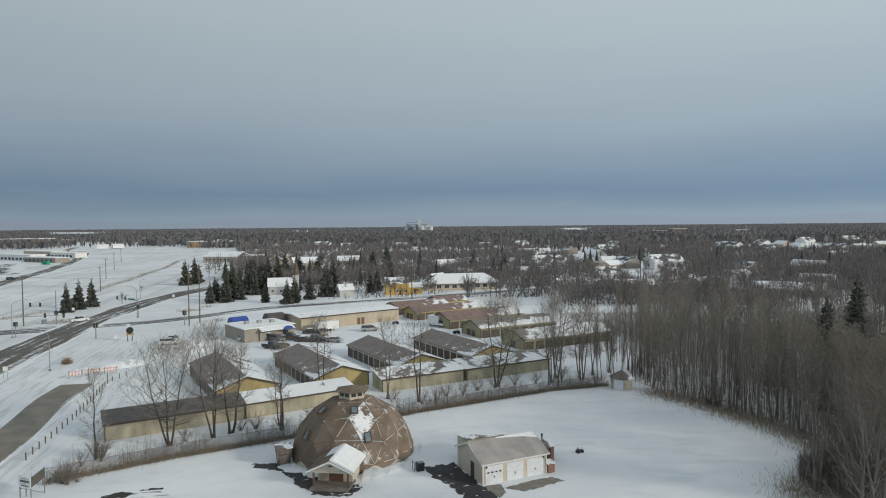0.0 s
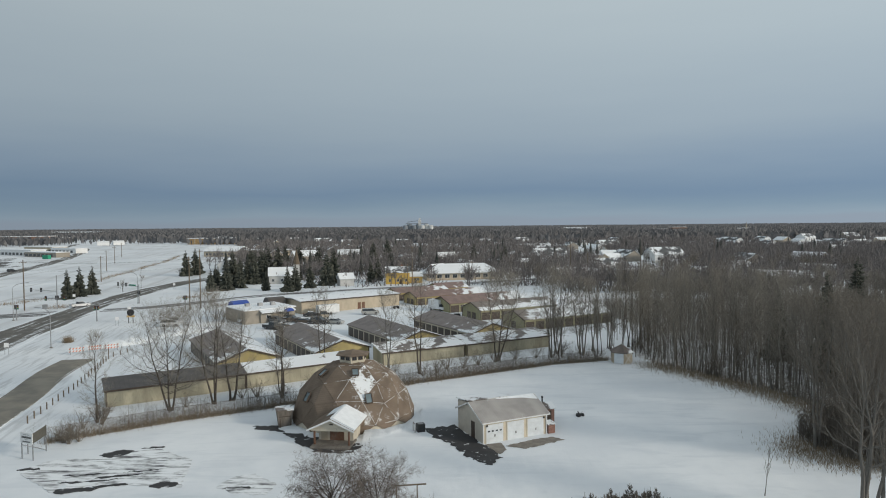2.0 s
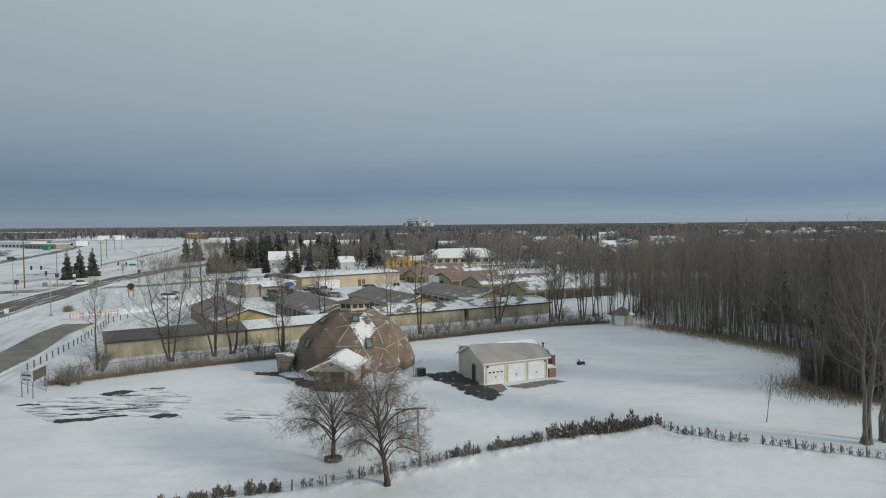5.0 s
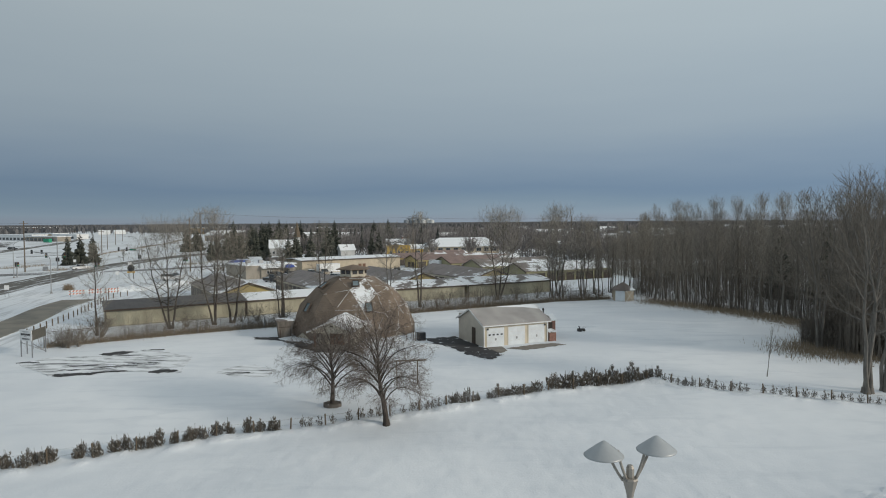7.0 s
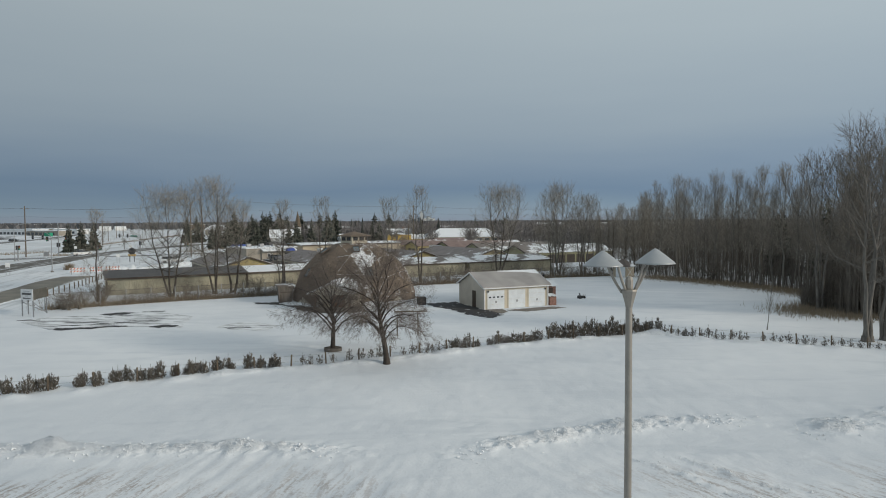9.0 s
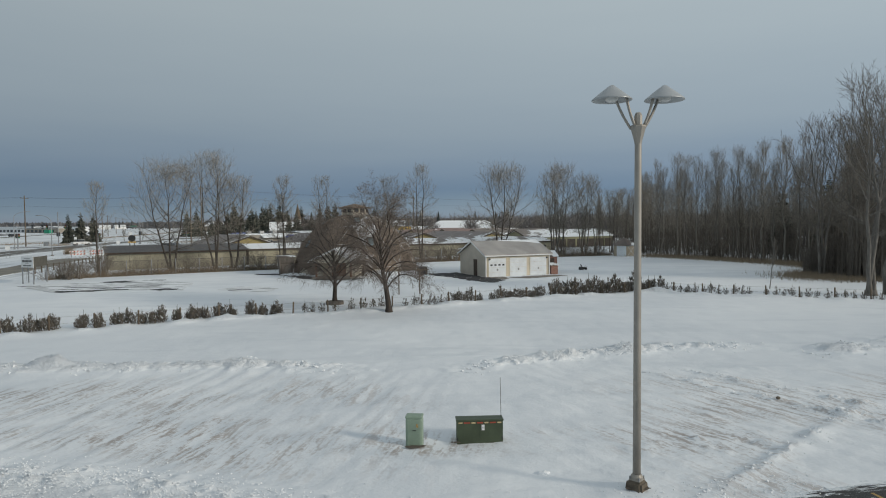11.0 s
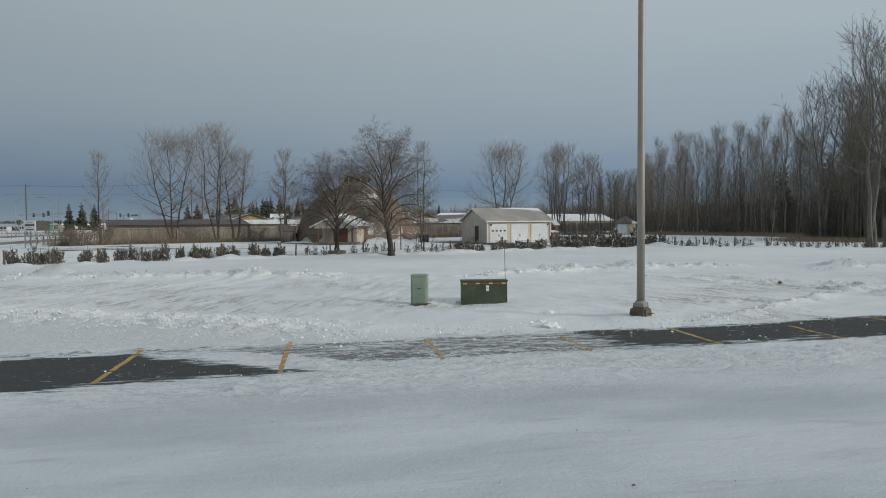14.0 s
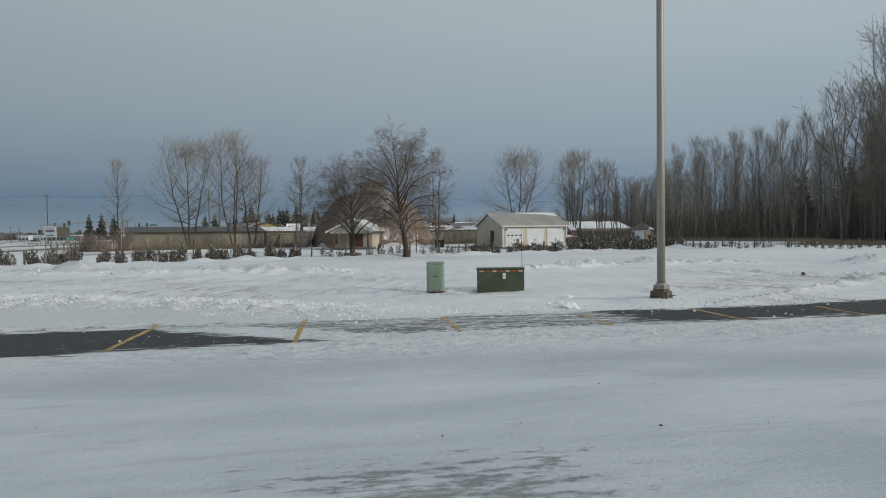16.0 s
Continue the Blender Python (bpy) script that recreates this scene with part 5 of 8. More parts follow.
ann = part("annex", Shape().prism_x([(GW / 2 - 0.02, 0), (GW / 2 + 3.0, 0), (GW / 2 + 3.0, 2.75), (GW / 2 - 0.02, 3.1)], -GL / 2 + 1.4, GL / 2 - 2.0), M["garage_siding"], gar, "lean-to along the back wall")
part("annex_roof", Shape().prism_x([(GW / 2 - 0.6, 3.32), (GW / 2 + 3.2, 2.9), (GW / 2 + 3.2, 3.0), (GW / 2 - 0.6, 3.42)], -GL / 2 + 1.2, GL / 2 - 1.8), M["roof_half"], ann)

boil = thing("brick_shed", 13.1, 81.3, 0, 24.5, "small red-brown shed with a dark flue beside the garage", "shed")
part("wall", Shape().box(0, 0, -0.05, 1.5, 1.6, 2.0), M["brick"], boil)
part("roof", Shape().prism_x([(-0.95, 1.95), (0, 2.6), (0.95, 1.95), (0.95, 2.05), (0, 2.72), (-0.95, 2.05)], -0.9, 0.9), M["roof_half"], boil)
part("door", Shape().box(-0.1, -0.82, 0.05, 0.75, 0.05, 1.7), M["brown"], boil)
part("flue", Shape().lathe([(0.09, 2.2), (0.09, 3.25), (0.14, 3.27), (0.14, 3.4), (0.05, 3.5)], 12, -0.5, 0.1), M["black"], boil, "black metal flue")
bins = thing("storage_bin", 12.95, 77.4, 0, 24.5, "low red-brown wooden bin with a sloping snow-dusted lid by the garage", "bin")
part("body", Shape().soft_box(0, 0, -0.05, 0.95, 0.9, 1.1, 0.03), M["brick"], bins)
part("lid", Shape().prism_x([(-0.55, 1.10), (0.55, 1.32), (0.55, 1.38), (-0.55, 1.16)], -0.55, 0.55), M["roof_half"], bins)

blower = thing("snow_blower", 18.1, 83.9, 0, 30, "small dark machine parked out on the snow", "snow blower")
part("body", Shape().soft_box(0.15, 0, 0.12, 0.75, 0.6, 0.35, 0.06), M["black"], blower)
part("auger_housing", Shape().prism_y([(-0.75, 0.02), (-0.35, 0.02), (-0.3, 0.5), (-0.55, 0.55), (-0.78, 0.35)], -0.38, 0.38), M["black"], blower)
part("chute", Shape().path([(-0.45, 0, 0.5), (-0.5, 0, 0.8), (-0.7, 0, 0.95)], [0.1, 0.09, 0.08], 8), M["black"], blower)
for s in (-1, 1):
    part("wheel", Shape().prism_y([(0.3 + 0.2 * math.cos(a), 0.2 + 0.2 * math.sin(a)) for a in [k * math.pi / 7 for k in range(14)]], s * 0.34 - 0.07, s * 0.34 + 0.07), M["rubber"], blower)
    part("handle", Shape().path([(0.4, s * 0.22, 0.4), (0.7, s * 0.24, 0.7)], [0.02, 0.02], 6), M["black"], blower)
blower.scale = (0.76, 0.76, 0.76)

# domed house
dome = thing("dome_house", DOME[0], DOME[1], 0, 12, "geodesic dome house with brown shingles, snow patches and rooftop cupola", "house")
DR, DZ = 8.25, -0.45
bm = bmesh.new()
bmesh.ops.create_icosphere(bm, subdivisions=1, radius=1.0)
bmesh.ops.rotate(bm, verts=bm.verts, cent=(0, 0, 0), matrix=Matrix.Rotation(radians(9), 3, "Z"))
base_tris = [[v.co.copy() for v in f.verts] for f in bm.faces]
bm.free()
tris = []
NF = 3
for a, b, c in base_tris:
    def at(i, j):
        return (a + (b - a) * (i / NF) + (c - a) * (j / NF)).normalized()
    for i in range(NF):
        for j in range(NF - i):
            tris.append((at(i, j), at(i + 1, j), at(i, j + 1)))
            if i + j < NF - 1:
                tris.append((at(i + 1, j), at(i + 1, j + 1), at(i, j + 1)))
part("shell", Shape().lathe([(7.4, 0.0), (7.35, 1.4), (7.0, 2.8), (6.1, 4.5), (4.8, 5.7), (3.3, 6.5), (1.4, 7.0), (0.0, 7.1)], 40), M["brown"], dome)
seen_edges = set()
turn12 = Matrix.Rotation(radians(12), 3, "Z")
for tri in tris:
    mid = sum(tri, Vector()) / 3
    if mid.z < -0.06:
        continue
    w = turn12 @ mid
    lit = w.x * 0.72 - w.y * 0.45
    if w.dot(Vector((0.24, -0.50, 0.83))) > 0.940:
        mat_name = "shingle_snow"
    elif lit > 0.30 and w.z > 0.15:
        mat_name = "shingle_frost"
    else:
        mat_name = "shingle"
    ring = [mid.lerp(p, 0.985) * DR for p in tri]
    inner = [p * 0.985 for p in ring]
    n = (ring[1] - ring[0]).cross(ring[2] - ring[0])
    order = (0, 1, 2) if n.dot(mid) > 0 else (0, 2, 1)
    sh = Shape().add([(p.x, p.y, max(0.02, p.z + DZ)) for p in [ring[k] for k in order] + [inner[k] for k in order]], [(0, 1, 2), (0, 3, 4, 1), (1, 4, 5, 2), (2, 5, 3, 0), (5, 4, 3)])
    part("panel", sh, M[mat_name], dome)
    for k in range(3):
        p, q = tri[k], tri[(k + 1) % 3]
        key = tuple(sorted((tuple(round(c, 3) for c in p), tuple(round(c, 3) for c in q))))
        m = turn12 @ ((p + q) / 2)
        if key in seen_edges or m.z < 0.12 or m.x * 0.95 - m.y * 0.25 < -0.02:
            continue
        seen_edges.add(key)
        erng = random.Random(int((key[0][0] * 37 + key[0][1] * 91 + key[1][2] * 53 + key[1][0] * 17) * 1000) % 10007)
        seam = Shape()
        k0 = 0.0
        while k0 < 1.0:
            k1 = min(1.0, k0 + erng.uniform(0.12, 0.4))
            if erng.random() < 0.74:
                r = erng.uniform(0.010, 0.026)
                seam.tube(p.lerp(q, k0) * DR + Vector((0, 0, DZ)), p.lerp(q, k1) * DR + Vector((0, 0, DZ)), r, r, 5)
            k0 = k1
        if seam.v:
            part("snow_seam", seam, M["snow"], dome, "snow caught along a panel seam")
part("skirt_wall", Shape().lathe([(7.95, -0.1), (7.95, 0.75), (7.6, 0.75)], 30), M["cream"], dome, "low cream base wall")
cup = part("cupola", Shape().lathe([(1.85, 6.9), (1.85, 8.46)], 6, phase=0.3), M["cream"], dome, "six-sided cream cupola with small dark windows")
part("cupola_roof", Shape().lathe([(2.4, 8.36), (2.4, 8.46), (0.15, 8.96), (0.0, 9.0)], 6, phase=0.3), M["shingle"], cup, "brown hipped roof")
for i in range(6):
    a = 0.3 + (i + 0.5) * math.pi / 3
    for off in (-0.42, 0.42):
        r = 1.85 * math.cos(math.pi / 6) + 0.02
        px, py = r * math.cos(a) - off * math.sin(a), r * math.sin(a) + off * math.cos(a)
        window(cup, px, py, 7.80, math.degrees(a) + 90, 0.62, 0.5, "brown")


def skylight(x_dir, y_dir, z_dir):
    """A roof window laid on the dome's skin; direction in world axes."""
    d = (turn12.inverted() @ Vector((x_dir, y_dir, z_dir)).normalized())
    p = d * (DR + 0.02) + Vector((0, 0, DZ))
    q = d.to_track_quat("Z", "Y").to_matrix().to_4x4()
    ob = part("skylight", Shape().box(0, -0.6, 0, 0.85, 0.09, 0.16).box(0, 0.6, 0, 0.85, 0.09, 0.16).box(-0.4, 0, 0, 0.09, 1.2, 0.16).box(0.4, 0, 0, 0.09, 1.2, 0.16), M["brown"], dome, "framed roof window")
    ob.matrix_local = Matrix.Translation(p) @ q
    part("pane", Shape().box(0, 0, 0.05, 0.74, 1.14, 0.04), M["skyglass"], ob)


skylight(0.34, -0.78, 0.55)
skylight(-0.62, -0.58, 0.52)
skylight(0.10, -0.48, 0.87)
skylight(-0.42, -0.35, 0.84)

porch = thing("entrance_porch", -13.0, 72.6, 0, -8, "snow-roofed gabled entrance porch with red-brown posts", "porch")
PW, PE, PR, PL = 4.9, 2.15, 3.3, 5.4
part("floor_slab", Shape().soft_box(0, 1.0, -0.05, 4.6, 3.4, 0.3, 0.03), M["slab"], porch)
for s in (-1, 1):
    part("post", Shape().soft_box(s * 2.05, 0.25, 0.2, 0.2, 0.2, PE - 0.25, 0.02), M["redwood"], porch)
pr = part("roof", Shape().prism_y([(-PW / 2 - 0.35, PE - 0.15), (0, PR), (PW / 2 + 0.35, PE - 0.15), (PW / 2 + 0.35, PE - 0.02), (0, PR + 0.14), (-PW / 2 - 0.35, PE - 0.02)], -0.35, PL), M["shingle"], porch)
part("snow_cover", Shape().prism_y([(0.02, PR + 0.14), (PW / 2 + 0.4, PE - 0.03), (PW / 2 + 0.42, PE + 0.18), (0.35, PR + 0.27), (0.02, PR + 0.26)], -0.3, PL - 0.1), M["snow"], pr, "thick snow on the sunny slope")
part("snow_edge", Shape().prism_y([(-1.4, PR - 0.45), (-0.02, PR + 0.14), (-0.02, PR + 0.24), (-1.2, PR - 0.28)], 2.4, PL - 0.1), M["snow"], pr)
part("gable_front", Shape().prism_y([(-PW / 2, PE - 0.05), (PW / 2, PE - 0.05), (0, PR - 0.02)], 0.15, 0.25), M["cream"], porch)
part("beam", Shape().box(0, 0.2, PE - 0.28, PW, 0.2, 0.24), M["cream"], porch)
part("vent", Shape().box(0, 0.13, PE + 0.42, 0.4, 0.04, 0.16), M["brown"], porch)
part("bargeboard", Shape().prism_y([(-PW / 2 - 0.38, PE - 0.24), (0, PR - 0.1), (PW / 2 + 0.38, PE - 0.24), (PW / 2 + 0.38, PE - 0.04), (0, PR + 0.1), (-PW / 2 - 0.38, PE - 0.04)], -0.40, -0.34), M["white"], porch)
part("wall", Shape().box(0, 3.6, 0.0, 4.2, 3.4, PE - 0.1), M["cream"], porch)
part("door", Shape().box(0.15, 1.88, 0.25, 1.7, 0.06, 1.75), M["redwood"], porch, "wide brown double door")
part("side_panel", Shape().box(-1.4, 1.88, 0.25, 0.8, 0.05, 1.7), M["tan"], porch)

sidebox = thing("side_entry", -20.4, 80.9, 0, 20, "flared grey-brown timber side entry standing against the dome", "porch")
part("wall", Shape().box(0, 0, 0, 1.5, 1.6, 2.2, top=1.35), M["grey_boards"], sidebox)
part("roof", Shape().box(0, 0, 2.2, 2.2, 2.3, 0.14), M["roof_half"], sidebox)
part("trim", Shape().box(-0.62, -0.92, 0.1, 0.1, 0.06, 2.0).box(0.62, -0.92, 0.1, 0.1, 0.06, 2.0).box(0, -0.96, 1.4, 1.5, 0.06, 0.1), M["brown"], sidebox)

ac = thing("air_conditioner", -2.9, 78.2, 0, 20, "dark outdoor condenser unit beside a low rail", "air conditioner")
part("body", Shape().soft_box(0, 0, 0.0, 0.95, 0.9, 1.0, 0.05), M["black"], ac)
part("grille", Shape().lathe([(0.36, 1.0), (0.36, 1.03), (0.1, 1.05)], 18), M["grey_metal"], ac)
part("rail", Shape().tube((-0.8, -0.3, 0), (-0.8, -0.3, 1.15), 0.04, 0.04, 6).tube((-0.8, 0.5, 0), (-0.8, 0.5, 1.15), 0.04, 0.04, 6).tube((-0.8, -0.3, 1.1), (-0.8, 0.5, 1.1), 0.035, 0.035, 6), M["wood"], ac)

gaz = thing("garden_shed", 32.6, 116.6, 0, 22, "small six-sided white and tan garden shed with pointed snow-streaked roof", "shed")
part("wall", Shape().lathe([(1.95, -0.1), (1.95, 2.05)], 6, phase=0.1), M["tan"], gaz)
part("roof", Shape().lathe([(2.3, 1.98), (2.3, 2.08), (0.08, 3.35), (0, 3.4)], 6, phase=0.1), M["shed_roof"], gaz)
a = 0.1 + 3.5 * math.pi / 3
part("door", Shape().box(0, 0, 0.05, 1.7, 0.06, 1.85), M["door_white"], gaz, "white roll-up door").matrix_local = pose(1.71 * math.cos(a), 1.71 * math.sin(a), 0, 0, 0, math.degrees(a) + 90)
a = 0.1 + 4.5 * math.pi / 3
xt = part("cross_trim", Shape().box(0, 0, 0.0, 1.8, 0.05, 0.1).box(0, 0, 1.85, 1.8, 0.05, 0.1).tube((-0.85, 0, 0.05), (0.85, 0, 1.9), 0.045, 0.045, 4).tube((0.85, 0, 0.05), (-0.85, 0, 1.9), 0.045, 0.045, 4), M["white"], gaz, "white cross-brace trim")
xt.matrix_local = pose(1.71 * math.cos(a), 1.71 * math.sin(a), 0, 0, 0, math.degrees(a) + 90)

# office and long flat hall in the yard
hall = thing("warehouse", -31.2, 198.6, 0, 36, "long low tan warehouse under a flat snow-covered roof", "warehouse")
part("wall", Shape().box(0, 0, -0.1, 33, 13, 3.7), M["tan"], hall)
part("roof", Shape().prism_x([(-6.8, 3.55), (0, 4.05), (6.8, 3.55), (6.8, 3.75), (0, 4.25), (-6.8, 3.75)], -16.9, 16.9), M["roof_white"], hall)
part("fascia", Shape().box(0, -6.85, 3.45, 33.8, 0.06, 0.3), M["brown"], hall)
for x in (2.2, 3.6):
    part("door", Shape().box(x, -6.53, 0.05, 1.0, 0.08, 2.0), M["redwood"], hall)
office = thing("office_building", -50.0, 174.5, 0, 40, "grey and tan office block with snowed flat roof and blue awning", "office")
part("wall", Shape().box(0, 0, -0.1, 14, 13, 3.6), M["grey_siding"], office)
part("roof", Shape().box(0, 0, 3.5, 14.6, 13.6, 0.22), M["roof_white"], office)
part("front_wall", Shape().box(1.5, -6.6, 0, 9.0, 0.9, 2.9), M["grey_siding"], office)
part("canopy", Shape().prism_x([(-8.4, 2.75), (-6.4, 3.3), (-6.4, 3.5), (-8.4, 2.95)], -3.2, 6.4), M["snow"], office, "snow-loaded entrance canopy")
part("awning", Shape().prism_y([(4.3 + 1.3 * math.cos(q), 2.7 + 0.9 * math.sin(q)) for q in [k * math.pi / 8 for k in range(9)]], -9.0, -8.2), M["blue"], office, "blue arched awning")
window(office, -0.8, -7.1, 1.2, 0, 1.4, 1.0)
part("door", Shape().box(4.2, -7.09, 0.05, 1.5, 0.08, 2.1), M["glass"], office)
for i in range(3):
    part("roof_unit", Shape().soft_box(-3 + i * 3.2, 1.5 - i, 3.7, 1.2, 1.0, 0.8, 0.04), M["grey_metal"], office)
tarp = thing("tarpaulin_shelter", -59.6, 186.5, 0, 40, "blue tarpaulin stretched over a low shelter frame", "shelter")
part("tarpaulin", Shape().prism_x([(-2.3, 2.0), (2.3, 2.0), (2.3, 2.3), (1.5, 3.4), (0, 3.9), (-1.5, 3.4), (-2.3, 2.3)], -2.4, 2.4), M["blue"], tarp)
for a in (-2.1, 2.1):
    for b in (-2.0, 2.0):
        part("post", Shape().tube((a, b, -0.1), (a, b, 2.05), 0.05, 0.05, 6), M["grey_metal"], tarp)
hut = thing("round_hut", -50.2, 190.5, 0, 36, "grey arched metal hut roof behind the office", "shed")
part("roof", Shape().prism_x([(3.0 * math.cos(q), 1.2 + 3.2 * math.sin(q)) for q in [k * math.pi / 12 for k in range(13)]], -2.6, 2.6), M["roof_bare"], hut)
part("wall", Shape().box(0, 0, 0, 5.1, 5.9, 1.25), M["grey_siding"], hut)


def house(x, y, turn, L, W, eave, ridge, wall, roof, label, windows=True, chimney=False, group="", faces=(-1, 1)):
    ob = thing("house", x, y, 0, turn, label, "house", group)
    part("wall", gable_walls(L, W, eave, ridge - 0.05), M[wall], ob)
    rf = part("roof", roof_slabs(Shape(), L, W, eave, ridge, 0.4, 0.18), M[roof], ob)
    if chimney:
        part("chimney", Shape().box(L * 0.2, 0.3, ridge - 0.6, 0.7, 0.7, 1.5), M["brick"], rf)
    if windows:
        n = max(1, int(L / 3.2))
        for s in faces:
            for i in range(n):
                window(ob, -L / 2 + L * (i + 0.5) / n, s * (W / 2 + 0.02), min(1.0, eave - 1.6), 0 if s < 0 else 180, 1.1, 1.2)
            window(ob, s * (L / 2 + 0.02), 0, 1.0, 90 * s, 1.2, 1.2)
        part("door", Shape().box(L * 0.12, -W / 2 - 0.03, 0.05, 0.95, 0.06, 2.05), M["brown"], ob)
    return ob


church = house(-71.6, 284.5, 14, 11.0, 7.0, 3.8, 7.0, "clapboard", "roof_white", "white clapboard chapel with snow-covered roof and brown spire")
tower = part("steeple", Shape().box(6.4, 0, 0, 2.6, 2.6, 8.2), M["clapboard"], church, "square white bell tower")
part("spire", Shape().lathe([(1.7, 8.2), (1.5, 8.6), (0.05, 15.2)], 8, 6.4, 0), M["wood"], tower, "slender brown spire")
house(-41.3, 271.0, 25, 6, 5, 3.2, 5.2, "clapboard", "roof_white", "small white gabled shed under snow", windows=False)
house(-20.0, 279.0, 8, 10, 8, 5.0, 7.2, "yellow_house", "roof_grey", "yellow two-storey house with half-snowed grey roof", chimney=True)
house(-13.5, 282.0, 8, 8, 6, 3.0, 4.6, "yellow_house", "roof_white", "yellow single-storey wing with snowed roof")
rest = thing("restaurant", 7.5, 300.0, 0, 12, "long low tan restaurant with hipped grey roof under snow", "restaurant")
part("wall", Shape().box(0, 0, -0.1, 33, 14, 3.6), M["tan"], rest)
part("roof", Shape().add([(-18, -8.5, 3.4), (18, -8.5, 3.4), (18, 8.5, 3.4), (-18, 8.5, 3.4), (-10, 0, 7.2), (12, 0, 7.2), (-18, -8.5, 3.2), (18, -8.5, 3.2), (18, 8.5, 3.2), (-18, 8.5, 3.2)],
     [(0, 1, 5, 4), (1, 2, 5), (2, 3, 4, 5), (6, 7, 1, 0), (7, 8, 2, 1), (8, 9, 3, 2), (9, 6, 0, 3), (9, 8, 7, 6)]), M["roof_white"], rest)
part("roof_hip", Shape().add([(-18.02, -8.5, 3.42), (-18.02, 8.5, 3.42), (-10, 0, 7.23), (-18.02, -8.5, 3.2), (-18.02, 8.5, 3.2), (-10, 0, 7.0)], [(1, 0, 2), (3, 4, 5), (0, 1, 4, 3), (1, 2, 5, 4), (2, 0, 3, 5)]), M["roof_grey"], rest, "bare grey hip of the roof")
for i in range(9):
    window(rest, -14.5 + i * 3.6, -7.03, 1.0, 0, 2.2, 1.7)
house(-3.0, 318.0, 55, 10, 7, 3.2, 5.8, "brick_far", "roof_white", "small house with steep snowy roof behind the restaurant")
house(1.3, 408.0, 30, 14, 9, 4.0, 7.6, "white", "roof_white", "white barn under snow")
house(22.0, 385.0, 20, 26, 9, 3.2, 4.2, "grey_siding", "roof_white", "low shed row under snow")
house(48.0, 372.0, 5, 24, 10, 3.4, 5.2, "grey_siding", "roof_white", "long low house under snow")
HOUSES = [(58, 290, 20, 15, 9, "grey_siding", "roof_white"), (74, 283, -15, 14, 9, "tan", "roof_grey"), (85, 281, 10, 14, 8, "tan", "roof_white"), (88, 250, -18, 25, 11, "grey_siding", "roof_bare"),
          (121, 292, 15, 16, 9, "tan", "roof_grey"), (113, 236, -10, 15, 9, "grey_siding", "roof_bare"), (141, 262, -25, 26, 12, "tan", "roof_white"), (88, 632, 5, 34, 16, "tan", "roof_white"), (84, 532, 10, 26, 12, "brown", "roof_grey"),
          (150, 330, 20, 15, 9, "white", "roof_white"), (175, 300, -30, 14, 8, "tan", "roof_white"), (60, 430, 12, 16, 9, "white", "roof_white"), (110, 420, 40, 15, 9, "tan", "roof_white")]
for i, (x, y, t, L, W, wall, roof) in enumerate(HOUSES):
    house(x, y, t, L, W, 3.0, 5.4, wall, roof, "single-storey house with snow on its roof among bare trees", group="houses behind the wood")
school = thing("school", -165, 540, 0, -12, "low sprawling tan school with snow-covered roofs", "school")
part("wall", Shape().box(-18, 0, 0, 30, 22, 4.5).box(16, 8, 0, 40, 20, 5), M["tan"], school)
part("roof", Shape().prism_x([(-12, 4.4), (0, 8), (12, 4.4), (12, 4.8), (0, 8.5), (-12, 4.8)], -34, -2).box(16, 8, 5, 41, 21, 0.5), M["roof_white"], school)
for i in range(8):
    window(school, -30 + i * 3.4, -11.05, 1.4, 0, 2.0, 1.6)
mart = thing("big_store", -322, 915, 0, -3, "very long ochre block store with a white flat roof", "store")
part("wall", Shape().box(0, 0, 0, 66, 40, 8), M["tan_far"], mart)
part("wing", Shape().box(78, 60, 0, 88, 40, 7), M["tan_far"], mart)
part("wing_roof", Shape().box(78, 60, 7, 89, 41, 0.6), M["snow"], mart)
part("roof", Shape().box(0, 0, 8, 67, 41, 0.6), M["snow"], mart)
for i in range(9):
    part("pilaster", Shape().box(-30 + i * 7.5, -20.3, 0, 0.8, 0.6, 8.3), M["tan"], mart)
bstore = thing("big_store", -760, 1180, 0, 5, "distant red-brick shopping centre with snowed roof", "store")
part("wall", Shape().box(0, 0, 0, 80, 50, 9).box(50, 5, 0, 40, 40, 6), M["brick_far"], bstore)
part("roof", Shape().box(0, 0, 9, 81, 51, 0.8).box(50, 5, 6, 41, 41, 0.8), M["snow"], bstore)
for i, (x, y, L, W, h, mt) in enumerate(((-345, 560, 46, 12, 4, "grey_siding"), (-395, 600, 60, 14, 5, "white"), (-420, 680, 50, 16, 5, "tan"), (-372, 640, 40, 12, 4.5, "white"))):
    st = thing("store", x, y, 0, -28, "low roadside store with flat snowed roof", "store", "roadside stores")
    part("wall", Shape().box(0, 0, 0, L, W, h), M[mt], st)
    part("roof", Shape().box(0, 0, h, L + 1, W + 1, 0.5), M["snow"], st)
    for j in range(int(L / 6)):
        part("shop_window", Shape().box(-L / 2 + 3 + j * 6, -W / 2 - 0.05, 0.5, 4, 0.1, 2.2), M["glass"], st)
tank = thing("container", -322, 522, 0, -28, "green shipping container in the distant car park", "container")
part("body", Shape().soft_box(0, 0, 0, 7.5, 2.6, 3.0, 0.1), M["green_sign"], tank)
for i, (x, y, t) in enumerate(((-458, 868, 25), (-449, 890, 35))):
    b = thing("barn", x, y, 0, t, "white arched farm building in open snow", "barn", "white barns")
    part("roof", Shape().prism_x([(6.5 * math.cos(q), 0.6 + 6 * math.sin(q)) for q in [k * math.pi / 10 for k in range(11)]], -7, 7), M["white"], b)
    part("door", Shape().box(7.1, 0, 0, 0.2, 4, 4), M["grey_siding"], b)
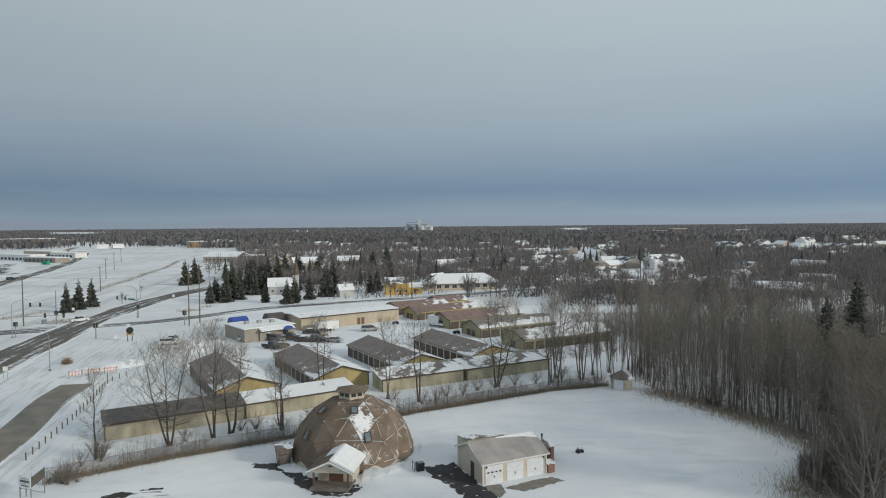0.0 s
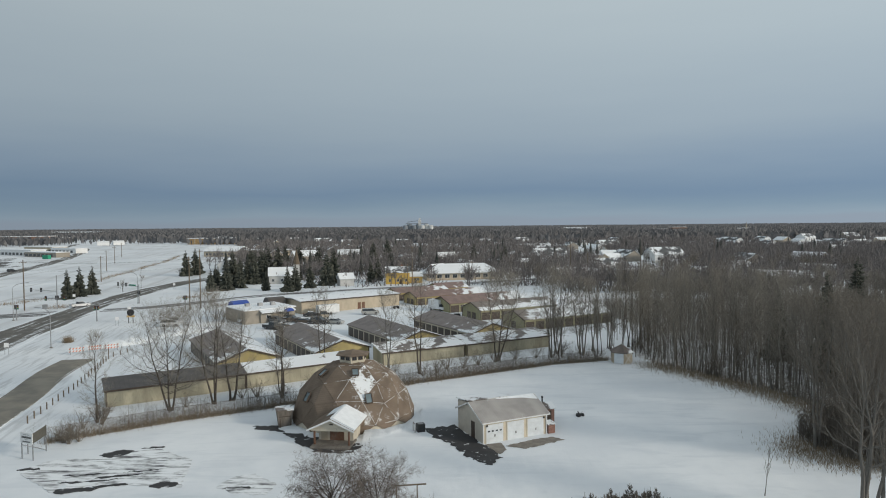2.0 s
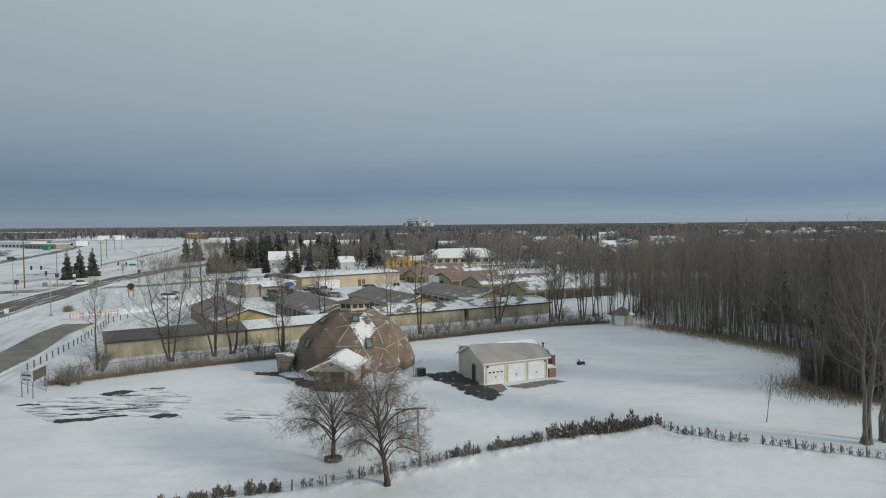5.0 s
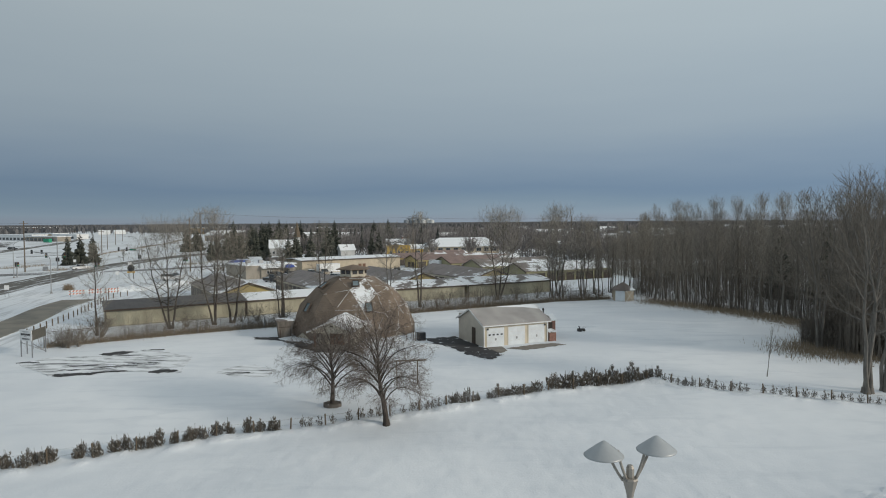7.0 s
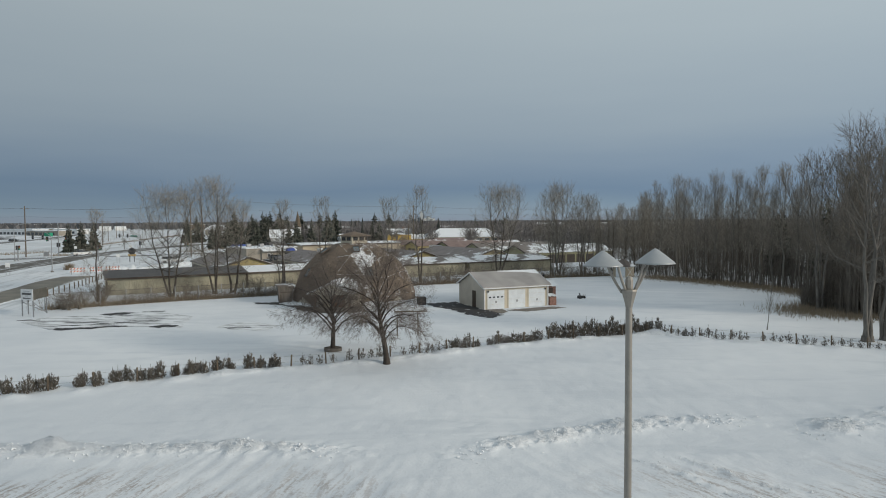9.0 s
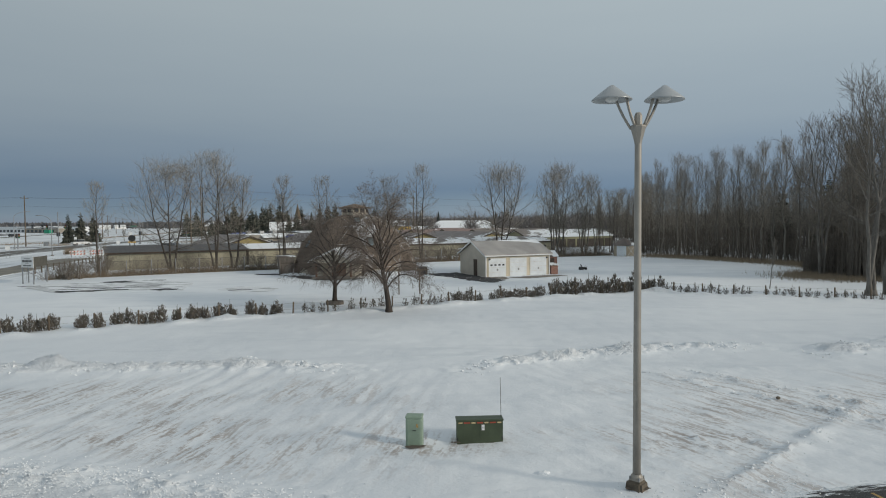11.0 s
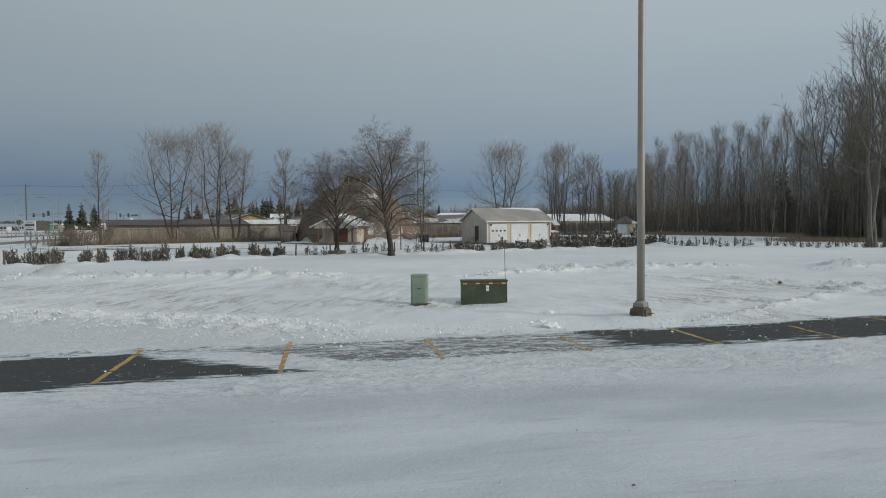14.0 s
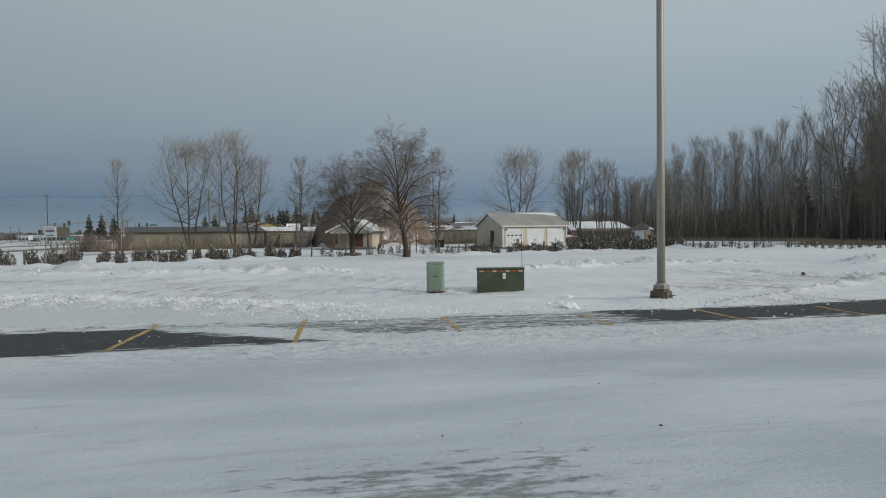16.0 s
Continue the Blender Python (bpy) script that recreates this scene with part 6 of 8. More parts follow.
elev = thing("grain_elevator", -85, 2190, 0, 0, "pale concrete grain elevator with a tall headhouse on the horizon", "grain elevator")
elev.matrix_world = pose(-85, 2190, 0) @ Matrix.Diagonal((0.9, 1, 0.9, 1))
for i in range(7):
    part("silo", Shape().lathe([(9.5, 0), (9.5, 23 + 4 * (i % 2)), (2, 25 + 4 * (i % 2))], 16, -48 + i * 16, 8 * (i % 2)), M["silo" if i > 3 else "silo_grey"], elev, "pale concrete silo" if i > 3 else "grey metal silo")
part("headhouse", Shape().box(6, 6, 0, 11, 14, 44).box(6, 6, 44, 6, 9, 8), M["silo"], elev)
part("gantry", Shape().box(-5, 4, 29, 84, 3, 2.5).tube((-38, 4, 24), (-38, 4, 38), 1.6, 1.2, 6).tube((-38, 4, 37), (5, 4, 42), 0.9, 0.9, 5), M["silo_grey"], elev)
spire = house(690, 1480, 4, 34, 14, 6, 11, "tan", "roof_grey", "distant white church with a thin spire", windows=False)
part("steeple", Shape().box(6, 0, 8, 3, 3, 8).lathe([(1.6, 16), (0, 27)], 6, 6, 0), M["grey_siding"], spire)
hall2 = thing("apartment_block", 560, 1535, 0, 0, "distant orange-brick apartment block", "apartment block")
part("wall", Shape().box(0, 0, 0, 34, 20, 13).box(-36, 10, 0, 34, 20, 9), M["brick_far"], hall2)
part("roof", Shape().box(0, 0, 13, 35, 21, 0.8).box(-36, 10, 9, 35, 21, 0.8), M["snow"], hall2)

# ---- trees ----
def limb(out, rng, p, d, ln, r, lev, P):
    """Grow one limb and its side limbs into out[level] as (p, q, r0, r1)."""
    n = P["n"][lev]
    pts, rad = [p], [r]
    for i in range(n):
        d = (d + Vector((rng.gauss(0, 1), rng.gauss(0, 1), rng.gauss(0, 1))) * P["wob"][lev] + Vector((0, 0, P["up"][lev]))).normalized()
        q = pts[-1] + d * (ln / n)
        k = (i + 1) / n
        rr = max(P["least"], r * (1 - k * (1 - P["tip"][lev])))
        out[lev].append((pts[-1], q, rad[-1], rr))
        pts.append(q), rad.append(rr)
    if lev + 1 >= len(P["n"]):
        return
    kids, f0 = P["kids"][lev], P["from"][lev]
    for j in range(kids):
        f = f0 + (1 - f0) * (j + rng.random()) / kids
        i = min(int(f * n), n - 1)
        q = pts[i].lerp(pts[i + 1], f * n - i)
        ax = (pts[i + 1] - pts[i]).normalized()
        side = Matrix.Rotation(j * 2.4 + rng.uniform(-0.5, 0.5), 3, ax) @ ax.orthogonal().normalized()
        a = radians(rng.uniform(*P["ang"][lev]))
        nd = ax * math.cos(a) + side * math.sin(a)
        nl = ln * P["ratio"][lev] * rng.uniform(0.7, 1.15) * (1 - P["shape"][lev] * (f - f0) / max(1e-6, 1 - f0))
        limb(out, rng, q, nd, nl, max(P["least"], min(rad[i] * 0.8, r * P["thin"][lev])), lev + 1, P)


def sticks(segs, sides, last=True):
    """Limbs as unbroken tapering tubes; three-sided ones are slivers, one-sided ones the finest twigs."""
    s = Shape()
    v, f = s.v, s.f
    end, ring0, e = None, 0, None
    for p, q, a, b in segs:
        d = (q - p).normalized()
        joined = end is p and sides > 3
        e = (e - d * e.dot(d)).normalized() if joined else d.orthogonal().normalized()
        g = d.cross(e)
        ring = [] if sides == 1 else [e * math.cos(2 * math.pi * i / sides) + g * math.sin(2 * math.pi * i / sides) for i in range(sides)]
        k = len(v)
        if sides == 1:
            turn = (k * 0.7) % 3.1416
            c = (e * math.cos(turn) + g * math.sin(turn)) * a * 1.35
            v.extend((tuple(p + c), tuple(p - c), tuple(q)))
            f.append((k, k + 1, k + 2))
            continue
        if sides == 3:
            v.extend(tuple(p + c * a) for c in ring)
            v.append(tuple(q + d * b))
            f.extend(((k, k + 1, k + 3), (k + 1, k + 2, k + 3), (k + 2, k, k + 3)))
            continue
        if not joined:
            v.extend(tuple(p + c * a) for c in ring)
            ring0 = k
            k += sides
        v.extend(tuple(q + c * b) for c in ring)
        f.extend((ring0 + i, ring0 + (i + 1) % sides, k + (i + 1) % sides, k + i) for i in range(sides))
        ring0, end = k, q
    return s


KINDS = {
    "poplar": dict(n=(8, 4, 1, 1), kids=(36, 12, 5), ang=((10, 30), (12, 32), (12, 34)), ratio=(0.27, 0.40, 0.60), shape=(0.42, 0.4, 0.3), thin=(0.19, 0.5, 0.8), wob=(0.025, 0.035, 0.06, 0.08), up=(0.05, 0.015, 0.02, 0.02), tip=(0.15, 0.25, 0.4, 0.5), least=0.0088, **{"from": (0.30, 0.15, 0.12)}),
    "fan": dict(n=(7, 5, 2, 1), kids=(18, 13, 7), ang=((13, 36), (14, 34), (14, 36)), ratio=(0.46, 0.34, 0.70), shape=(0.45, 0.4, 0.3), thin=(0.15, 0.45, 0.8), wob=(0.035, 0.04, 0.06, 0.08), up=(0.05, 0.015, 0.02, 0.02), tip=(0.15, 0.25, 0.35, 0.5), least=0.0085, **{"from": (0.24, 0.15, 0.12)}),
    "spreading": dict(n=(5, 7, 4, 2, 1), kids=(11, 16, 9, 7), ang=((24, 84), (25, 52), (25, 60), (25, 65)), ratio=(1.65, 0.36, 0.62, 0.80), shape=(0.05, 0.35, 0.3, 0.3), thin=(0.40, 0.42, 0.5, 0.6), wob=(0.07, 0.08, 0.10, 0.12, 0.15), up=(0.03, 0.065, 0.00, -0.10, -0.22), tip=(0.6, 0.2, 0.25, 0.35, 0.5), least=0.0056, **{"from": (0.5, 0.15, 0.12, 0.1)}),
    "oak": dict(n=(4, 5, 3, 1), kids=(8, 9, 9), ang=((30, 65), (30, 60), (25, 60)), ratio=(1.05, 0.45, 0.5), shape=(0.2, 0.35, 0.3), thin=(0.42, 0.5, 0.55), wob=(0.06, 0.14, 0.16, 0.2), up=(0.03, 0.08, 0.03, 0.0), tip=(0.6, 0.25, 0.3, 0.5), least=0.024, **{"from": (0.45, 0.2, 0.15)}),
    "cotton": dict(n=(9, 6, 2, 1), kids=(22, 13, 7), ang=((12, 36), (14, 34), (14, 36)), ratio=(0.38, 0.42, 0.50), shape=(0.5, 0.4, 0.3), thin=(0.28, 0.45, 0.7), wob=(0.035, 0.04, 0.06, 0.08), up=(0.05, 0.02, 0.02, 0.02), tip=(0.15, 0.25, 0.35, 0.5), least=0.0095, **{"from": (0.20, 0.15, 0.12)}),
    "thin": dict(n=(7, 3, 2), kids=(10, 4), ang=((10, 26), (15, 35)), ratio=(0.36, 0.4), shape=(0.6, 0.4), thin=(0.4, 0.6), wob=(0.04, 0.1, 0.14), up=(0.05, 0.12, 0.05), tip=(0.15, 0.3, 0.4), least=0.012, **{"from": (0.3, 0.2)}),
    "bush": dict(n=(3, 2, 1), kids=(5, 4), ang=((20, 50), (25, 60)), ratio=(0.6, 0.6), shape=(0.2, 0.2), thin=(0.6, 0.6), wob=(0.12, 0.16, 0.2), up=(0.06, 0.04, 0.02), tip=(0.4, 0.4, 0.5), least=0.007, **{"from": (0.25, 0.2)}),
}


def grow(kind, seed, height, r, stems=1, lean=0.0, spread=0.35, trunk=1.0):
    """Limbs of a bare tree, level by level."""
    rng = random.Random(seed)
    P = KINDS[kind]
    out = [[] for _ in P["n"]]
    for s in range(stems):
        a = 2 * math.pi * s / stems + rng.random()
        tilt = lean if stems == 1 else spread * rng.uniform(0.4, 1.0)
        d = Vector((math.cos(a) * tilt, math.sin(a) * tilt, 1)).normalized()
        o = Vector((0, 0, -0.15)) if stems == 1 else Vector((math.cos(a) * r * 1.6, math.sin(a) * r * 1.6, -0.15))
        limb(out, rng, o, d, height * trunk * (1 if s == 0 else rng.uniform(0.75, 1.0)), r, 0, P)
    return out


def grow_round(seed, size, low, r, bends, main=18, shoots=12):
    """Limbs of a round-headed tree: a bent trunk, whose limbs spread evenly to the edge of an egg-shaped crown and droop at the tips."""
    rng = random.Random(seed)
    P = KINDS["spreading"]
    out = [[] for _ in P["n"]]
    wide, high = size
    trunk = [Vector((0, 0, -0.15))]
    for i in range(7):
        k = (i + 1) / 7
        j = min(int(k * (len(bends) - 1)), len(bends) - 2)
        t = k * (len(bends) - 1) - j
        q = Vector((bends[j] + (bends[j + 1] - bends[j]) * t, rng.gauss(0, 0.05), high * 0.55 * k))
        out[0].append((trunk[-1], q, r * (1 - 0.72 * i / 7), r * (1 - 0.72 * k)))
        trunk.append(q)
    for k in range(main):
        f = (k + 0.5) / main
        az = k * 2.39996 + rng.uniform(-0.25, 0.25)
        g = f ** 1.05
        reach = wide / 2 * math.sqrt(max(0.03, 1 - max(0.0, (g - 0.22) / 0.78) ** 2)) * rng.uniform(0.84, 1.0)
        goal = Vector((trunk[4].x + math.cos(az) * reach, math.sin(az) * reach, low + (high - low) * g * rng.uniform(0.94, 1.0)))
        at_t = 7 * (0.30 + 0.68 * f)
        i = min(int(at_t), 6)
        s = trunk[i].lerp(trunk[i + 1], at_t - i)
        ln = (goal - s).length
        pts, rr = [s], min(r * (0.40 - 0.16 * f), 0.017 * ln + 0.012)
        n = 7
        w = Vector((rng.gauss(0, 1), rng.gauss(0, 1), rng.gauss(0, 0.6))) * 0.045 * ln
        arch = 0.26 * (1 - f) + 0.05
        for i in range(n):
            t = (i + 1) / n
            q = s.lerp(goal, t) + Vector((0, 0, arch * ln * math.sin(math.pi * t ** 0.8))) + w * math.sin(2 * math.pi * t)
            r0 = rr * (1 - 0.85 * i / n)
            out[1].append((pts[-1], q, r0, max(P["least"], rr * (1 - 0.85 * t))))
            pts.append(q)
        for j in range(shoots):
            t = 0.25 + 0.75 * (j + rng.random()) / shoots
            i = min(int(t * n), n - 1)
            q = pts[i].lerp(pts[i + 1], t * n - i)
            ax = (pts[i + 1] - pts[i]).normalized()
            side = Matrix.Rotation(j * 2.4 + rng.uniform(-0.4, 0.4), 3, ax) @ ax.orthogonal().normalized()
            a = radians(rng.uniform(26, 56))
            nd = ax * math.cos(a) + side * math.sin(a)
            limb(out, rng, q, nd, wide * 0.19 * rng.uniform(0.7, 1.15) * (1.1 - 0.35 * t), max(P["least"], rr * 0.42 * (1 - 0.7 * t)), 2, P)
    return out


def grow_tall(kind, seed, size, base, r, stems=1, spread=0.2, limbs=16, twigs=11, steep=1.5, long=0.2):
    """Limbs of a tall tree whose limbs rise from the stems to the edge of a rounded, egg-shaped crown."""
    rng = random.Random(seed)
    P = KINDS[kind]
    out = [[] for _ in P["n"]]
    wide, high = size
    mid, half = base + (high - base) * 0.49, (high - base) * 0.52

    def edge(z):
        return wide / 2 * math.sqrt(max(0.06 if z > mid else 0.36, 1 - ((z - mid) / half) ** 2))

    turn = rng.random() * 6.283
    for s in range(stems):
        a = turn + 2 * math.pi * s / stems + rng.uniform(-0.4, 0.4)
        out_x = 0.0 if stems == 1 else spread * wide * rng.uniform(0.7, 1.1)
        tall = high * (rng.uniform(0.94, 1.0) if s == 0 else rng.uniform(0.84, 0.96))
        gap = 0 if stems == 1 else r * 1.3
        foot_p = Vector((math.cos(a) * gap, math.sin(a) * gap, -0.15))
        top = Vector((math.cos(a) * out_x, math.sin(a) * out_x, tall))
        bend = Vector((rng.gauss(0, 1), rng.gauss(0, 1), 0)) * 0.018 * high
        pts, rad = [foot_p], [r]
        for i in range(7):
            k = (i + 1) / 7
            q = foot_p.lerp(top, k) + bend * math.sin(math.pi * k) + Vector((rng.gauss(0, 1), rng.gauss(0, 1), 0)) * 0.006 * high
            out[0].append((pts[-1], q, rad[-1], max(0.012, r * (1 - 0.94 * k ** 0.85))))
            pts.append(q)
            rad.append(out[0][-1][3])
        f0 = base / tall
        for j in range(limbs):
            f = f0 + (0.95 - f0) * ((j + rng.random()) / limbs) ** 0.95
            i = min(int(f * 7), 6)
            p = pts[i].lerp(pts[i + 1], f * 7 - i)
            az = j * 2.39996 + rng.uniform(-0.5, 0.5)
            rise = rng.uniform(0.75, 1.25) * steep * (0.45 + 0.85 * (f - f0) / (0.95 - f0))
            reach = edge(p.z) * 0.8
            z1 = min(high * 0.985, p.z + reach * rise)
            reach = edge(z1) * rng.uniform(0.72, 1.02)
            goal = Vector((pts[i].x * 0.55 + math.cos(az) * reach, pts[i].y * 0.55 + math.sin(az) * reach, z1 * rng.uniform(0.97, 1.02)))
            ln = (goal - p).length
            r0 = max(P["least"], min(rad[i] * 0.5, 0.009 * ln + 0.006))
            sag = Vector((math.cos(az), math.sin(az), -0.3)) * 0.07 * ln
            n = P["n"][1]
            way = [p]
            for k in range(n):
                t = (k + 1) / n
                q = p.lerp(goal, t) + sag * math.sin(math.pi * t) + Vector((rng.gauss(0, 1), rng.gauss(0, 1), rng.gauss(0, 1))) * 0.018 * ln
                out[1].append((way[-1], q, max(P["least"], r0 * (1 - 0.85 * k / n)), max(P["least"], r0 * (1 - 0.85 * t))))
                way.append(q)
            for k in range(twigs):
                t = 0.15 + 0.85 * (k + rng.random()) / twigs
                m = min(int(t * n), n - 1)
                q = way[m].lerp(way[m + 1], t * n - m)
                ax = (way[m + 1] - way[m]).normalized()
                side = Matrix.Rotation(k * 2.4 + rng.uniform(-0.4, 0.4), 3, ax) @ ax.orthogonal().normalized()
                ang = radians(rng.uniform(22, 48))
                d = (ax * math.cos(ang) + side * math.sin(ang) + Vector((0, 0, 0.15))).normalized()
                limb(out, rng, q, d, wide * long * rng.uniform(0.6, 1.15), max(P["least"], r0 * 0.4 * (1 - 0.6 * t)), 2, P)
    return out


def bare_tree(name, kind, seed, height, r, bark, twig, label, category="tree", group="", stems=1, lean=0.0, spread=0.35, trunk=1.0, thick_levels=2, size=None, grown=None):
    """size: (width, height) to which the whole tree is scaled."""
    out = grown or grow(kind, seed, height, r, stems, lean, spread, trunk)
    if size:
        tips = [q for lev in out for _, q, _, _ in lev]
        reach = sorted(math.hypot(q.x, q.y) for q in tips)
        wide = 2 * reach[int(len(reach) * 0.95)]
        kx, kz = size[0] / wide, size[1] / max(q.z for q in tips)
        seen = set()
        for lev in out:
            for seg in lev:
                for q in seg[:2]:
                    if id(q) not in seen:
                        seen.add(id(q))
                        q.x, q.y, q.z = q.x * kx, q.y * kx, q.z * kz
    ob = thing(name, 0, 0, 0, 0, label, category, group)
    t = sticks(out[0], 8)
    for p, q, a, b in out[0][:: KINDS[kind]["n"][0] if not grown else 7]:
        t.path([(p.x, p.y, -0.1), (p.x, p.y, 0.12), (p.x, p.y, 0.5)], [a * 1.7, a * 1.25, a * 0.95], 8)
    lim = [s for lev in out[1:thick_levels] for s in lev]
    if lim:
        low = sticks(lim, 4)
        t.add(low.v, low.f)
    part("trunk", t, M[bark], ob, smooth=True)
    crown = sticks([s for lev in out[thick_levels:-1] for s in lev], 3)
    fine = sticks(out[-1], 1)
    part("crown", crown.add(fine.v, fine.f), M[twig], ob)
    return ob


def placed(made, spots, sink=None):
    """Puts the made trees at spots (x, y, size, turn), the first use of each being the tree itself."""
    used = set()
    for i, (x, y, size, turn) in enumerate(spots):
        src = made[i % len(made)]
        z = 0.0 if sink is None else max(0.0, ground_z(x, y) - sink)
        m = pose(x, y, z, 0, 0, turn) @ Matrix.Scale(size, 4)
        if src.name in used:
            copy_thing(src, m)
        else:
            src.matrix_world = m
            used.add(src.name)


# the two yard trees
ta = bare_tree("tree", "spreading", 11, 0, 0, "bark_backlit", "twig_red", "bare spreading yard tree standing in a round timber planter", grown=grow_round(11, (8.2, 7.7), 1.9, 0.20, (0.0, 0.03, 0.05, 0.0, -0.10), 21, 12))
ta.matrix_world = pose(-8.95, 50.0, 0, 0, 0, 0)
tb = bare_tree("tree", "spreading", 5, 0, 0, "bark_backlit", "twig_red", "large bare yard tree with leaning trunk by the hedge", grown=grow_round(5, (7.2, 9.5), 1.7, 0.22, (0.05, -0.10, -0.36, -0.52, -0.55), 23, 13))
tb.matrix_world = pose(-4.2, 44.85, 0, 0, 0, 0)
planter = thing("planter", -8.95, 50.0, 0, 10, "low eight-sided timber planter ring round a tree", "planter")
for i in range(8):
    a = i * math.pi / 4
    pl = part("plank", Shape().soft_box(0, 0, 0, 0.56, 0.09, 0.24, 0.015), M["grey_boards"], planter)
    pl.matrix_local = pose(0.66 * math.cos(a), 0.66 * math.sin(a), 0.0, 0, 0, math.degrees(a) + 90)
part("soil", Shape().lathe([(0.63, 0.0), (0.61, 0.2), (0.25, 0.24)], 16), M["litter"], planter, "brown soil with patches of snow")
sap = bare_tree("sapling", "thin", 21, 3.9, 0.035, "bark", "twig_grey", "slender bare sapling in open snow", stems=1)
sap.matrix_world = pose(29.9, 58.6, 0, 0, 6, 0) @ Matrix.Scale(1.15, 4)

# trees along the chain-link fence
FENCE_KINDS = [("tall narrow bare tree by the fence, brush at its foot", (4.8, 12.9), 1.2, 0.17, 1, 0.0, 34, "bark_dark"),
               ("bare tree of several leaning stems by the fence", (12.4, 13.6), 2.4, 0.155, 3, 0.30, 17, "bark_dark"),
               ("close group of tall bare dark stems by the fence", (10.0, 16.0), 3.2, 0.17, 3, 0.17, 18, "bark_dark"),
               ("slim bare tree of two stems by the fence", (5.0, 13.2), 3.0, 0.14, 2, 0.16, 17, "bark_dark"),
               ("broad bare tree with low forking limbs by the fence", (9.5, 13.4), 2.8, 0.20, 2, 0.22, 21, "bark_dark"),
               ("slender pale bare tree of two stems behind the yard fence", (6.4, 15.0), 4.0, 0.15, 2, 0.18, 18, "bark"),
               ("wide pale bare tree of three thin stems behind the yard fence", (9.0, 15.4), 4.0, 0.16, 3, 0.22, 15, "bark")]
fence_trees = [bare_tree("tree", "fan", 0, 0, 0, bark, "twig_grey", label, group="fence-line trees", grown=grow_tall("fan", 31 + i, size, base, r, stems, spread, limbs + 2, 11, 1.2, 0.17))
               for i, (label, size, base, r, stems, spread, limbs, bark) in enumerate(FENCE_KINDS)]
FENCE_SPOTS = [(0, -45.4, 82.9, 0.92, 0), (1, -37.9, 87.9, 1.03, 20), (2, -33.0, 91.3, 0.99, 0), (3, -24.2, 95.2, 1.0, 60), (1, 10.0, 118.6, 1.12, 110), (6, 20.6, 121.0, 0.98, 10), (6, 26.8, 123.0, 0.98, 140),
               (3, -4.2, 108.9, 1.2, 100), (4, -31.0, 92.9, 0.95, 200), (5, -9.6, 110.8, 0.94, 40), (3, -24.8, 96.4, 0.8, 130), (5, 26.6, 124.6, 0.9, 80),
               (3, -21.6, 112.4, 1.08, 10), (6, 22.2, 124.7, 1.12, 90), (5, 29.8, 127.2, 0.98, 0), (5, 33.6, 129.0, 0.88, 20), (5, 38.0, 131.0, 0.9, 0)]
for k, made in enumerate(fence_trees):
    placed([made], [(x, y, size, turn) for kind, x, y, size, turn in FENCE_SPOTS if kind == k])
slim = [bare_tree("tree", "poplar", 45 + i, 13.0 + i, 0.08, "bark_pale", "twig_grey", "thin pale bare poplar standing in the open", group="thin poplars") for i in range(2)]
placed(slim, [(36.5, 121, 0.9, 0), (39.5, 127, 1.0, 40), (35.0, 132, 0.9, 80), (42.5, 133, 1.05, 10), (37.8, 139, 1.0, 120), (44.5, 141, 0.95, 200), (40.6, 147, 1.05, 60), (46.5, 148, 1.0, 300), (34.5, 143, 0.85, 20)])

dark_slim = [bare_tree("tree", "poplar", 47 + i, 11.5 + 1.5 * i, 0.10, "bark_dark", "twig_grey", "slim dark bare tree rising behind the wire fence", group="fence-line stems") for i in range(2)]
placed(dark_slim, [(19.8, 119.6, 0.85, 0), (21.7, 119.8, 0.8, 140), (22.5, 121.4, 0.9, 30), (26.2, 121.8, 0.85, 10), (29.6, 122.4, 0.9, 50), (30.8, 124.2, 1.05, 90), (32.0, 121.6, 1.0, 130), (33.2, 124.4, 0.95, 20), (34.3, 121.8, 0.9, 240), (35.2, 126.0, 1.0, 300), (33.4, 130.0, 1.05, 80), (31.0, 128.4, 0.9, 160), (36.8, 124.0, 1.0, 45)])

# the poplar wood
poplars = [bare_tree("tree", "poplar", 50 + i, 0, 0, "bark_pale" if i % 2 else "bark", "twig_grey", "tall straight pale bare poplar at the wood's edge" if i % 2 else "tall dark bare poplar in the wood", group="poplar wood", grown=grow_tall("poplar", 50 + i, (4.6 + 0.5 * (i % 2), 20.2 + 0.8 * (i % 3)), 6.0, 0.140 + 0.014 * (i % 3), 1, 0.0, 38, 11, 2.2, 0.22)) for i in range(6)]
EDGE = [(50.0, 36.5), (62.0, 46.0), (68.0, 41.0), (73.0, 46.0), (80.0, 50.5), (88.0, 51.0), (95.0, 48.0), (105.0, 43.0), (115.0, 37.5), (128.0, 37.0), (140.0, 42.0), (150.0, 49.0), (165.0, 47.0), (185.0, 42.0), (215.0, 38.0)]


def edge_x(y):
    for (a, xa), (b, xb) in zip(EDGE, EDGE[1:]):
        if a <= y <= b:
            return xa + (xb - xa) * (y - a) / (b - a)
    return EDGE[0][1] if y < EDGE[0][0] else EDGE[-1][1]


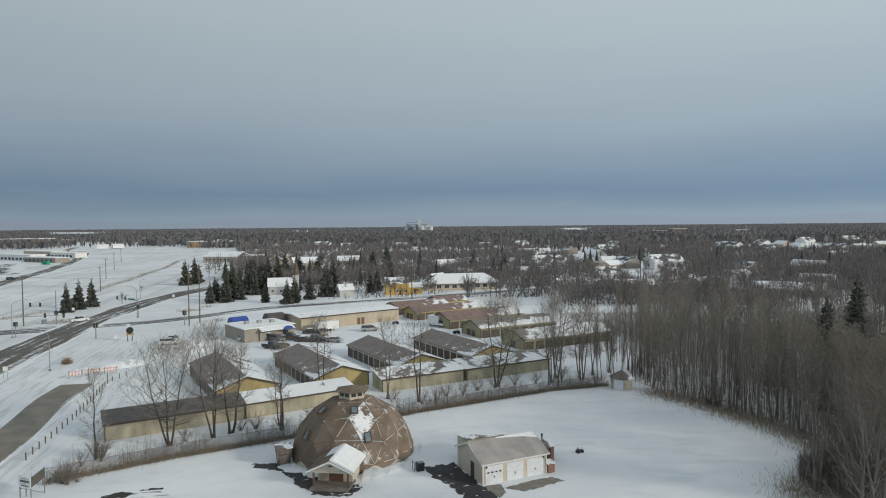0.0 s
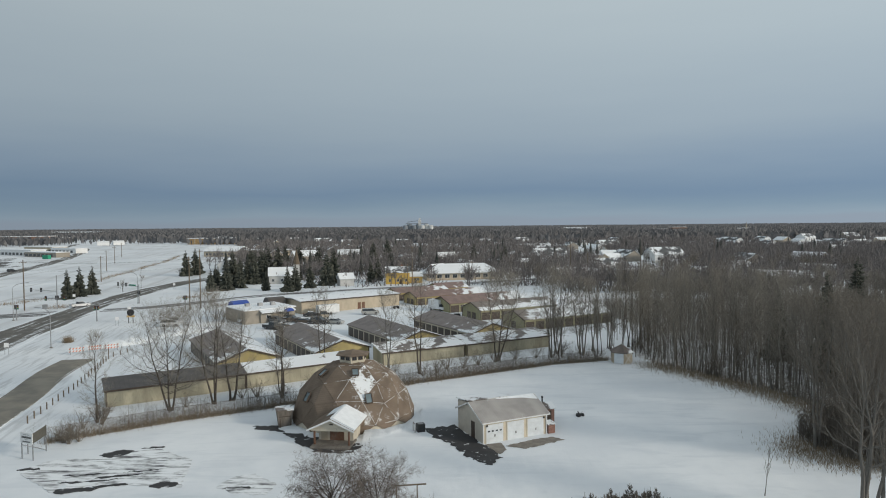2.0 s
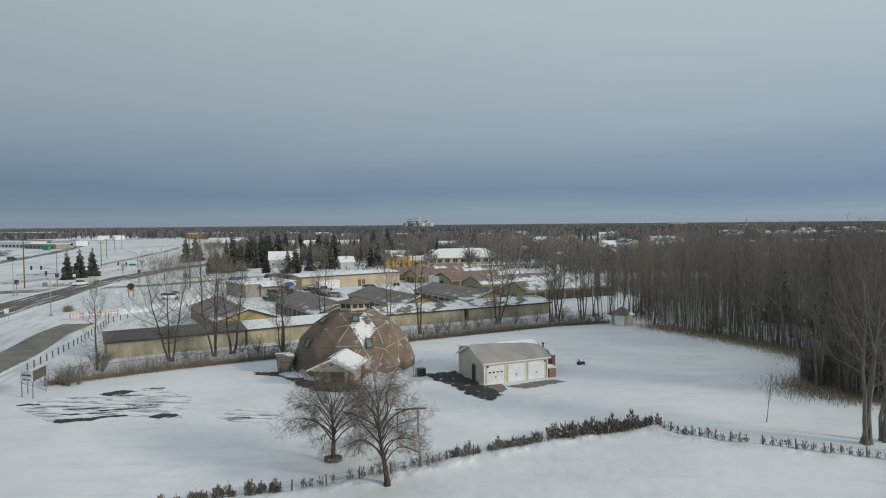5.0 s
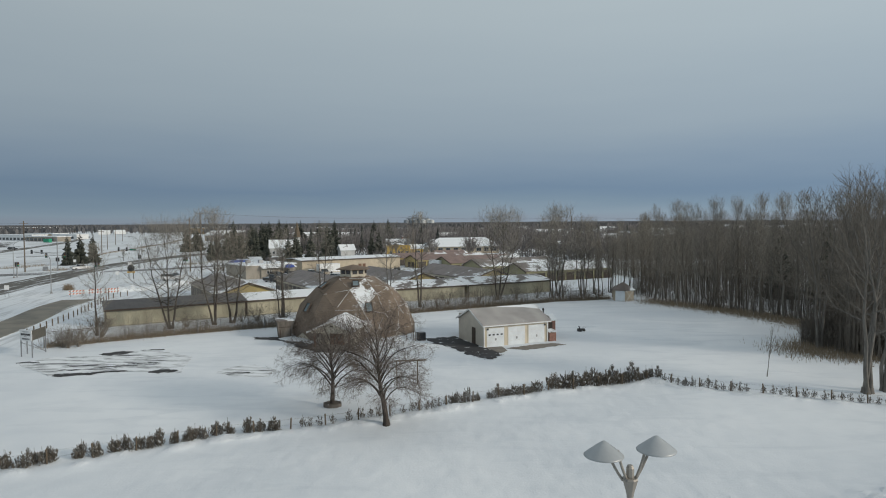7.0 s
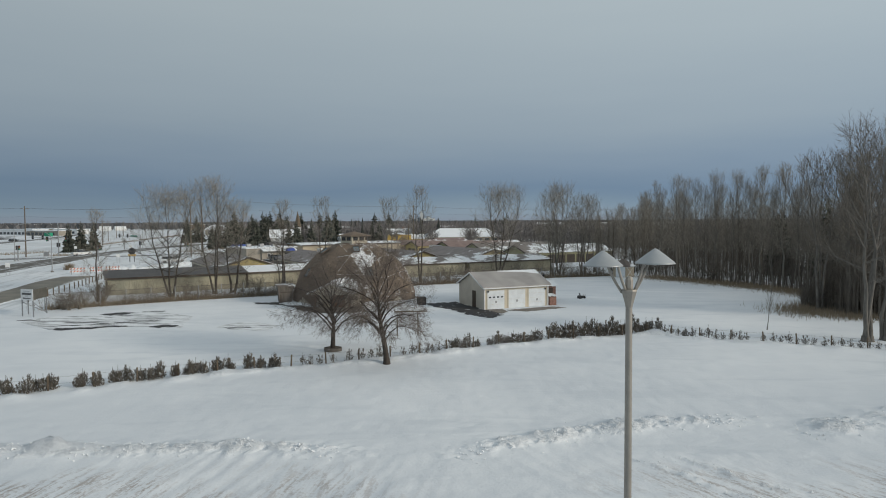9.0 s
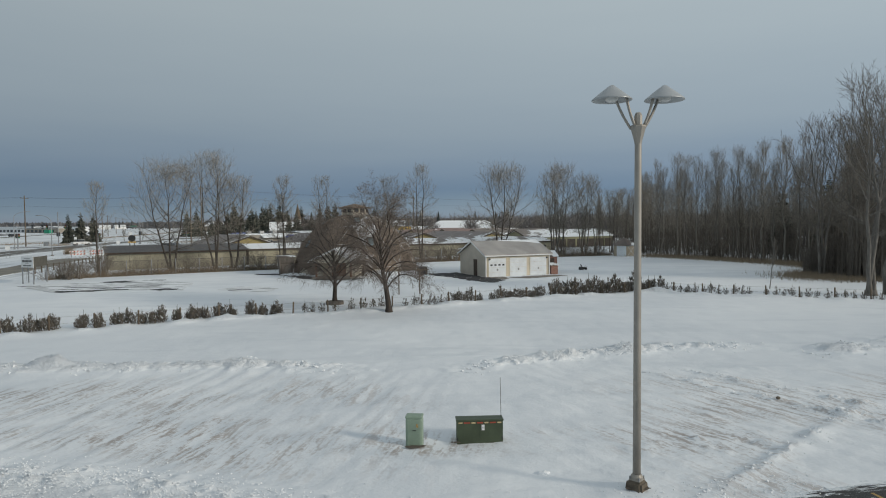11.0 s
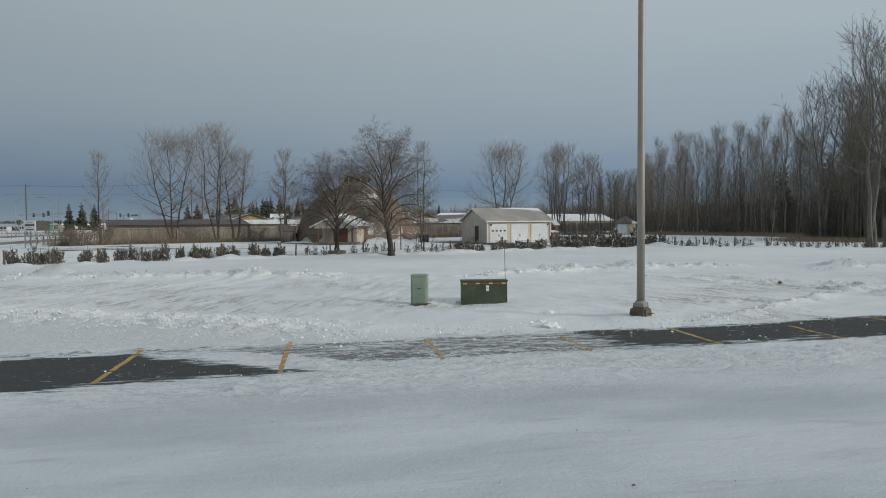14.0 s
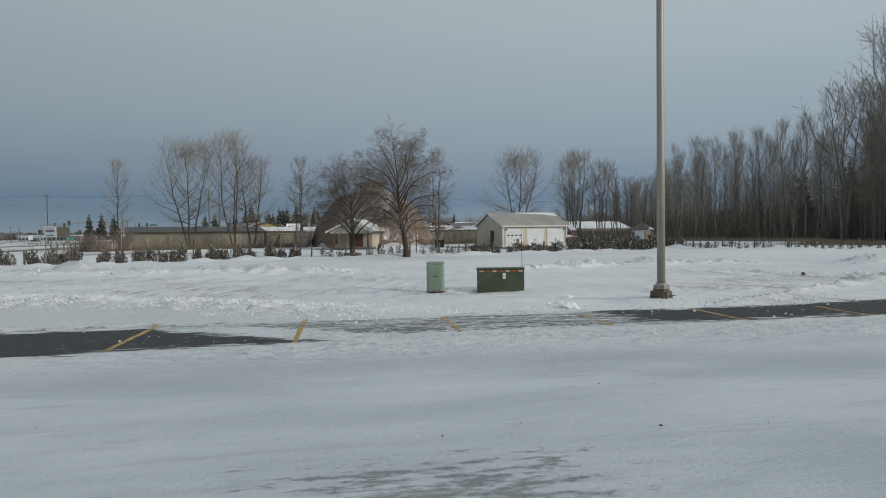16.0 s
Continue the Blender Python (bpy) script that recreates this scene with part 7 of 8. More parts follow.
rng = random.Random(77)
spots = []
tries = 0
while len(spots) < 92 and tries < 20000:
    tries += 1
    y = rng.uniform(74, 175)
    depth = rng.random() ** 1.6 * (60 if y > 90 else 45)
    x = edge_x(y) + 0.8 + depth
    if x > 0.72 * y + 22 or any((x - a) ** 2 + (y - b) ** 2 < (1.6 if depth < 12 else 3.0) ** 2 for a, b, _, _ in spots):
        continue
    spots.append((x, y, rng.uniform(0.84, 1.0) * (0.92 if y < 98 else 0.88), rng.uniform(0, 360)))
# a dense row along the front edge
for x, y, t in lerp_path([(37.5, 115.5), (43.5, 105.5), (48.5, 95.5), (51.2, 87.5), (50.8, 80.5), (47, 73.5)], 0.88):
    spots.append((x + rng.uniform(0.3, 3.4), y + rng.uniform(-0.8, 0.8), rng.uniform(0.98, 1.07) * (0.86 if y < 90 else 0.95), rng.uniform(0, 360)))
placed(poplars, spots)
big = [bare_tree("tree", "cotton", 71, 18, 0.18, "bark", "twig", "large bare cottonwood with several stems beside the fence", grown=grow_tall("cotton", 71, (10.5, 18.8), 5.0, 0.22, 3, 0.20, 15, 13, 1.9, 0.13)),
       bare_tree("tree", "cotton", 72, 16, 0.15, "bark", "twig", "bare cottonwood with spreading limbs at the field corner", grown=grow_tall("cotton", 72, (11.0, 17.4), 4.0, 0.19, 3, 0.22, 15, 13, 1.8, 0.12))]
placed([big[0]], [(35.3, 52.6, 0.96, 0), (37.2, 53.2, 0.92, 120), (43.5, 47.5, 0.9, 20), (46.0, 64.5, 0.95, 120), (44.4, 69.4, 0.97, 220)])
placed([big[1]], [(42.0, 71.0, 1.0, 30), (47.0, 72.0, 1.0, 10), (50, 66, 1.0, 50), (47.5, 66.5, 0.95, 20)])

# undergrowth and farther stems of the wood, past counting
brush = Shape()
rng = random.Random(5)


def sliver(s, p, q, r):
    """A single thin twig that tapers from p to q."""
    d = (q - p).normalized()
    e = d.orthogonal().normalized()
    turn = (len(s.v) * 0.7) % 3.1416
    c = (e * math.cos(turn) + d.cross(e) * math.sin(turn)) * r
    k = len(s.v)
    s.v.extend((tuple(p + c), tuple(p - c), tuple(q)))
    s.f.append((k, k + 1, k + 2))


def stick_into(s, x, y, h, r, rng, boughs, crown=0.25):
    """A light bare stem with boughs and twigs, merged into s."""
    top = Vector((x + rng.gauss(0, 0.03) * h, y + rng.gauss(0, 0.03) * h, h))
    foot_p = Vector((x, y, -0.1))
    s.tube(foot_p, top, r, 0.0, 3)
    for i in range(boughs):
        k = rng.uniform(0.25, 1.0)
        p = foot_p.lerp(top, k)
        a = rng.uniform(0, 6.283)
        ln = h * crown * rng.uniform(0.5, 1.1) * (1.25 - k)
        q = p + Vector((math.cos(a) * ln * 0.6, math.sin(a) * ln * 0.6, ln * rng.uniform(0.5, 1.0)))
        sliver(s, p, q, r * 0.42)
        for f in (0.35, 0.65):
            m, a2 = p.lerp(q, f), rng.uniform(0, 6.283)
            sliver(s, m, m + Vector((math.cos(a2) * ln * 0.35, math.sin(a2) * ln * 0.35, ln * 0.4)), r * 0.26)


for _ in range(2500):
    y = rng.uniform(62, 178)
    x = edge_x(y) + 1.5 + rng.random() ** 1.5 * (30 if y < 74 else 75)
    if x > 0.75 * y + 30:
        continue
    if y > 105 and x < edge_x(y) + 12 and rng.random() < 0.55:
        continue
    stick_into(brush, x, y, rng.uniform(5, 14), rng.uniform(0.04, 0.08), rng, 14)
for _ in range(3600):
    y = rng.uniform(64, 190)
    x = edge_x(y) + 0.6 + rng.random() ** 1.5 * 34
    h = rng.uniform(1.4, 4.8)
    stick_into(brush, x, y, h, rng.uniform(0.020, 0.042), rng, 8, 0.50)
for _ in range(380):
    a, k = rng.uniform(0, 6.283), rng.random() ** 0.6
    stick_into(brush, 45.6 + 4.2 * k * math.cos(a), 72.5 + 4.8 * k * math.sin(a), rng.uniform(2.0, 5.6) * (1.1 - 0.5 * k), rng.uniform(0.025, 0.045), rng, 22, 0.55)
me = brush.mesh("undergrowth")
me.materials.append(M["brush"])
tagged(new("undergrowth", me), "dense tangle of bare brush and thin stems in the wood", "undergrowth", kind="stuff")


# the wood's floor, brown with litter and low brush
floor_ys = [50 + i * 2.5 for i in range(67)]
fl = Shape()
fl.add([(edge_x(y) + off + (1.2 * fbm(y * 0.4, off) if j == 0 else 0), y, 0.02 if j == 0 else 0.06) for y in floor_ys for j, off in enumerate((0.4, 2.5, 30, 150))],
       [(i * 4 + j, i * 4 + j + 1, i * 4 + j + 5, i * 4 + j + 4) for i in range(len(floor_ys) - 1) for j in range(3)])
solid("forest_floor", fl, M["forest_litter"], "brown leaf litter under thin snow on the wood's floor", "forest floor", "structure")


# dry grass along the wood's edge, the fence and the road verge
def blades(name, spots, label, h=0.55, r=0.022):
    s = Shape()
    rng = random.Random(len(spots))
    for x, y, spread, count in spots:
        for _ in range(count):
            px, py = x + rng.gauss(0, spread), y + rng.gauss(0, spread)
            hh = h * rng.uniform(0.5, 1.25)
            s.tube((px, py, -0.03), (px + rng.gauss(0, 0.3) * hh, py + rng.gauss(0, 0.3) * hh, hh), r, 0.0, 3)
    ob = solid(name, s, M["grass"], label, "dry grass", "stuff")


FENCE = [(-47.2, 74.6), (-35.1, 82.9), (-21.7, 90.1), (-4.1, 102.2), (19.6, 114.9), (30.6, 118.2)]
g_spots = [(x + 0.6, y + 0.2, 1.9, 110) for x, y, t in lerp_path([(36.5, 114), (42.5, 105), (47.5, 95), (50, 87), (49.5, 80), (45.5, 74.5), (39.5, 71), (39.0, 68.5), (42.5, 66.5), (48, 65)], 0.35)]
blades("dry_grass", g_spots, "tan dry grass along the foot of the wood", 0.55)
blades("dry_weeds", [(x, y + 0.8, 0.5, 40) for x, y, t in lerp_path(FENCE, 0.4)] + [(x, y + 2.6, 1.2, 9) for x, y, t in lerp_path(FENCE, 0.5)], "dry brown weeds along the wire fence", 0.6)
blades("tall_weeds", [(x, y + 0.15, 0.22, 12) for x, y, t in lerp_path(FENCE, 0.3)], "tall thin dry stalks grown into the wire fence", 1.35, 0.014)
blades("grass_clump", [(-83.6, 142.0, 0.45, 420)], "round tan clump of tall ornamental grass by the road", 1.35, 0.03)
blades("verge_grass", [(-122, 203, 2.0, 160), (-124, 206, 2.5, 160), (-72, 205, 2.0, 160), (-92, 228.6, 1.8, 160), (-89, 230, 1.6, 120), (-88, 240, 1.5, 100), (-87.5, 252, 1.6, 100), (-145.5, 213, 2.2, 180), (-144, 220, 2.2, 180), (-142.6, 227, 2.0, 120)]
       + [(x + 1.5 * fbm(y * 0.05, 2.0), y, 1.1, int(16 + 34 * max(0.0, 0.4 + fbm(y * 0.09, 7.0)))) for x, y, t in lerp_path([(-160, 290), (-168, 321), (-177, 362), (-194, 434), (-207, 485), (-226, 550)], 2.5)], "tan tufts of tall grass on the road verge", 0.8, 0.03)

thicket = Shape()
rng = random.Random(19)
for x, y, t in lerp_path(FENCE, 0.03):
    px, py = x + rng.gauss(0, 0.9) - 0.6, y + 2.4 + rng.gauss(0, 1.5)
    if noise.noise((px * 0.15, py * 0.15, 3)) > -0.2:
        stick_into(thicket, px, py, 0.6 + 2.4 * rng.random() ** 1.8, rng.uniform(0.012, 0.020), rng, 6, 0.6)
solid("fence_thicket", thicket, M["brush"], "low brown tangle of brush behind the wire fence", "brush", "stuff")

# shrubs by the fence
bushes = [bare_tree("shrub", "bush", 90 + i, 1.9, 0.03, "twig", "twig", "leafless twiggy shrub in the snow", "shrub", "fence shrubs", stems=9, spread=0.75, thick_levels=1) for i in range(3)]
placed(bushes, [(-44.4, 74.6, 1.25, 0), (-45.2, 75.0, 1.3, 50), (-43.6, 75.4, 1.1, 200), (-45.6, 83.2, 1.2, 10), (-44.9, 83.4, 1.1, 80), (-46.0, 80.5, 1.0, 60), (-44.3, 82.0, 1.1, 120), (-3.5, 107.5, 1.1, 0), (-1.2, 109.5, 1.2, 40), (3.5, 113, 1.1, 80), (9.5, 117.5, 1.2, 20), (13.5, 119.6, 1.2, 200), (-24, 94, 1.1, 0), (-28, 95, 1.1, 30), (17.5, 121, 1.1, 0), (23, 124, 1.2, 50), (-20.2, 97.5, 1.1, 200), (6.2, 115.6, 1.3, 90), (-36.5, 89.6, 0.9, 10), (-30, 94.2, 0.9, 70),
                (44.0, 105.8, 1.6, 20), (45.0, 104.6, 1.5, 90), (0.5, 112.2, 1.2, 15), (-8.5, 110.5, 1.0, 15), (28.5, 119.5, 1.1, 10)])


# ---- conifers ----
def spruce(seed, h, label, group):
    rng = random.Random(seed)
    ob = thing("spruce_tree", 0, 0, 0, 0, label, "spruce tree", group)
    part("trunk", Shape().tube((0, 0, -0.1), (0, 0, h * 0.97), h * 0.018, 0.02, 7), M["bark"], ob)
    s = Shape()
    layers = int(h * 2.7)
    for i in range(layers):
        k = (i + 0.3) / layers
        z = h * (0.06 + 0.92 * k)
        reach = h * 0.24 * (1 - k) ** 0.74 * (0.58 + 0.66 * rng.random()) + 0.10
        n = max(5, int(15 * (1 - k) + 4))
        for j in range(n):
            a = rng.uniform(0, 6.283)
            ln = reach * rng.uniform(0.45, 1.2)
            c, sn = math.cos(a), math.sin(a)
            droop = rng.uniform(0.15, 0.45) * ln * (1 - k)
            wide = 0.15 * ln + 0.06
            tip = (c * ln, sn * ln, z - droop + rng.uniform(-0.05, 0.1))
            l = (c * ln * 0.45 - sn * wide, sn * ln * 0.45 + c * wide, z - droop * 0.7)
            r = (c * ln * 0.45 + sn * wide, sn * ln * 0.45 - c * wide, z - droop * 0.7)
            up = (c * ln * 0.4, sn * ln * 0.4, z + 0.10 * ln)
            dn = (c * ln * 0.5, sn * ln * 0.5, z - droop - 0.28 * ln - 0.05)
            root = (0, 0, z + 0.1)
            s.add([root, l, tip, r, up, dn], [(0, 1, 4), (1, 2, 4), (2, 3, 4), (3, 0, 4), (1, 5, 2), (2, 5, 3)])
    part("crown", s, M["needle"], ob)
    return ob


near_spruce = [spruce(i, 11.5 + i, "dark green spruce by the road junction, dusted with snow" if i < 3 else "dark green spruce in a tall windbreak row", "spruces") for i in range(5)]
pos = [(-134.1, 228.3, 0.95), (-133.9, 235.9, 0.92), (-133.5, 243.9, 0.85), (-132.0, 329.2, 0.95), (-129.4, 335.2, 0.95), (-130.7, 345, 0.9), (-91.2, 251.3, 0.8), (-90.9, 258.7, 0.85), (-86.1, 254.6, 0.9), (-87.9, 268.3, 1.1), (-83.4, 264, 1.05),
       (-85.6, 281, 1.05), (-82.5, 280.7, 1.1), (-84.3, 297.5, 1.15), (-82.9, 305, 1.1), (-60.1, 247.4, 0.95), (-57.9, 250.8, 1.0), (-54.4, 261.8, 0.95), (-49.3, 271.6, 1.1), (-48.2, 282.5, 1.1), (-32.4, 285.9, 0.95), (-29.9, 292.9, 1.0), (-27.7, 335, 1.1),
       (-90.6, 370, 1.15), (-75.9, 340, 1.1), (29.3, 329.7, 1.1), (34.2, 356.7, 1.3), (19, 400, 1.2), (-41.4, 380, 1.2), (-37, 426, 1.2), (-86.5, 312, 1.1), (-79, 322, 1.1), (-95, 300, 1.0), (-99, 330, 1.1), (-64, 330, 1.1), (22.3, 188, 0.5), (-70, 252.5, 0.7), (-93, 262, 0.9), (-80, 288, 1.1), (-77, 300, 1.15), (-68, 300, 1.0), (-103, 352, 1.1), (-110, 372, 1.1),
       (62, 118, 0.95), (67, 112, 1.0), (71, 104, 1.05), (76, 98, 0.95), (60, 92, 0.95), (64, 88, 1.0), (80, 110, 1.1), (68, 95, 1.05), (61, 101, 0.9), (90, 150, 1.2), (110, 170, 1.2), (84, 130, 1.1), (66, 103, 1.0), (73, 113, 1.05), (76, 90, 1.0), (78, 104, 1.1), (84, 118, 1.1), (82, 97, 1.1)]
placed(near_spruce, [(x, y, s, i * 53 % 360) for i, (x, y, s) in enumerate(pos)])


def cedar(seed, h, wide, full):
    """A young winter-browned cedar: a stem and many small upright sprays."""
    rng = random.Random(seed)
    ob = thing("cedar_shrub", 0, 0, 0, 0, "young brownish-green cedar in the hedge, snow at its foot", "hedge shrub", "hedge cedars")
    part("stem", Shape().tube((0, 0, -0.1), (0, 0, h * 0.9), 0.022, 0.008, 5), M["bark"], ob)
    s = Shape()
    leaders = []
    for j in range(7):
        a, far = j * 2.4 + rng.random(), wide * 0.62 * (j / 6) ** 0.6
        leaders.append((far * math.cos(a), far * math.sin(a), h * rng.uniform(0.55, 1.0) * (1 - 0.32 * j / 6)))
    for _ in range(full):
        lx, ly, lh = leaders[int(rng.random() * 7)]
        k = rng.random() ** 0.85
        z = lh * (0.08 + 0.9 * k)
        reach = wide * 0.46 * (1.05 - k) ** 0.95 * rng.uniform(0.3, 1.2)
        a = rng.uniform(0, 6.283)
        lean = 0.55 + 0.45 * k
        x, y = lx * lean + reach * math.cos(a), ly * lean + reach * math.sin(a)
        q = h * rng.uniform(0.030, 0.065)
        b = rng.uniform(0, 6.283)
        c, sn = math.cos(b) * q * 0.45, math.sin(b) * q * 0.45
        ox, oy = 0.06 * math.cos(a), 0.06 * math.sin(a)
        s.add([(x - ox, y - oy, z - q * 1.2), (x + c, y + sn, z), (x + ox, y + oy, z + q * 1.7), (x - c, y - sn, z), (x + sn * 0.5, y - c * 0.5, z + q * 0.2)], [(0, 1, 4), (1, 2, 4), (2, 3, 4), (3, 0, 4), (0, 3, 2, 1)])
    part("foliage", s, M["cedar"], ob)
    return ob


cedars = [cedar(200 + i, 1.08 + 0.08 * (i % 3), 0.52 + 0.07 * (i % 2), 250 + 20 * i) for i in range(5)]
thin_cedars = [cedar(220 + i, 0.98, 0.46, 125) for i in range(3)]
rng = random.Random(12)
full_spots, thin_spots = [], []
def hedge_y(x):
    for (xa, ya), (xb, yb) in zip(HEDGE_A, HEDGE_A[1:]):
        if xa <= x <= xb:
            return ya + (yb - ya) * (x - xa) / (xb - xa)
    return HEDGE_A[-1][1]


LEFT_HEDGE = [-29.9, -29.3, -28.6, -27.9, -27.3, -26.1, -25.4, -24.8, -24.3, -23.0, -22.3, -21.8, -21.15, -20.3, -19.8, -19.15, -18.6, -17.85, -17.3, -16.7, -16.1, -15.5, -14.8, -13.6, -13.0, -12.2, -11.7]
for x in LEFT_HEDGE:
    for k in range(2):
        full_spots.append((x + rng.gauss(0, 0.20), hedge_y(x) + rng.gauss(0, 0.14), (0.85 if x in (-17.3, -11.7, -12.2) else 1.15) * rng.uniform(0.72, 1.12), rng.uniform(0, 360)))
for x in (-10.1, -9.6, -9.0, -8.1, -7.0, -6.2, -5.5, -4.9, -3.2, -2.5, -2.0, -1.4, -1.0, -0.5, 0.1):
    thin_spots.append((x, hedge_y(x), rng.uniform(0.85, 1.2), rng.uniform(0, 360)))
x = 0.6
while x < 18.8:
    if not (2.85 < x < 3.3 or 8.2 < x < 9.0):
        size = (1.50 if x > 9 else 1.0) * (0.85 + 0.15 * min(1.0, (18.8 - x) / 3))
        full_spots.append((x, hedge_y(x) + rng.gauss(0, 0.1), size * rng.uniform(0.72, 1.12), rng.uniform(0, 360)))
    x += rng.uniform(0.28, 0.5)
for x, y, t in lerp_path(HEDGE_B, 0.62):
    if x < 36 and rng.random() < 0.95:
        (thin_spots if x > 21.5 or rng.random() < 0.4 else full_spots).append((x, y + rng.gauss(0, 0.1), rng.uniform(0.7, 1.2) * (1.2 if x < 24 else 1.0), rng.uniform(0, 360)))
placed(cedars, full_spots, 0.06)
placed(thin_cedars, thin_spots, 0.06)


# ---- fences ----
def post_mesh(h, r):
    s = Shape().lathe([(r, -0.2), (r, h - 0.03), (r * 0.7, h)], 8)
    return s.mesh("post", True)


hfence = thing("garden_fence", 0, 0, 0, 0, "row of rough wooden posts with slack wire beside the hedge", "fence")
pm = post_mesh(0.98, 0.055)
prev = None
for x, y, t in lerp_path(HEDGE_A[1:] + HEDGE_B[1:], 2.45):
    p = part("post", pm, M["wood"], hfence)
    z = ground_z(x, y - 0.35)
    p.matrix_local = pose(x, y - 0.35, 0.0, rng.gauss(0, 2.5), rng.gauss(0, 2.5), rng.uniform(0, 90))
    if prev:
        for hz in (0.45, 0.85):
            part("wire", Shape().tube((prev[0], prev[1] - 0.35, hz), (x, y - 0.35, hz), 0.006, 0.006, 3), M["chain"], hfence)
    prev = (x, y)

cl = thing("chain_link_fence", 0, 0, 0, 0, "grey chain-link fence with rusty weeds, behind the yard", "fence")
cm, cr = post_mesh(2.0, 0.05), Shape()
prev = None
for x, y, t in lerp_path(FENCE, 2.9):
    p = part("post", cm, M["grey_metal"], cl)
    p.matrix_local = pose(x, y, 0)
    if prev:
        part("rail", Shape().tube((prev[0], prev[1], 1.9), (x, y, 1.9), 0.025, 0.025, 5), M["fence_wire"], cl)
        part("brace", Shape().tube((prev[0], prev[1], 0.1), (x, y, 1.8), 0.02, 0.02, 4), M["fence_wire"], cl)
    prev = (x, y)
for (ax, ay), (bx, by) in zip(FENCE, FENCE[1:]):
    ln = math.hypot(bx - ax, by - ay)
    n = int(ln / 0.16)
    for i in range(n):
        for d in (-1, 1):
            k0, k1 = i / n, (i + d * 1.85 / 0.16) / n
            if not 0 <= k1 <= 1:
                continue
            cr.tube((ax + (bx - ax) * k0, ay + (by - ay) * k0, 0.05), (ax + (bx - ax) * k1, ay + (by - ay) * k1, 1.9), 0.014, 0.014, 3, caps=False)
part("wire_mesh", cr, M["fence_wire"], cl)

arbor = thing("timber_frame", -3.36, 56.4, 0, 8, "plain timber frame of two posts and a long crossbeam", "timber frame")
for s in (-0.93, 0.93):
    part("post", Shape().soft_box(s, 0, -0.1, 0.10, 0.10, 2.3, 0.01), M["wood"], arbor)
part("beam", Shape().soft_box(0.3, 0, 2.15, 2.9, 0.10, 0.12, 0.01), M["wood"], arbor)

# ---- street furniture ----
def cobra_lamp(x, y, h, turn, reach=3.2, label="tall grey street lamp with a curved arm"):
    ob = thing("street_lamp", x, y, 0, turn, label, "street lamp", "road lamps")
    part("pole", Shape().lathe([(0.13, -0.1), (0.13, 0.4), (0.10, 0.45), (0.07, h - 1.6)], 10), M["grey_metal"], ob)
    pts = [(reach * (1 - math.cos(q)), 0, h - 1.6 + 1.6 * math.sin(q)) for q in [k * math.pi / 16 for k in range(9)]]
    part("arm", Shape().path(pts, [0.06] * 9, 6), M["grey_metal"], ob)
    part("lamp_head", Shape().soft_box(reach + 0.35, 0, h - 0.06, 0.8, 0.3, 0.14, 0.04), M["grey_metal"], ob)
    part("foot", Shape().lathe([(0.3, -0.1), (0.3, 0.12)], 12), M["concrete"], ob)
    return ob


cobra_lamp(-83.4, 135.4, 8.6, 165)
cobra_lamp(-102.1, 214.0, 10.4, 165)
cobra_lamp(-118.7, 176.4, 10.3, 20)
cobra_lamp(-125.9, 267.1, 8.2, 0, 1.2)


def signal_head(parent, x, y, z, turn):
    ob = part("signal_head", Shape().soft_box(0, 0, 0, 0.5, 0.35, 1.25, 0.05), M["black"], parent, "black three-lamp signal head")
    ob.matrix_local = pose(x, y, z, 0, 0, turn)
    for i, m in enumerate(("green_sign", "line", "red_lens")):
        part("lens", Shape().prism_y([(0.14 * math.cos(q), 0.25 + i * 0.38 + 0.14 * math.sin(q)) for q in [k * math.pi / 5 for k in range(10)]], -0.22, -0.17), M[m], ob)


def mast_signal(x, y, h, turn, arm, sign=False):
    ob = thing("traffic_signal", x, y, 0, turn, "galvanised traffic signal mast with black signal heads", "traffic signal", "junction signals")
    part("pole", Shape().lathe([(0.18, -0.1), (0.12, h)], 10), M["grey_metal"], ob)
    if arm:
        part("mast_arm", Shape().tube((0, 0, 5.6), (arm, 0, 6.1), 0.10, 0.06, 8), M["grey_metal"], ob)
        for k in (0.6, 0.97):
            signal_head(ob, arm * k, -0.25, 5.4, 0)
        if sign:
            part("street_sign", Shape().box(arm * 0.3, -0.12, 5.6, 3.6, 0.05, 0.6), M["green_sign"], ob, "green street-name sign")
            part("bar", Shape().box(arm * 0.3, -0.15, 5.8, 2.8, 0.02, 0.18), M["white"], ob)
    signal_head(ob, 0.35, 0, 3.0, 40)
    signal_head(ob, -0.35, 0, 3.0, -40)
    return ob


mast_signal(-121.0, 200.5, 10.6, 175, 9)
mast_signal(-101.5, 213.6, 6.4, 150, 12, True)
mast_signal(-94.1, 173.5, 3.9, 30, 0)
mast_signal(-118.2, 177.0, 4.2, 0, 14)
mast_signal(-79.5, 197.1, 4.4, 0, 0)


def utility_pole(x, y, h, turn):
    ob = thing("utility_pole", x, y, 0, turn, "brown wooden utility pole with a crossarm", "utility pole", "utility poles")
    part("pole", Shape().lathe([(0.20, -0.2), (0.13, h)], 9), M["wood"], ob)
    part("crossarm", Shape().box(0, 0, h - 0.9, 2.4, 0.12, 0.14), M["wood"], ob)
    for s in (-1.1, -0.5, 0.5, 1.1):
        part("insulator", Shape().lathe([(0.05, h - 0.76), (0.07, h - 0.66), (0.03, h - 0.55)], 6, s, 0), M["grey_metal"], ob)
    return ob


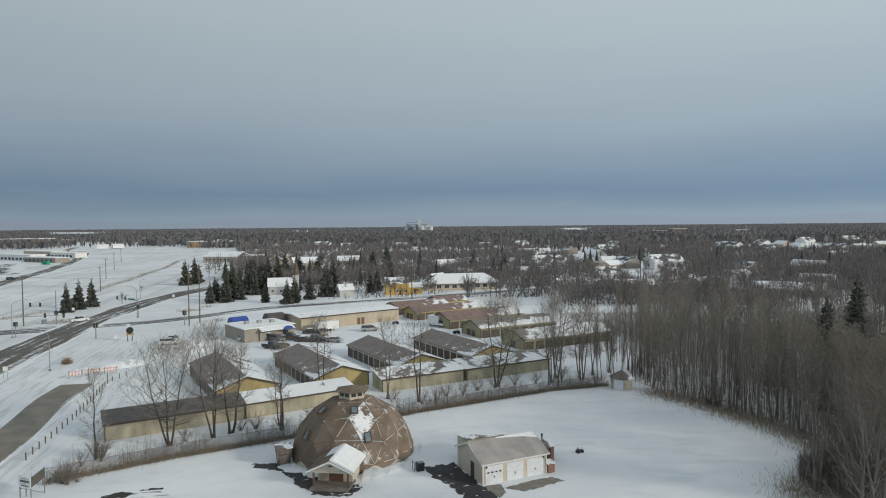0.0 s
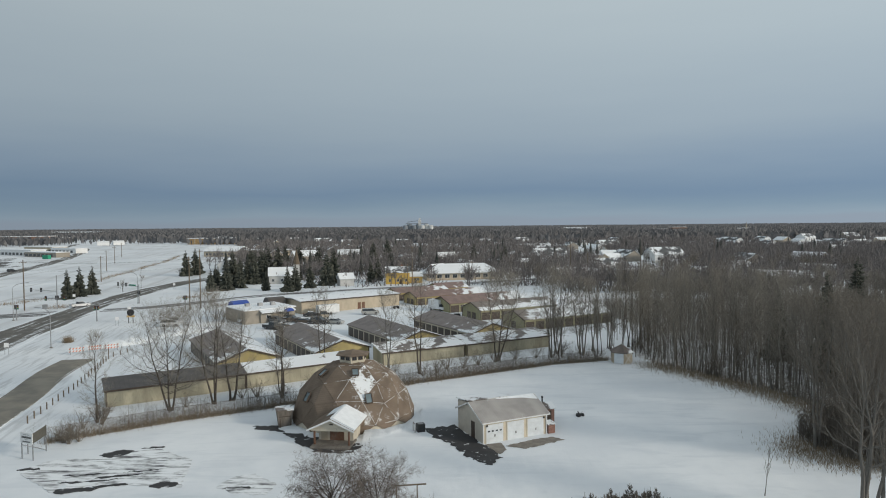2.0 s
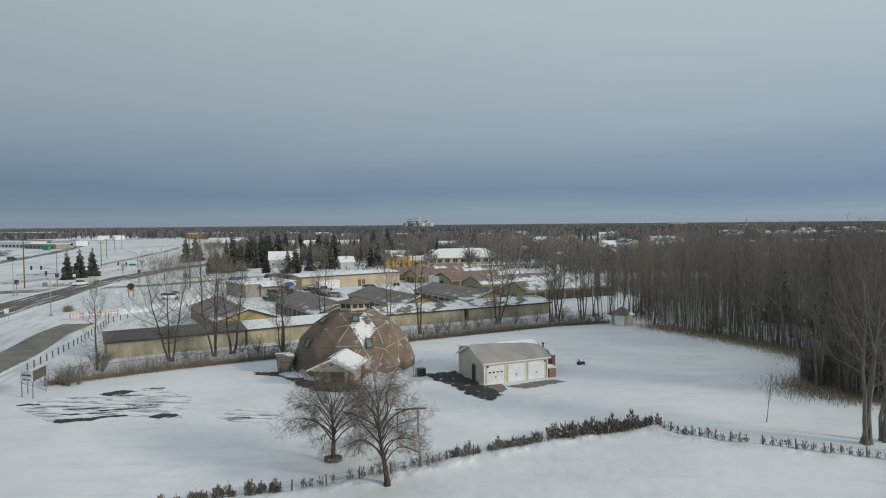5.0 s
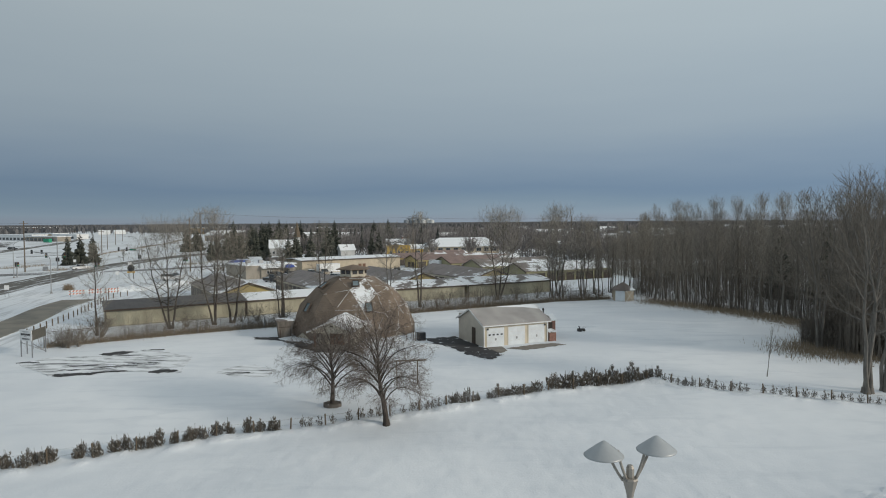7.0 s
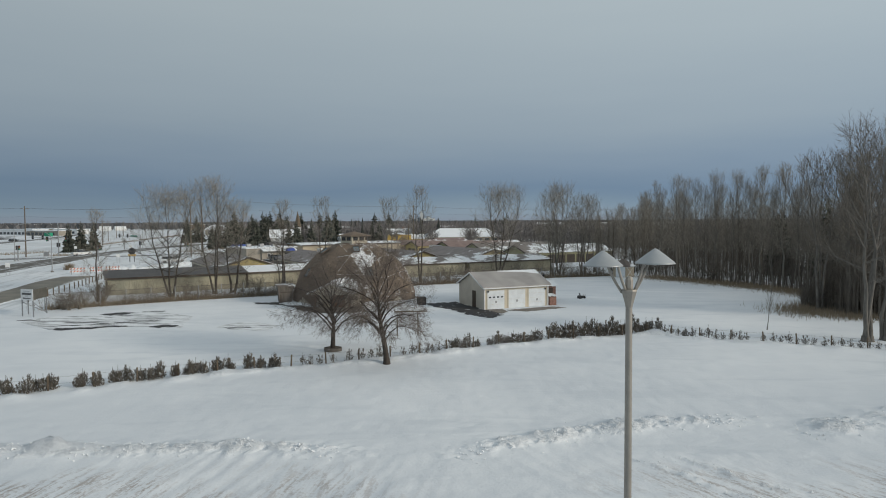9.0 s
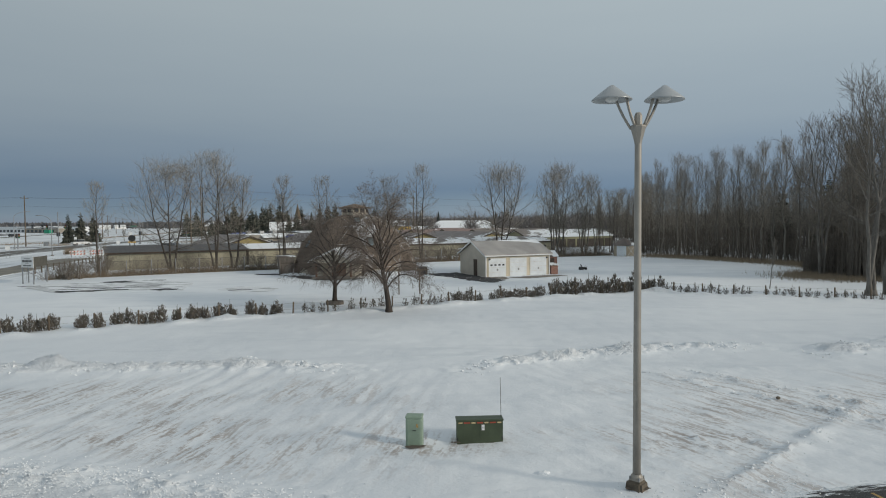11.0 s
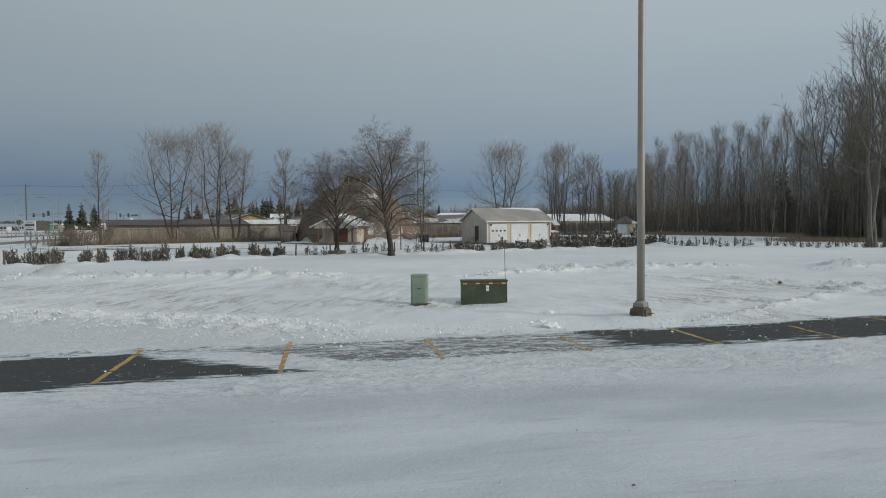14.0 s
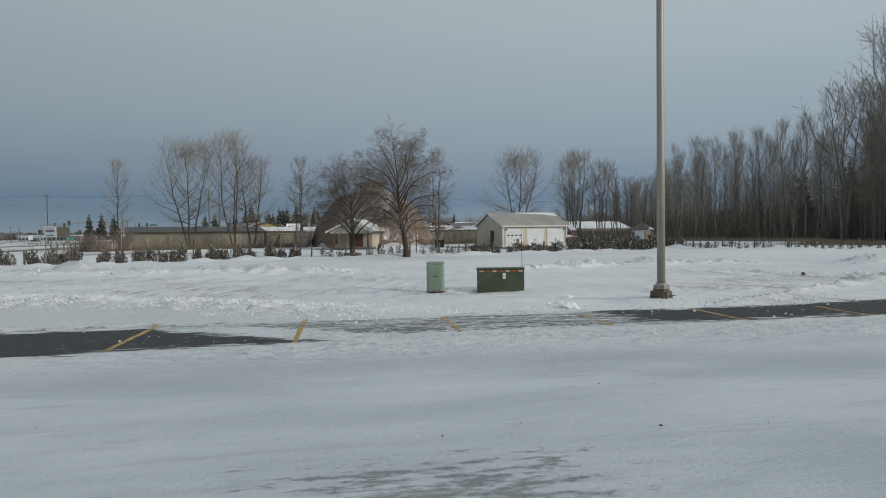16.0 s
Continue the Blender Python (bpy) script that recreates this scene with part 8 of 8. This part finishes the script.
line_a = [(-231, 173, 15.5), (-129.4, 197.6, 15.7), (-77.2, 194.8, 16.4), (-76.0, 200.3, 18.4), (-12.5, 258.7, 17.1), (60, 303, 17.0), (150, 356, 17.0)]
for x, y, h in line_a:
    utility_pole(x, y, h, 60)
far_poles = [(-15.1, 269, 9), (-160, 300, 12), (-195, 372, 12), (-230, 450, 12), (-270, 540, 12), (-300, 430, 10), (-285, 400, 10), (72, 320, 13), (104, 338, 13)]
for x, y, h in far_poles:
    utility_pole(x, y, h, 20)
for (x0, y0, h0), (x1, y1, h1) in zip(line_a, line_a[1:]):
    for off, dz in ((-1.0, 0.6), (1.0, 0.6), (0.0, 3.2)):
        pts = []
        for k in range(13):
            t = k / 12
            sag = 4 * t * (1 - t) * 0.9
            pts.append((x0 + (x1 - x0) * t + off * 0.5, y0 + (y1 - y0) * t - off * 0.87, h0 + (h1 - h0) * t - dz - sag))
        solid("power_line", Shape().path(pts, [0.018] * 13, 4), M["black"], "sagging black overhead cable between the poles", "cable", group="overhead cables")

for i, (x, y, t) in enumerate(lerp_path([(-54.5, 82.8), (-58.4, 100.4), (-62.2, 114.0), (-65.2, 124.4), (-64.3, 131.0)], 2.2)):
    b = thing("bollard", x, y, 0, i * 17, "dark wooden guard post standing in snow", "post", "guard posts")
    part("post", Shape().lathe([(0.085, -0.2), (0.085, 0.98 if i != 19 else 2.0), (0.06, 1.03 if i != 19 else 2.05)], 9), M["wood"], b)

for i, (x, y, w) in enumerate(((-74.1, 128.6, 2.9), (-71.6, 130.8, 2.5), (-68.9, 132.2, 2.8))):
    b = thing("road_barrier", x, y, 0, 34, "red and white striped road-closed barrier in the snow", "barrier", "road barriers")
    for s in (-1, 1):
        part("leg", Shape().box(s * w * 0.38, 0, 0, 0.08, 0.5, 1.5), M["grey_metal"], b)
    for j, z in enumerate((0.45, 1.0)):
        rail = part("rail", Shape().box(0, -0.05, z, w, 0.05, 0.32), M["white"], b, "white board with red diagonal stripes")
        for k in range(5):
            xx = -w / 2 + w * (k + 0.5) / 5
            part("stripe", Shape().prism_y([(xx - 0.22, z + 0.01), (xx + 0.02, z + 0.01), (xx + 0.22, z + 0.31), (xx - 0.02, z + 0.31)], -0.085, -0.076), M["orange"], rail)

rs = thing("business_sign", -83.0, 169.6, 0, 14, "round dark business sign with yellow base on two posts", "sign")
for s in (-0.55, 0.55):
    part("post", Shape().box(s, 0, 0, 0.16, 0.16, 2.0), M["black"], rs)
part("disc", Shape().prism_y([(0.88 * math.cos(q), 2.85 + 0.88 * math.sin(q)) for q in [k * math.pi / 12 for k in range(24)]], -0.2, 0.2), M["black"], rs, "round dark panel")
part("base_board", Shape().box(0, 0, 1.6, 1.9, 0.3, 0.5), M["line"], rs, "yellow name board")
part("top_board", Shape().box(-0.3, 0, 3.75, 0.8, 0.25, 0.7), M["white"], rs)
for x, y in ((-88.2, 128.6), (-84.2, 164.8), (-128, 222), (-110, 262)):
    g = thing("road_sign", x, y, 0, 10, "small white road sign on two thin posts", "sign", "road signs")
    part("panel", Shape().box(0, -0.05, 1.5, 0.9, 0.03, 0.9), M["white"], g)
    for s in (-0.35, 0.35):
        part("post", Shape().box(s, 0, 0, 0.06, 0.06, 2.3), M["grey_metal"], g)
cab = thing("signal_cabinet", -125.5, 201.5, 0, 10, "grey steel signal control cabinet by the junction", "cabinet")
part("body", Shape().soft_box(0, 0, 0, 1.3, 0.8, 1.35, 0.05), M["grey_metal"], cab)

# V-shaped board sign at the yard's corner
bb = thing("board_sign", -45.9, 70.4, 0, 0, "two-panelled white board sign on steel posts, lettering unreadable", "sign")
corners = [(-0.85, -0.55), (0.75, -1.15), (0.35, 1.85)]
for x, y in corners + [(-1.2, 1.0)]:
    part("post", Shape().box(x, y, -0.1, 0.09, 0.09, 3.15 if (x, y) != (-1.2, 1.0) else 2.0), M["grey_metal"], bb)


def panel_between(a, b, material, label, z0, z1):
    (ax, ay), (bx, by) = a, b
    ln, ang = math.hypot(bx - ax, by - ay), math.degrees(math.atan2(by - ay, bx - ax))
    ob = part("panel", Shape().box(0, 0, 0, ln + 0.15, 0.05, z1 - z0), M[material], bb, label)
    ob.matrix_local = pose((ax + bx) / 2, (ay + by) / 2, z0, 0, 0, ang)
    return ob, ln


face, ln = panel_between((-0.85, -0.63), (0.75, -1.23), "white", "white panel with bars of dark lettering", 1.85, 3.05)
for z, w, h in ((0.95, 1.0, 0.07), (0.58, 1.45, 0.22), (0.42, 0.5, 0.06), (0.14, 1.2, 0.12)):
    n = max(3, int(w / 0.16))
    for i in range(n):
        part("letter_bar", Shape().box(-w / 2 + w * (i + 0.5) / n, -0.032, z, w / n * 0.72, 0.012, h), M["black" if h > 0.1 else "grey_metal"], face)
panel_between((0.78, -1.15), (0.38, 1.85), "board_back", "bare dark grey back of the second panel", 1.9, 3.0)
for (ax, ay), (bx, by) in (((-0.85, -0.55), (0.35, 1.85)), ((0.75, -1.15), (0.35, 1.85))):
    part("brace", Shape().tube((ax, ay, 1.6), (bx, by, 0.15), 0.035, 0.035, 5), M["grey_metal"], bb)


# ---- vehicles ----
def vehicle(kind, x, y, turn, paint, label, colour):
    """kind: (length, width, profile of the body, profile of the glasshouse)."""
    ob = thing("car" if kind in ("suv", "sedan", "van") else kind, x, y, 0.02, turn, label, "truck" if kind == "box_truck" else "car" if kind != "pickup" else "pickup truck", "parked vehicles")
    if paint not in M:
        M[paint] = plain(paint, colour, 0.35, var=0.12, scale=1.2, fine=20, bump=0.03, spec=0.6)
    dims = {
        "sedan": (4.7, 1.8, [(-2.3, 0.35), (-2.35, 0.75), (-1.5, 0.92), (1.0, 0.95), (2.25, 0.8), (2.35, 0.4), (2.1, 0.25), (-2.1, 0.25)], [(-1.55, 0.9), (-0.95, 1.38), (0.45, 1.42), (1.35, 0.92)]),
        "suv": (4.9, 1.95, [(-2.4, 0.45), (-2.45, 1.0), (-2.3, 1.12), (1.0, 1.12), (2.3, 0.98), (2.45, 0.55), (2.2, 0.35), (-2.2, 0.35)], [(-2.3, 1.1), (-2.1, 1.72), (0.4, 1.76), (1.25, 1.1)]),
        "van": (5.0, 1.95, [(-2.45, 0.4), (-2.5, 0.95), (-2.4, 1.05), (1.3, 1.05), (2.4, 0.85), (2.5, 0.45), (2.2, 0.3), (-2.2, 0.3)], [(-2.4, 1.03), (-2.2, 1.7), (0.6, 1.74), (1.7, 1.0)]),
        "pickup": (5.7, 2.0, [(-2.8, 0.55), (-2.85, 1.15), (1.1, 1.15), (2.7, 1.05), (2.85, 0.6), (2.6, 0.4), (-2.6, 0.4)], [(-0.9, 1.12), (-0.75, 1.78), (0.6, 1.8), (1.35, 1.12)]),
        "box_truck": (6.5, 2.2, [(-3.2, 0.6), (-3.2, 0.9), (1.6, 0.9), (1.6, 1.3), (3.1, 1.2), (3.2, 0.55), (-3.0, 0.5)], [(1.45, 1.2), (1.5, 2.1), (2.1, 2.1), (2.75, 1.25)]),
    }
    L, W, prof, glass = dims[kind]
    part("body", Shape().prism_y(prof, -W / 2, W / 2), M[paint], ob)
    s = Shape()
    n = len(glass)
    lower, upper = W / 2 - 0.03, W / 2 - 0.22
    vs = []
    for sg in (-1, 1):
        vs += [(a, sg * (lower if b < 1.25 else upper), b) for a, b in glass]
    s.add(vs, [tuple(range(n)), tuple(range(n, 2 * n))[::-1]] + [(i, n + i, n + (i + 1) % n, (i + 1) % n) for i in range(n)])
    part("glasshouse", s, M["glass"], ob, "dark window glass")
    top = [p for p in glass if p[1] > 1.25]
    part("roof", Shape().box((top[0][0] + top[1][0]) / 2, 0, top[0][1], top[1][0] - top[0][0] + 0.1, W - 0.4, 0.05), M[paint if kind != "sedan" else "snow"], ob)
    for a in (-L * 0.31, L * 0.31):
        for sg in (-1, 1):
            wh = part("wheel", Shape().prism_y([(a + 0.36 * math.cos(q), 0.36 + 0.36 * math.sin(q)) for q in [k * math.pi / 8 for k in range(16)]], sg * (W / 2 - 0.1) - 0.12, sg * (W / 2 - 0.1) + 0.12), M["rubber"], ob)
            part("rim", Shape().prism_y([(a + 0.2 * math.cos(q), 0.36 + 0.2 * math.sin(q)) for q in [k * math.pi / 6 for k in range(12)]], sg * (W / 2 + 0.02) - 0.02, sg * (W / 2 + 0.02) + 0.02), M["grey_metal"], wh)
    for sg in (-1, 1):
        part("headlight", Shape().box(L / 2 - 0.06, sg * (W / 2 - 0.3), 0.68, 0.1, 0.35, 0.16), M["clear_lens"], ob)
        part("tail_light", Shape().box(-L / 2 + 0.06, sg * (W / 2 - 0.2), 0.75, 0.1, 0.2, 0.25), M["red_lens"], ob)
    if kind == "pickup":
        part("bed", Shape().box(-1.85, 0, 1.152, 1.7, W - 0.3, 0.012), M["snow" if paint != "white_car_paint" else "black"], ob)
    if kind == "box_truck":
        part("cargo_box", Shape().soft_box(-0.9, 0, 0.95, 4.5, 2.3, 2.3, 0.05), M["white"], ob)
    return ob


W_, K_, G_, S_ = ("white_car_paint", (0.72, 0.73, 0.74)), ("black_car_paint", (0.03, 0.032, 0.036)), ("grey_car_paint", (0.12, 0.13, 0.14)), ("silver_car_paint", (0.38, 0.38, 0.37))
T_, B_ = ("tan_car_paint", (0.36, 0.30, 0.23)), ("brown_car_paint", (0.09, 0.07, 0.055))
for kind, x, y, t, (pn, pc), lb in (
        ("suv", -70.0, 163.8, 12, W_, "white sport utility car parked in snow"), ("pickup", -70.9, 167.6, 10, W_, "white pickup truck parked beside another car"),
        ("pickup", -51.3, 168.4, 18, W_, "white pickup with a topper outside the office"), ("pickup", -41.9, 157.6, -25, K_, "black off-road pickup in the storage yard"),
        ("suv", -43.6, 167.6, -35, G_, "dark grey sport utility car by the office"), ("pickup", -40.5, 169.6, -10, B_, "dark brown pickup before the office"),
        ("sedan", -37.0, 179.4, 10, K_, "black sedan parked by the warehouse"), ("pickup", -33.2, 177.0, -70, T_, "tan pickup parked by the white trailer"),
        ("sedan", -36.4, 166.8, -10, B_, "dark sedan dusted with snow in the yard"), ("suv", -32.2, 165.9, -15, K_, "black car parked between storage rows"),
        ("sedan", -28.1, 165.6, -20, S_, "silver sedan with snow on its roof"), ("van", -20.9, 182.5, 12, S_, "silver minivan before the warehouse"),
        ("box_truck", -1.6, 189.5, -45, W_, "white box truck backed against a lock-up"), ("pickup", -116.4, 205.0, 52, W_, "white pickup truck on the highway"),
        ("sedan", -142, 186, 30, G_, "grey car waiting on the junction's west leg"), ("suv", -250, 372, 70, K_, "dark car on the far road"), ("sedan", -40.5, 158.5, 30, B_, "brown sedan half hidden behind a lock-up row")):
    vehicle(kind, x, y, t, pn, lb, pc)
trl = thing("trailer", -33.2, 183.4, 0.02, 36, "white enclosed cargo trailer beside the warehouse", "trailer")
part("body", Shape().soft_box(0, 0, 0.55, 6.4, 2.3, 2.25, 0.08), M["white"], trl)
for a in (-0.45, 0.45):
    for sg in (-1, 1):
        part("wheel", Shape().prism_y([(a + 0.36 * math.cos(q), 0.36 + 0.36 * math.sin(q)) for q in [k * math.pi / 8 for k in range(16)]], sg * 1.05 - 0.1, sg * 1.05 + 0.1), M["rubber"], trl)
part("hitch", Shape().tube((3.2, 0, 0.6), (4.3, 0, 0.55), 0.06, 0.05, 6), M["black"], trl)
for x, y in ((3.7, 176.6), (-14.4, 194.6)):
    q = thing("quad_bike", x, y, 0, 20, "small dark quad bike parked in snow", "quad bike", "quad bikes")
    part("body", Shape().soft_box(0, 0, 0.4, 1.7, 0.8, 0.45, 0.12), M["black"], q)
    part("handlebar", Shape().tube((0.35, -0.4, 1.1), (0.35, 0.4, 1.1), 0.03, 0.03, 6).tube((0.5, 0, 0.8), (0.35, 0, 1.1), 0.03, 0.03, 6), M["black"], q)
    for a in (-0.6, 0.6):
        for sg in (-1, 1):
            part("wheel", Shape().prism_y([(a + 0.3 * math.cos(k), 0.3 + 0.3 * math.sin(k)) for k in [j * math.pi / 6 for j in range(12)]], sg * 0.5 - 0.12, sg * 0.5 + 0.12), M["rubber"], q)

# snow heaped by the closed road
for i, (x, y, a, b, h) in enumerate(((-69.5, 140, 6, 3, 1.0), (-63, 152, 9, 2.5, 0.9), (-75, 134, 4, 2, 0.8), (-62, 165, 8, 3, 0.7))):
    s = Shape()
    n, m = 26, 12
    vs = [((a * (u / n * 2 - 1)), (b * (v / m * 2 - 1)), max(-0.1, h * (1 - (u / n * 2 - 1) ** 2) * (1 - (v / m * 2 - 1) ** 2) * (0.8 + 0.9 * noise.fractal((u * 0.35 + i * 9, v * 0.4, 1.0), 0.8, 2.0, 4)) - 0.05)) for v in range(m + 1) for u in range(n + 1)]
    s.add(vs, [(v * (n + 1) + u, v * (n + 1) + u + 1, (v + 1) * (n + 1) + u + 1, (v + 1) * (n + 1) + u) for v in range(m) for u in range(n)])
    ob = solid("snow_bank", s, M["snow"], "ploughed snow bank beside the closed road", "snow bank", "structure", smooth=True)
    ob.matrix_world = pose(x, y, 0, 0, 0, 45)

# ---- town trees ----
oaks = [bare_tree("tree", "oak", 300 + i, 5.2, 0.26, "bark", "twig", "bare broad-crowned tree among the houses", group="town trees") for i in range(4)]
rng = random.Random(31)
spots = []
KEEP = [(x, y, 11) for x, y, *_ in HOUSES] + [(-72, 283, 12), (-41, 271, 6), (-20, 279, 8), (-13, 282, 7), (7, 300, 18), (1, 408, 9), (-3, 318, 8), (22, 385, 12), (48, 372, 12)]


def open_ground(x, y):
    """True where no tree of the town stands: the open field, roads and yards."""
    if x < -0.318 * y and 440 < y < 935 or x < -0.365 * y and y < 880 or x < -0.62 * y:
        return True
    if y < 420 and (seg_dist(x, y, [(-104, 196), (-63, 236), (-31, 253), (0, 270), (50, 298), (150, 350)])[0] < 8 or seg_dist(x, y, [(-114, 212), (-111, 292), (-98, 345), (-60, 400), (0, 450)])[0] < 14):
        return True
    return any((x - a) ** 2 + (y - b) ** 2 < r * r for a, b, r in KEEP)


while len(spots) < 46:
    y = rng.uniform(225, 430)
    x = rng.uniform(-0.25 * y, 0.62 * y)
    if open_ground(x, y) or (x < 45 and y < 262) or (noise.noise((x * 0.02, y * 0.02, 2)) < -0.15) or any((x - a) ** 2 + (y - b) ** 2 < 36 for a, b, _, _ in spots):
        continue
    spots.append((x, y, rng.uniform(0.75, 1.2), rng.uniform(0, 360)))
spots += [(-126, 252, 0.55, 0), (-136, 331, 0.5, 30), (-150, 372, 0.55, 60), (-141, 300, 0.5, 90), (-170, 430, 0.6, 0), (14, 282, 0.8, 10), (-17, 268, 0.7, 60)]
# broad trees in the gardens behind the poplar wood
goal = len(spots) + 44
while len(spots) < goal:
    y = rng.uniform(200, 345)
    x = y * rng.uniform(0.26, 0.72)
    if any((x - a) ** 2 + (y - b) ** 2 < 110 for a, b, _ in KEEP) or any((x - a) ** 2 + (y - b) ** 2 < 64 for a, b, _, _ in spots):
        continue
    spots.append((x, y, rng.uniform(0.9, 1.35), rng.uniform(0, 360)))
placed(oaks, spots)


def far_tree(s, x, y, h, rng, boughs, r):
    """A bare crown of a few dozen slivers round a short trunk."""
    s.tube((x, y, 0), (x, y, h * 0.6), r * 1.6, 0.0, 3)
    wide = h * rng.uniform(0.36, 0.52)
    for _ in range(boughs):
        a = rng.uniform(0, 6.283)
        out = wide * math.sqrt(rng.random())
        p = Vector((x + math.cos(a) * out * 0.25, y + math.sin(a) * out * 0.25, h * rng.uniform(0.18, 0.55)))
        q = Vector((x + math.cos(a) * out, y + math.sin(a) * out, h * (1.0 - 0.5 * (out / wide) ** 2) * rng.uniform(0.66, 1.0)))
        sliver(s, p, q, r)


def far_stand(s, x, y, rng, count):
    """A clump of bare trees a kilometre off or more, each a few crossing kite-shaped sprays."""
    wide = 9 + y * 0.009
    for _ in range(count):
        tx, ty, h = x + rng.gauss(0, wide), y + rng.gauss(0, wide), rng.uniform(7, 12.5)
        a, w, z = rng.uniform(-0.7, 0.7), h * rng.uniform(0.16, 0.34), h * rng.uniform(0.45, 0.7)
        c, sn, k = math.cos(a) * w, math.sin(a) * w, len(s.v)
        s.v.extend(((tx - c, ty - sn, z), (tx + rng.uniform(-0.3, 0.3) * w, ty, 0.0), (tx + c, ty + sn, z * rng.uniform(0.8, 1.2)), (tx + rng.uniform(-0.5, 0.5) * w, ty, h)))
        s.f.append((k, k + 1, k + 2, k + 3))


rng = random.Random(8)
woods = Shape()
count = 0
while count < 4400:
    y = 232 + 710 * rng.random() ** 1.15
    x = rng.uniform(-0.62 * y, 0.80 * y)
    if open_ground(x, y) or (x < 45 and y < 262) or noise.noise((x * 0.012, y * 0.010, 5)) < (-0.13 if y > 420 else -0.08):
        continue
    if x < -0.33 * y and y < 560 and rng.random() < 0.8:
        continue
    if y < 560:
        far_tree(woods, x, y, rng.uniform(8, 15), rng, 34, 0.06 + y * 0.00022)
    else:
        far_tree(woods, x, y, rng.uniform(7, 13), rng, 26, 0.09 + y * 0.00030)
    count += 1
# the dark wood that carries on behind the poplars
count = 0
while count < 700:
    y = 150 + 330 * rng.random() ** 1.1
    x = y * rng.uniform(0.34, 0.80)
    if x < edge_x(min(y, 215)) + 25 or noise.noise((x * 0.02, y * 0.02, 4)) < -0.28:
        continue
    far_tree(woods, x, y, rng.uniform(8, 14), rng, 34, 0.06 + y * 0.00022)
    count += 1
# low brush between the trees
count = 0
while count < 4200:
    y = 236 + 420 * rng.random() ** 1.2
    x = rng.uniform(-0.30 * y, 0.78 * y)
    if open_ground(x, y) or (x < 45 and y < 262) or noise.noise((x * 0.012, y * 0.010, 5)) < -0.2:
        continue
    for _ in range(4):
        a, h = rng.uniform(0, 6.283), rng.uniform(1.2, 3.4)
        px, py = x + rng.gauss(0, 1.2), y + rng.gauss(0, 1.2)
        sliver(woods, Vector((px, py, -0.1)), Vector((px + math.cos(a) * h * 0.8, py + math.sin(a) * h * 0.8, h)), 0.12 + y * 0.0003)
    count += 1
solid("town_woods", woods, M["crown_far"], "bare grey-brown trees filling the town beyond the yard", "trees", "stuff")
far = Shape()
count = 0
while count < 6500:
    y = 880 + 4000 * rng.random() ** 1.8
    x = rng.uniform(-0.85 * y, 0.9 * y)
    if noise.noise((x * 0.0032, y * 0.0062, 9)) < -0.20 or (x < -0.45 * y and y < 1300 and rng.random() < 0.6) or (x < -0.30 * y and y < 1150 and rng.random() < 0.5):
        continue
    if 1900 < y < 3400 and (0.172 < x / y < 0.238 or -0.62 < x / y < -0.52 or -0.24 < x / y < -0.2):
        continue
    far_stand(far, x, y, rng, 14)
    count += 1
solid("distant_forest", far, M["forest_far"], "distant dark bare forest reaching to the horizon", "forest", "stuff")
con = Shape()
count = 0
while count < 170:
    y = 320 + 1500 * rng.random() ** 1.6
    x = rng.uniform(-0.6 * y, 0.8 * y)
    if open_ground(x, y):
        continue
    h = rng.uniform(8, 12.5)
    for lay in range(6):
        z = h * (0.1 + 0.15 * lay)
        r = h * 0.24 * (1 - lay / 6.5)
        n = 7
        a0 = rng.random()
        ring = [(x + r * rng.uniform(0.7, 1.15) * math.cos(a0 + k * 6.283 / n), y + r * rng.uniform(0.7, 1.15) * math.sin(a0 + k * 6.283 / n), z + rng.uniform(-0.3, 0.3)) for k in range(n)]
        con.add(ring + [(x, y, z + h * 0.26)], [(k, (k + 1) % n, n) for k in range(n)])
    count += 1
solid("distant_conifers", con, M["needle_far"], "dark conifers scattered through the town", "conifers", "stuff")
kinds = [house(0, 0, 0, 13, 8.5, 3.2, 5.8, w, r, "small town house with snow-covered roof among bare trees", group="town houses", faces=(-1,)) for w, r in (("white", "roof_white"), ("tan", "roof_white"), ("grey_siding", "roof_grey"), ("white", "roof_grey"))]
spots = []
while len(spots) < 70:
    y = 340 + 800 * rng.random() ** 1.3
    x = rng.uniform(-0.36 * y, 0.72 * y)
    if open_ground(x, y) or any((x - a) ** 2 + (y - b) ** 2 < 500 for a, b, _, _ in spots):
        continue
    spots.append((x, y, rng.uniform(0.85, 1.3), rng.choice((8, 98, 20, -70)) + rng.uniform(-8, 8)))
placed(kinds, spots)
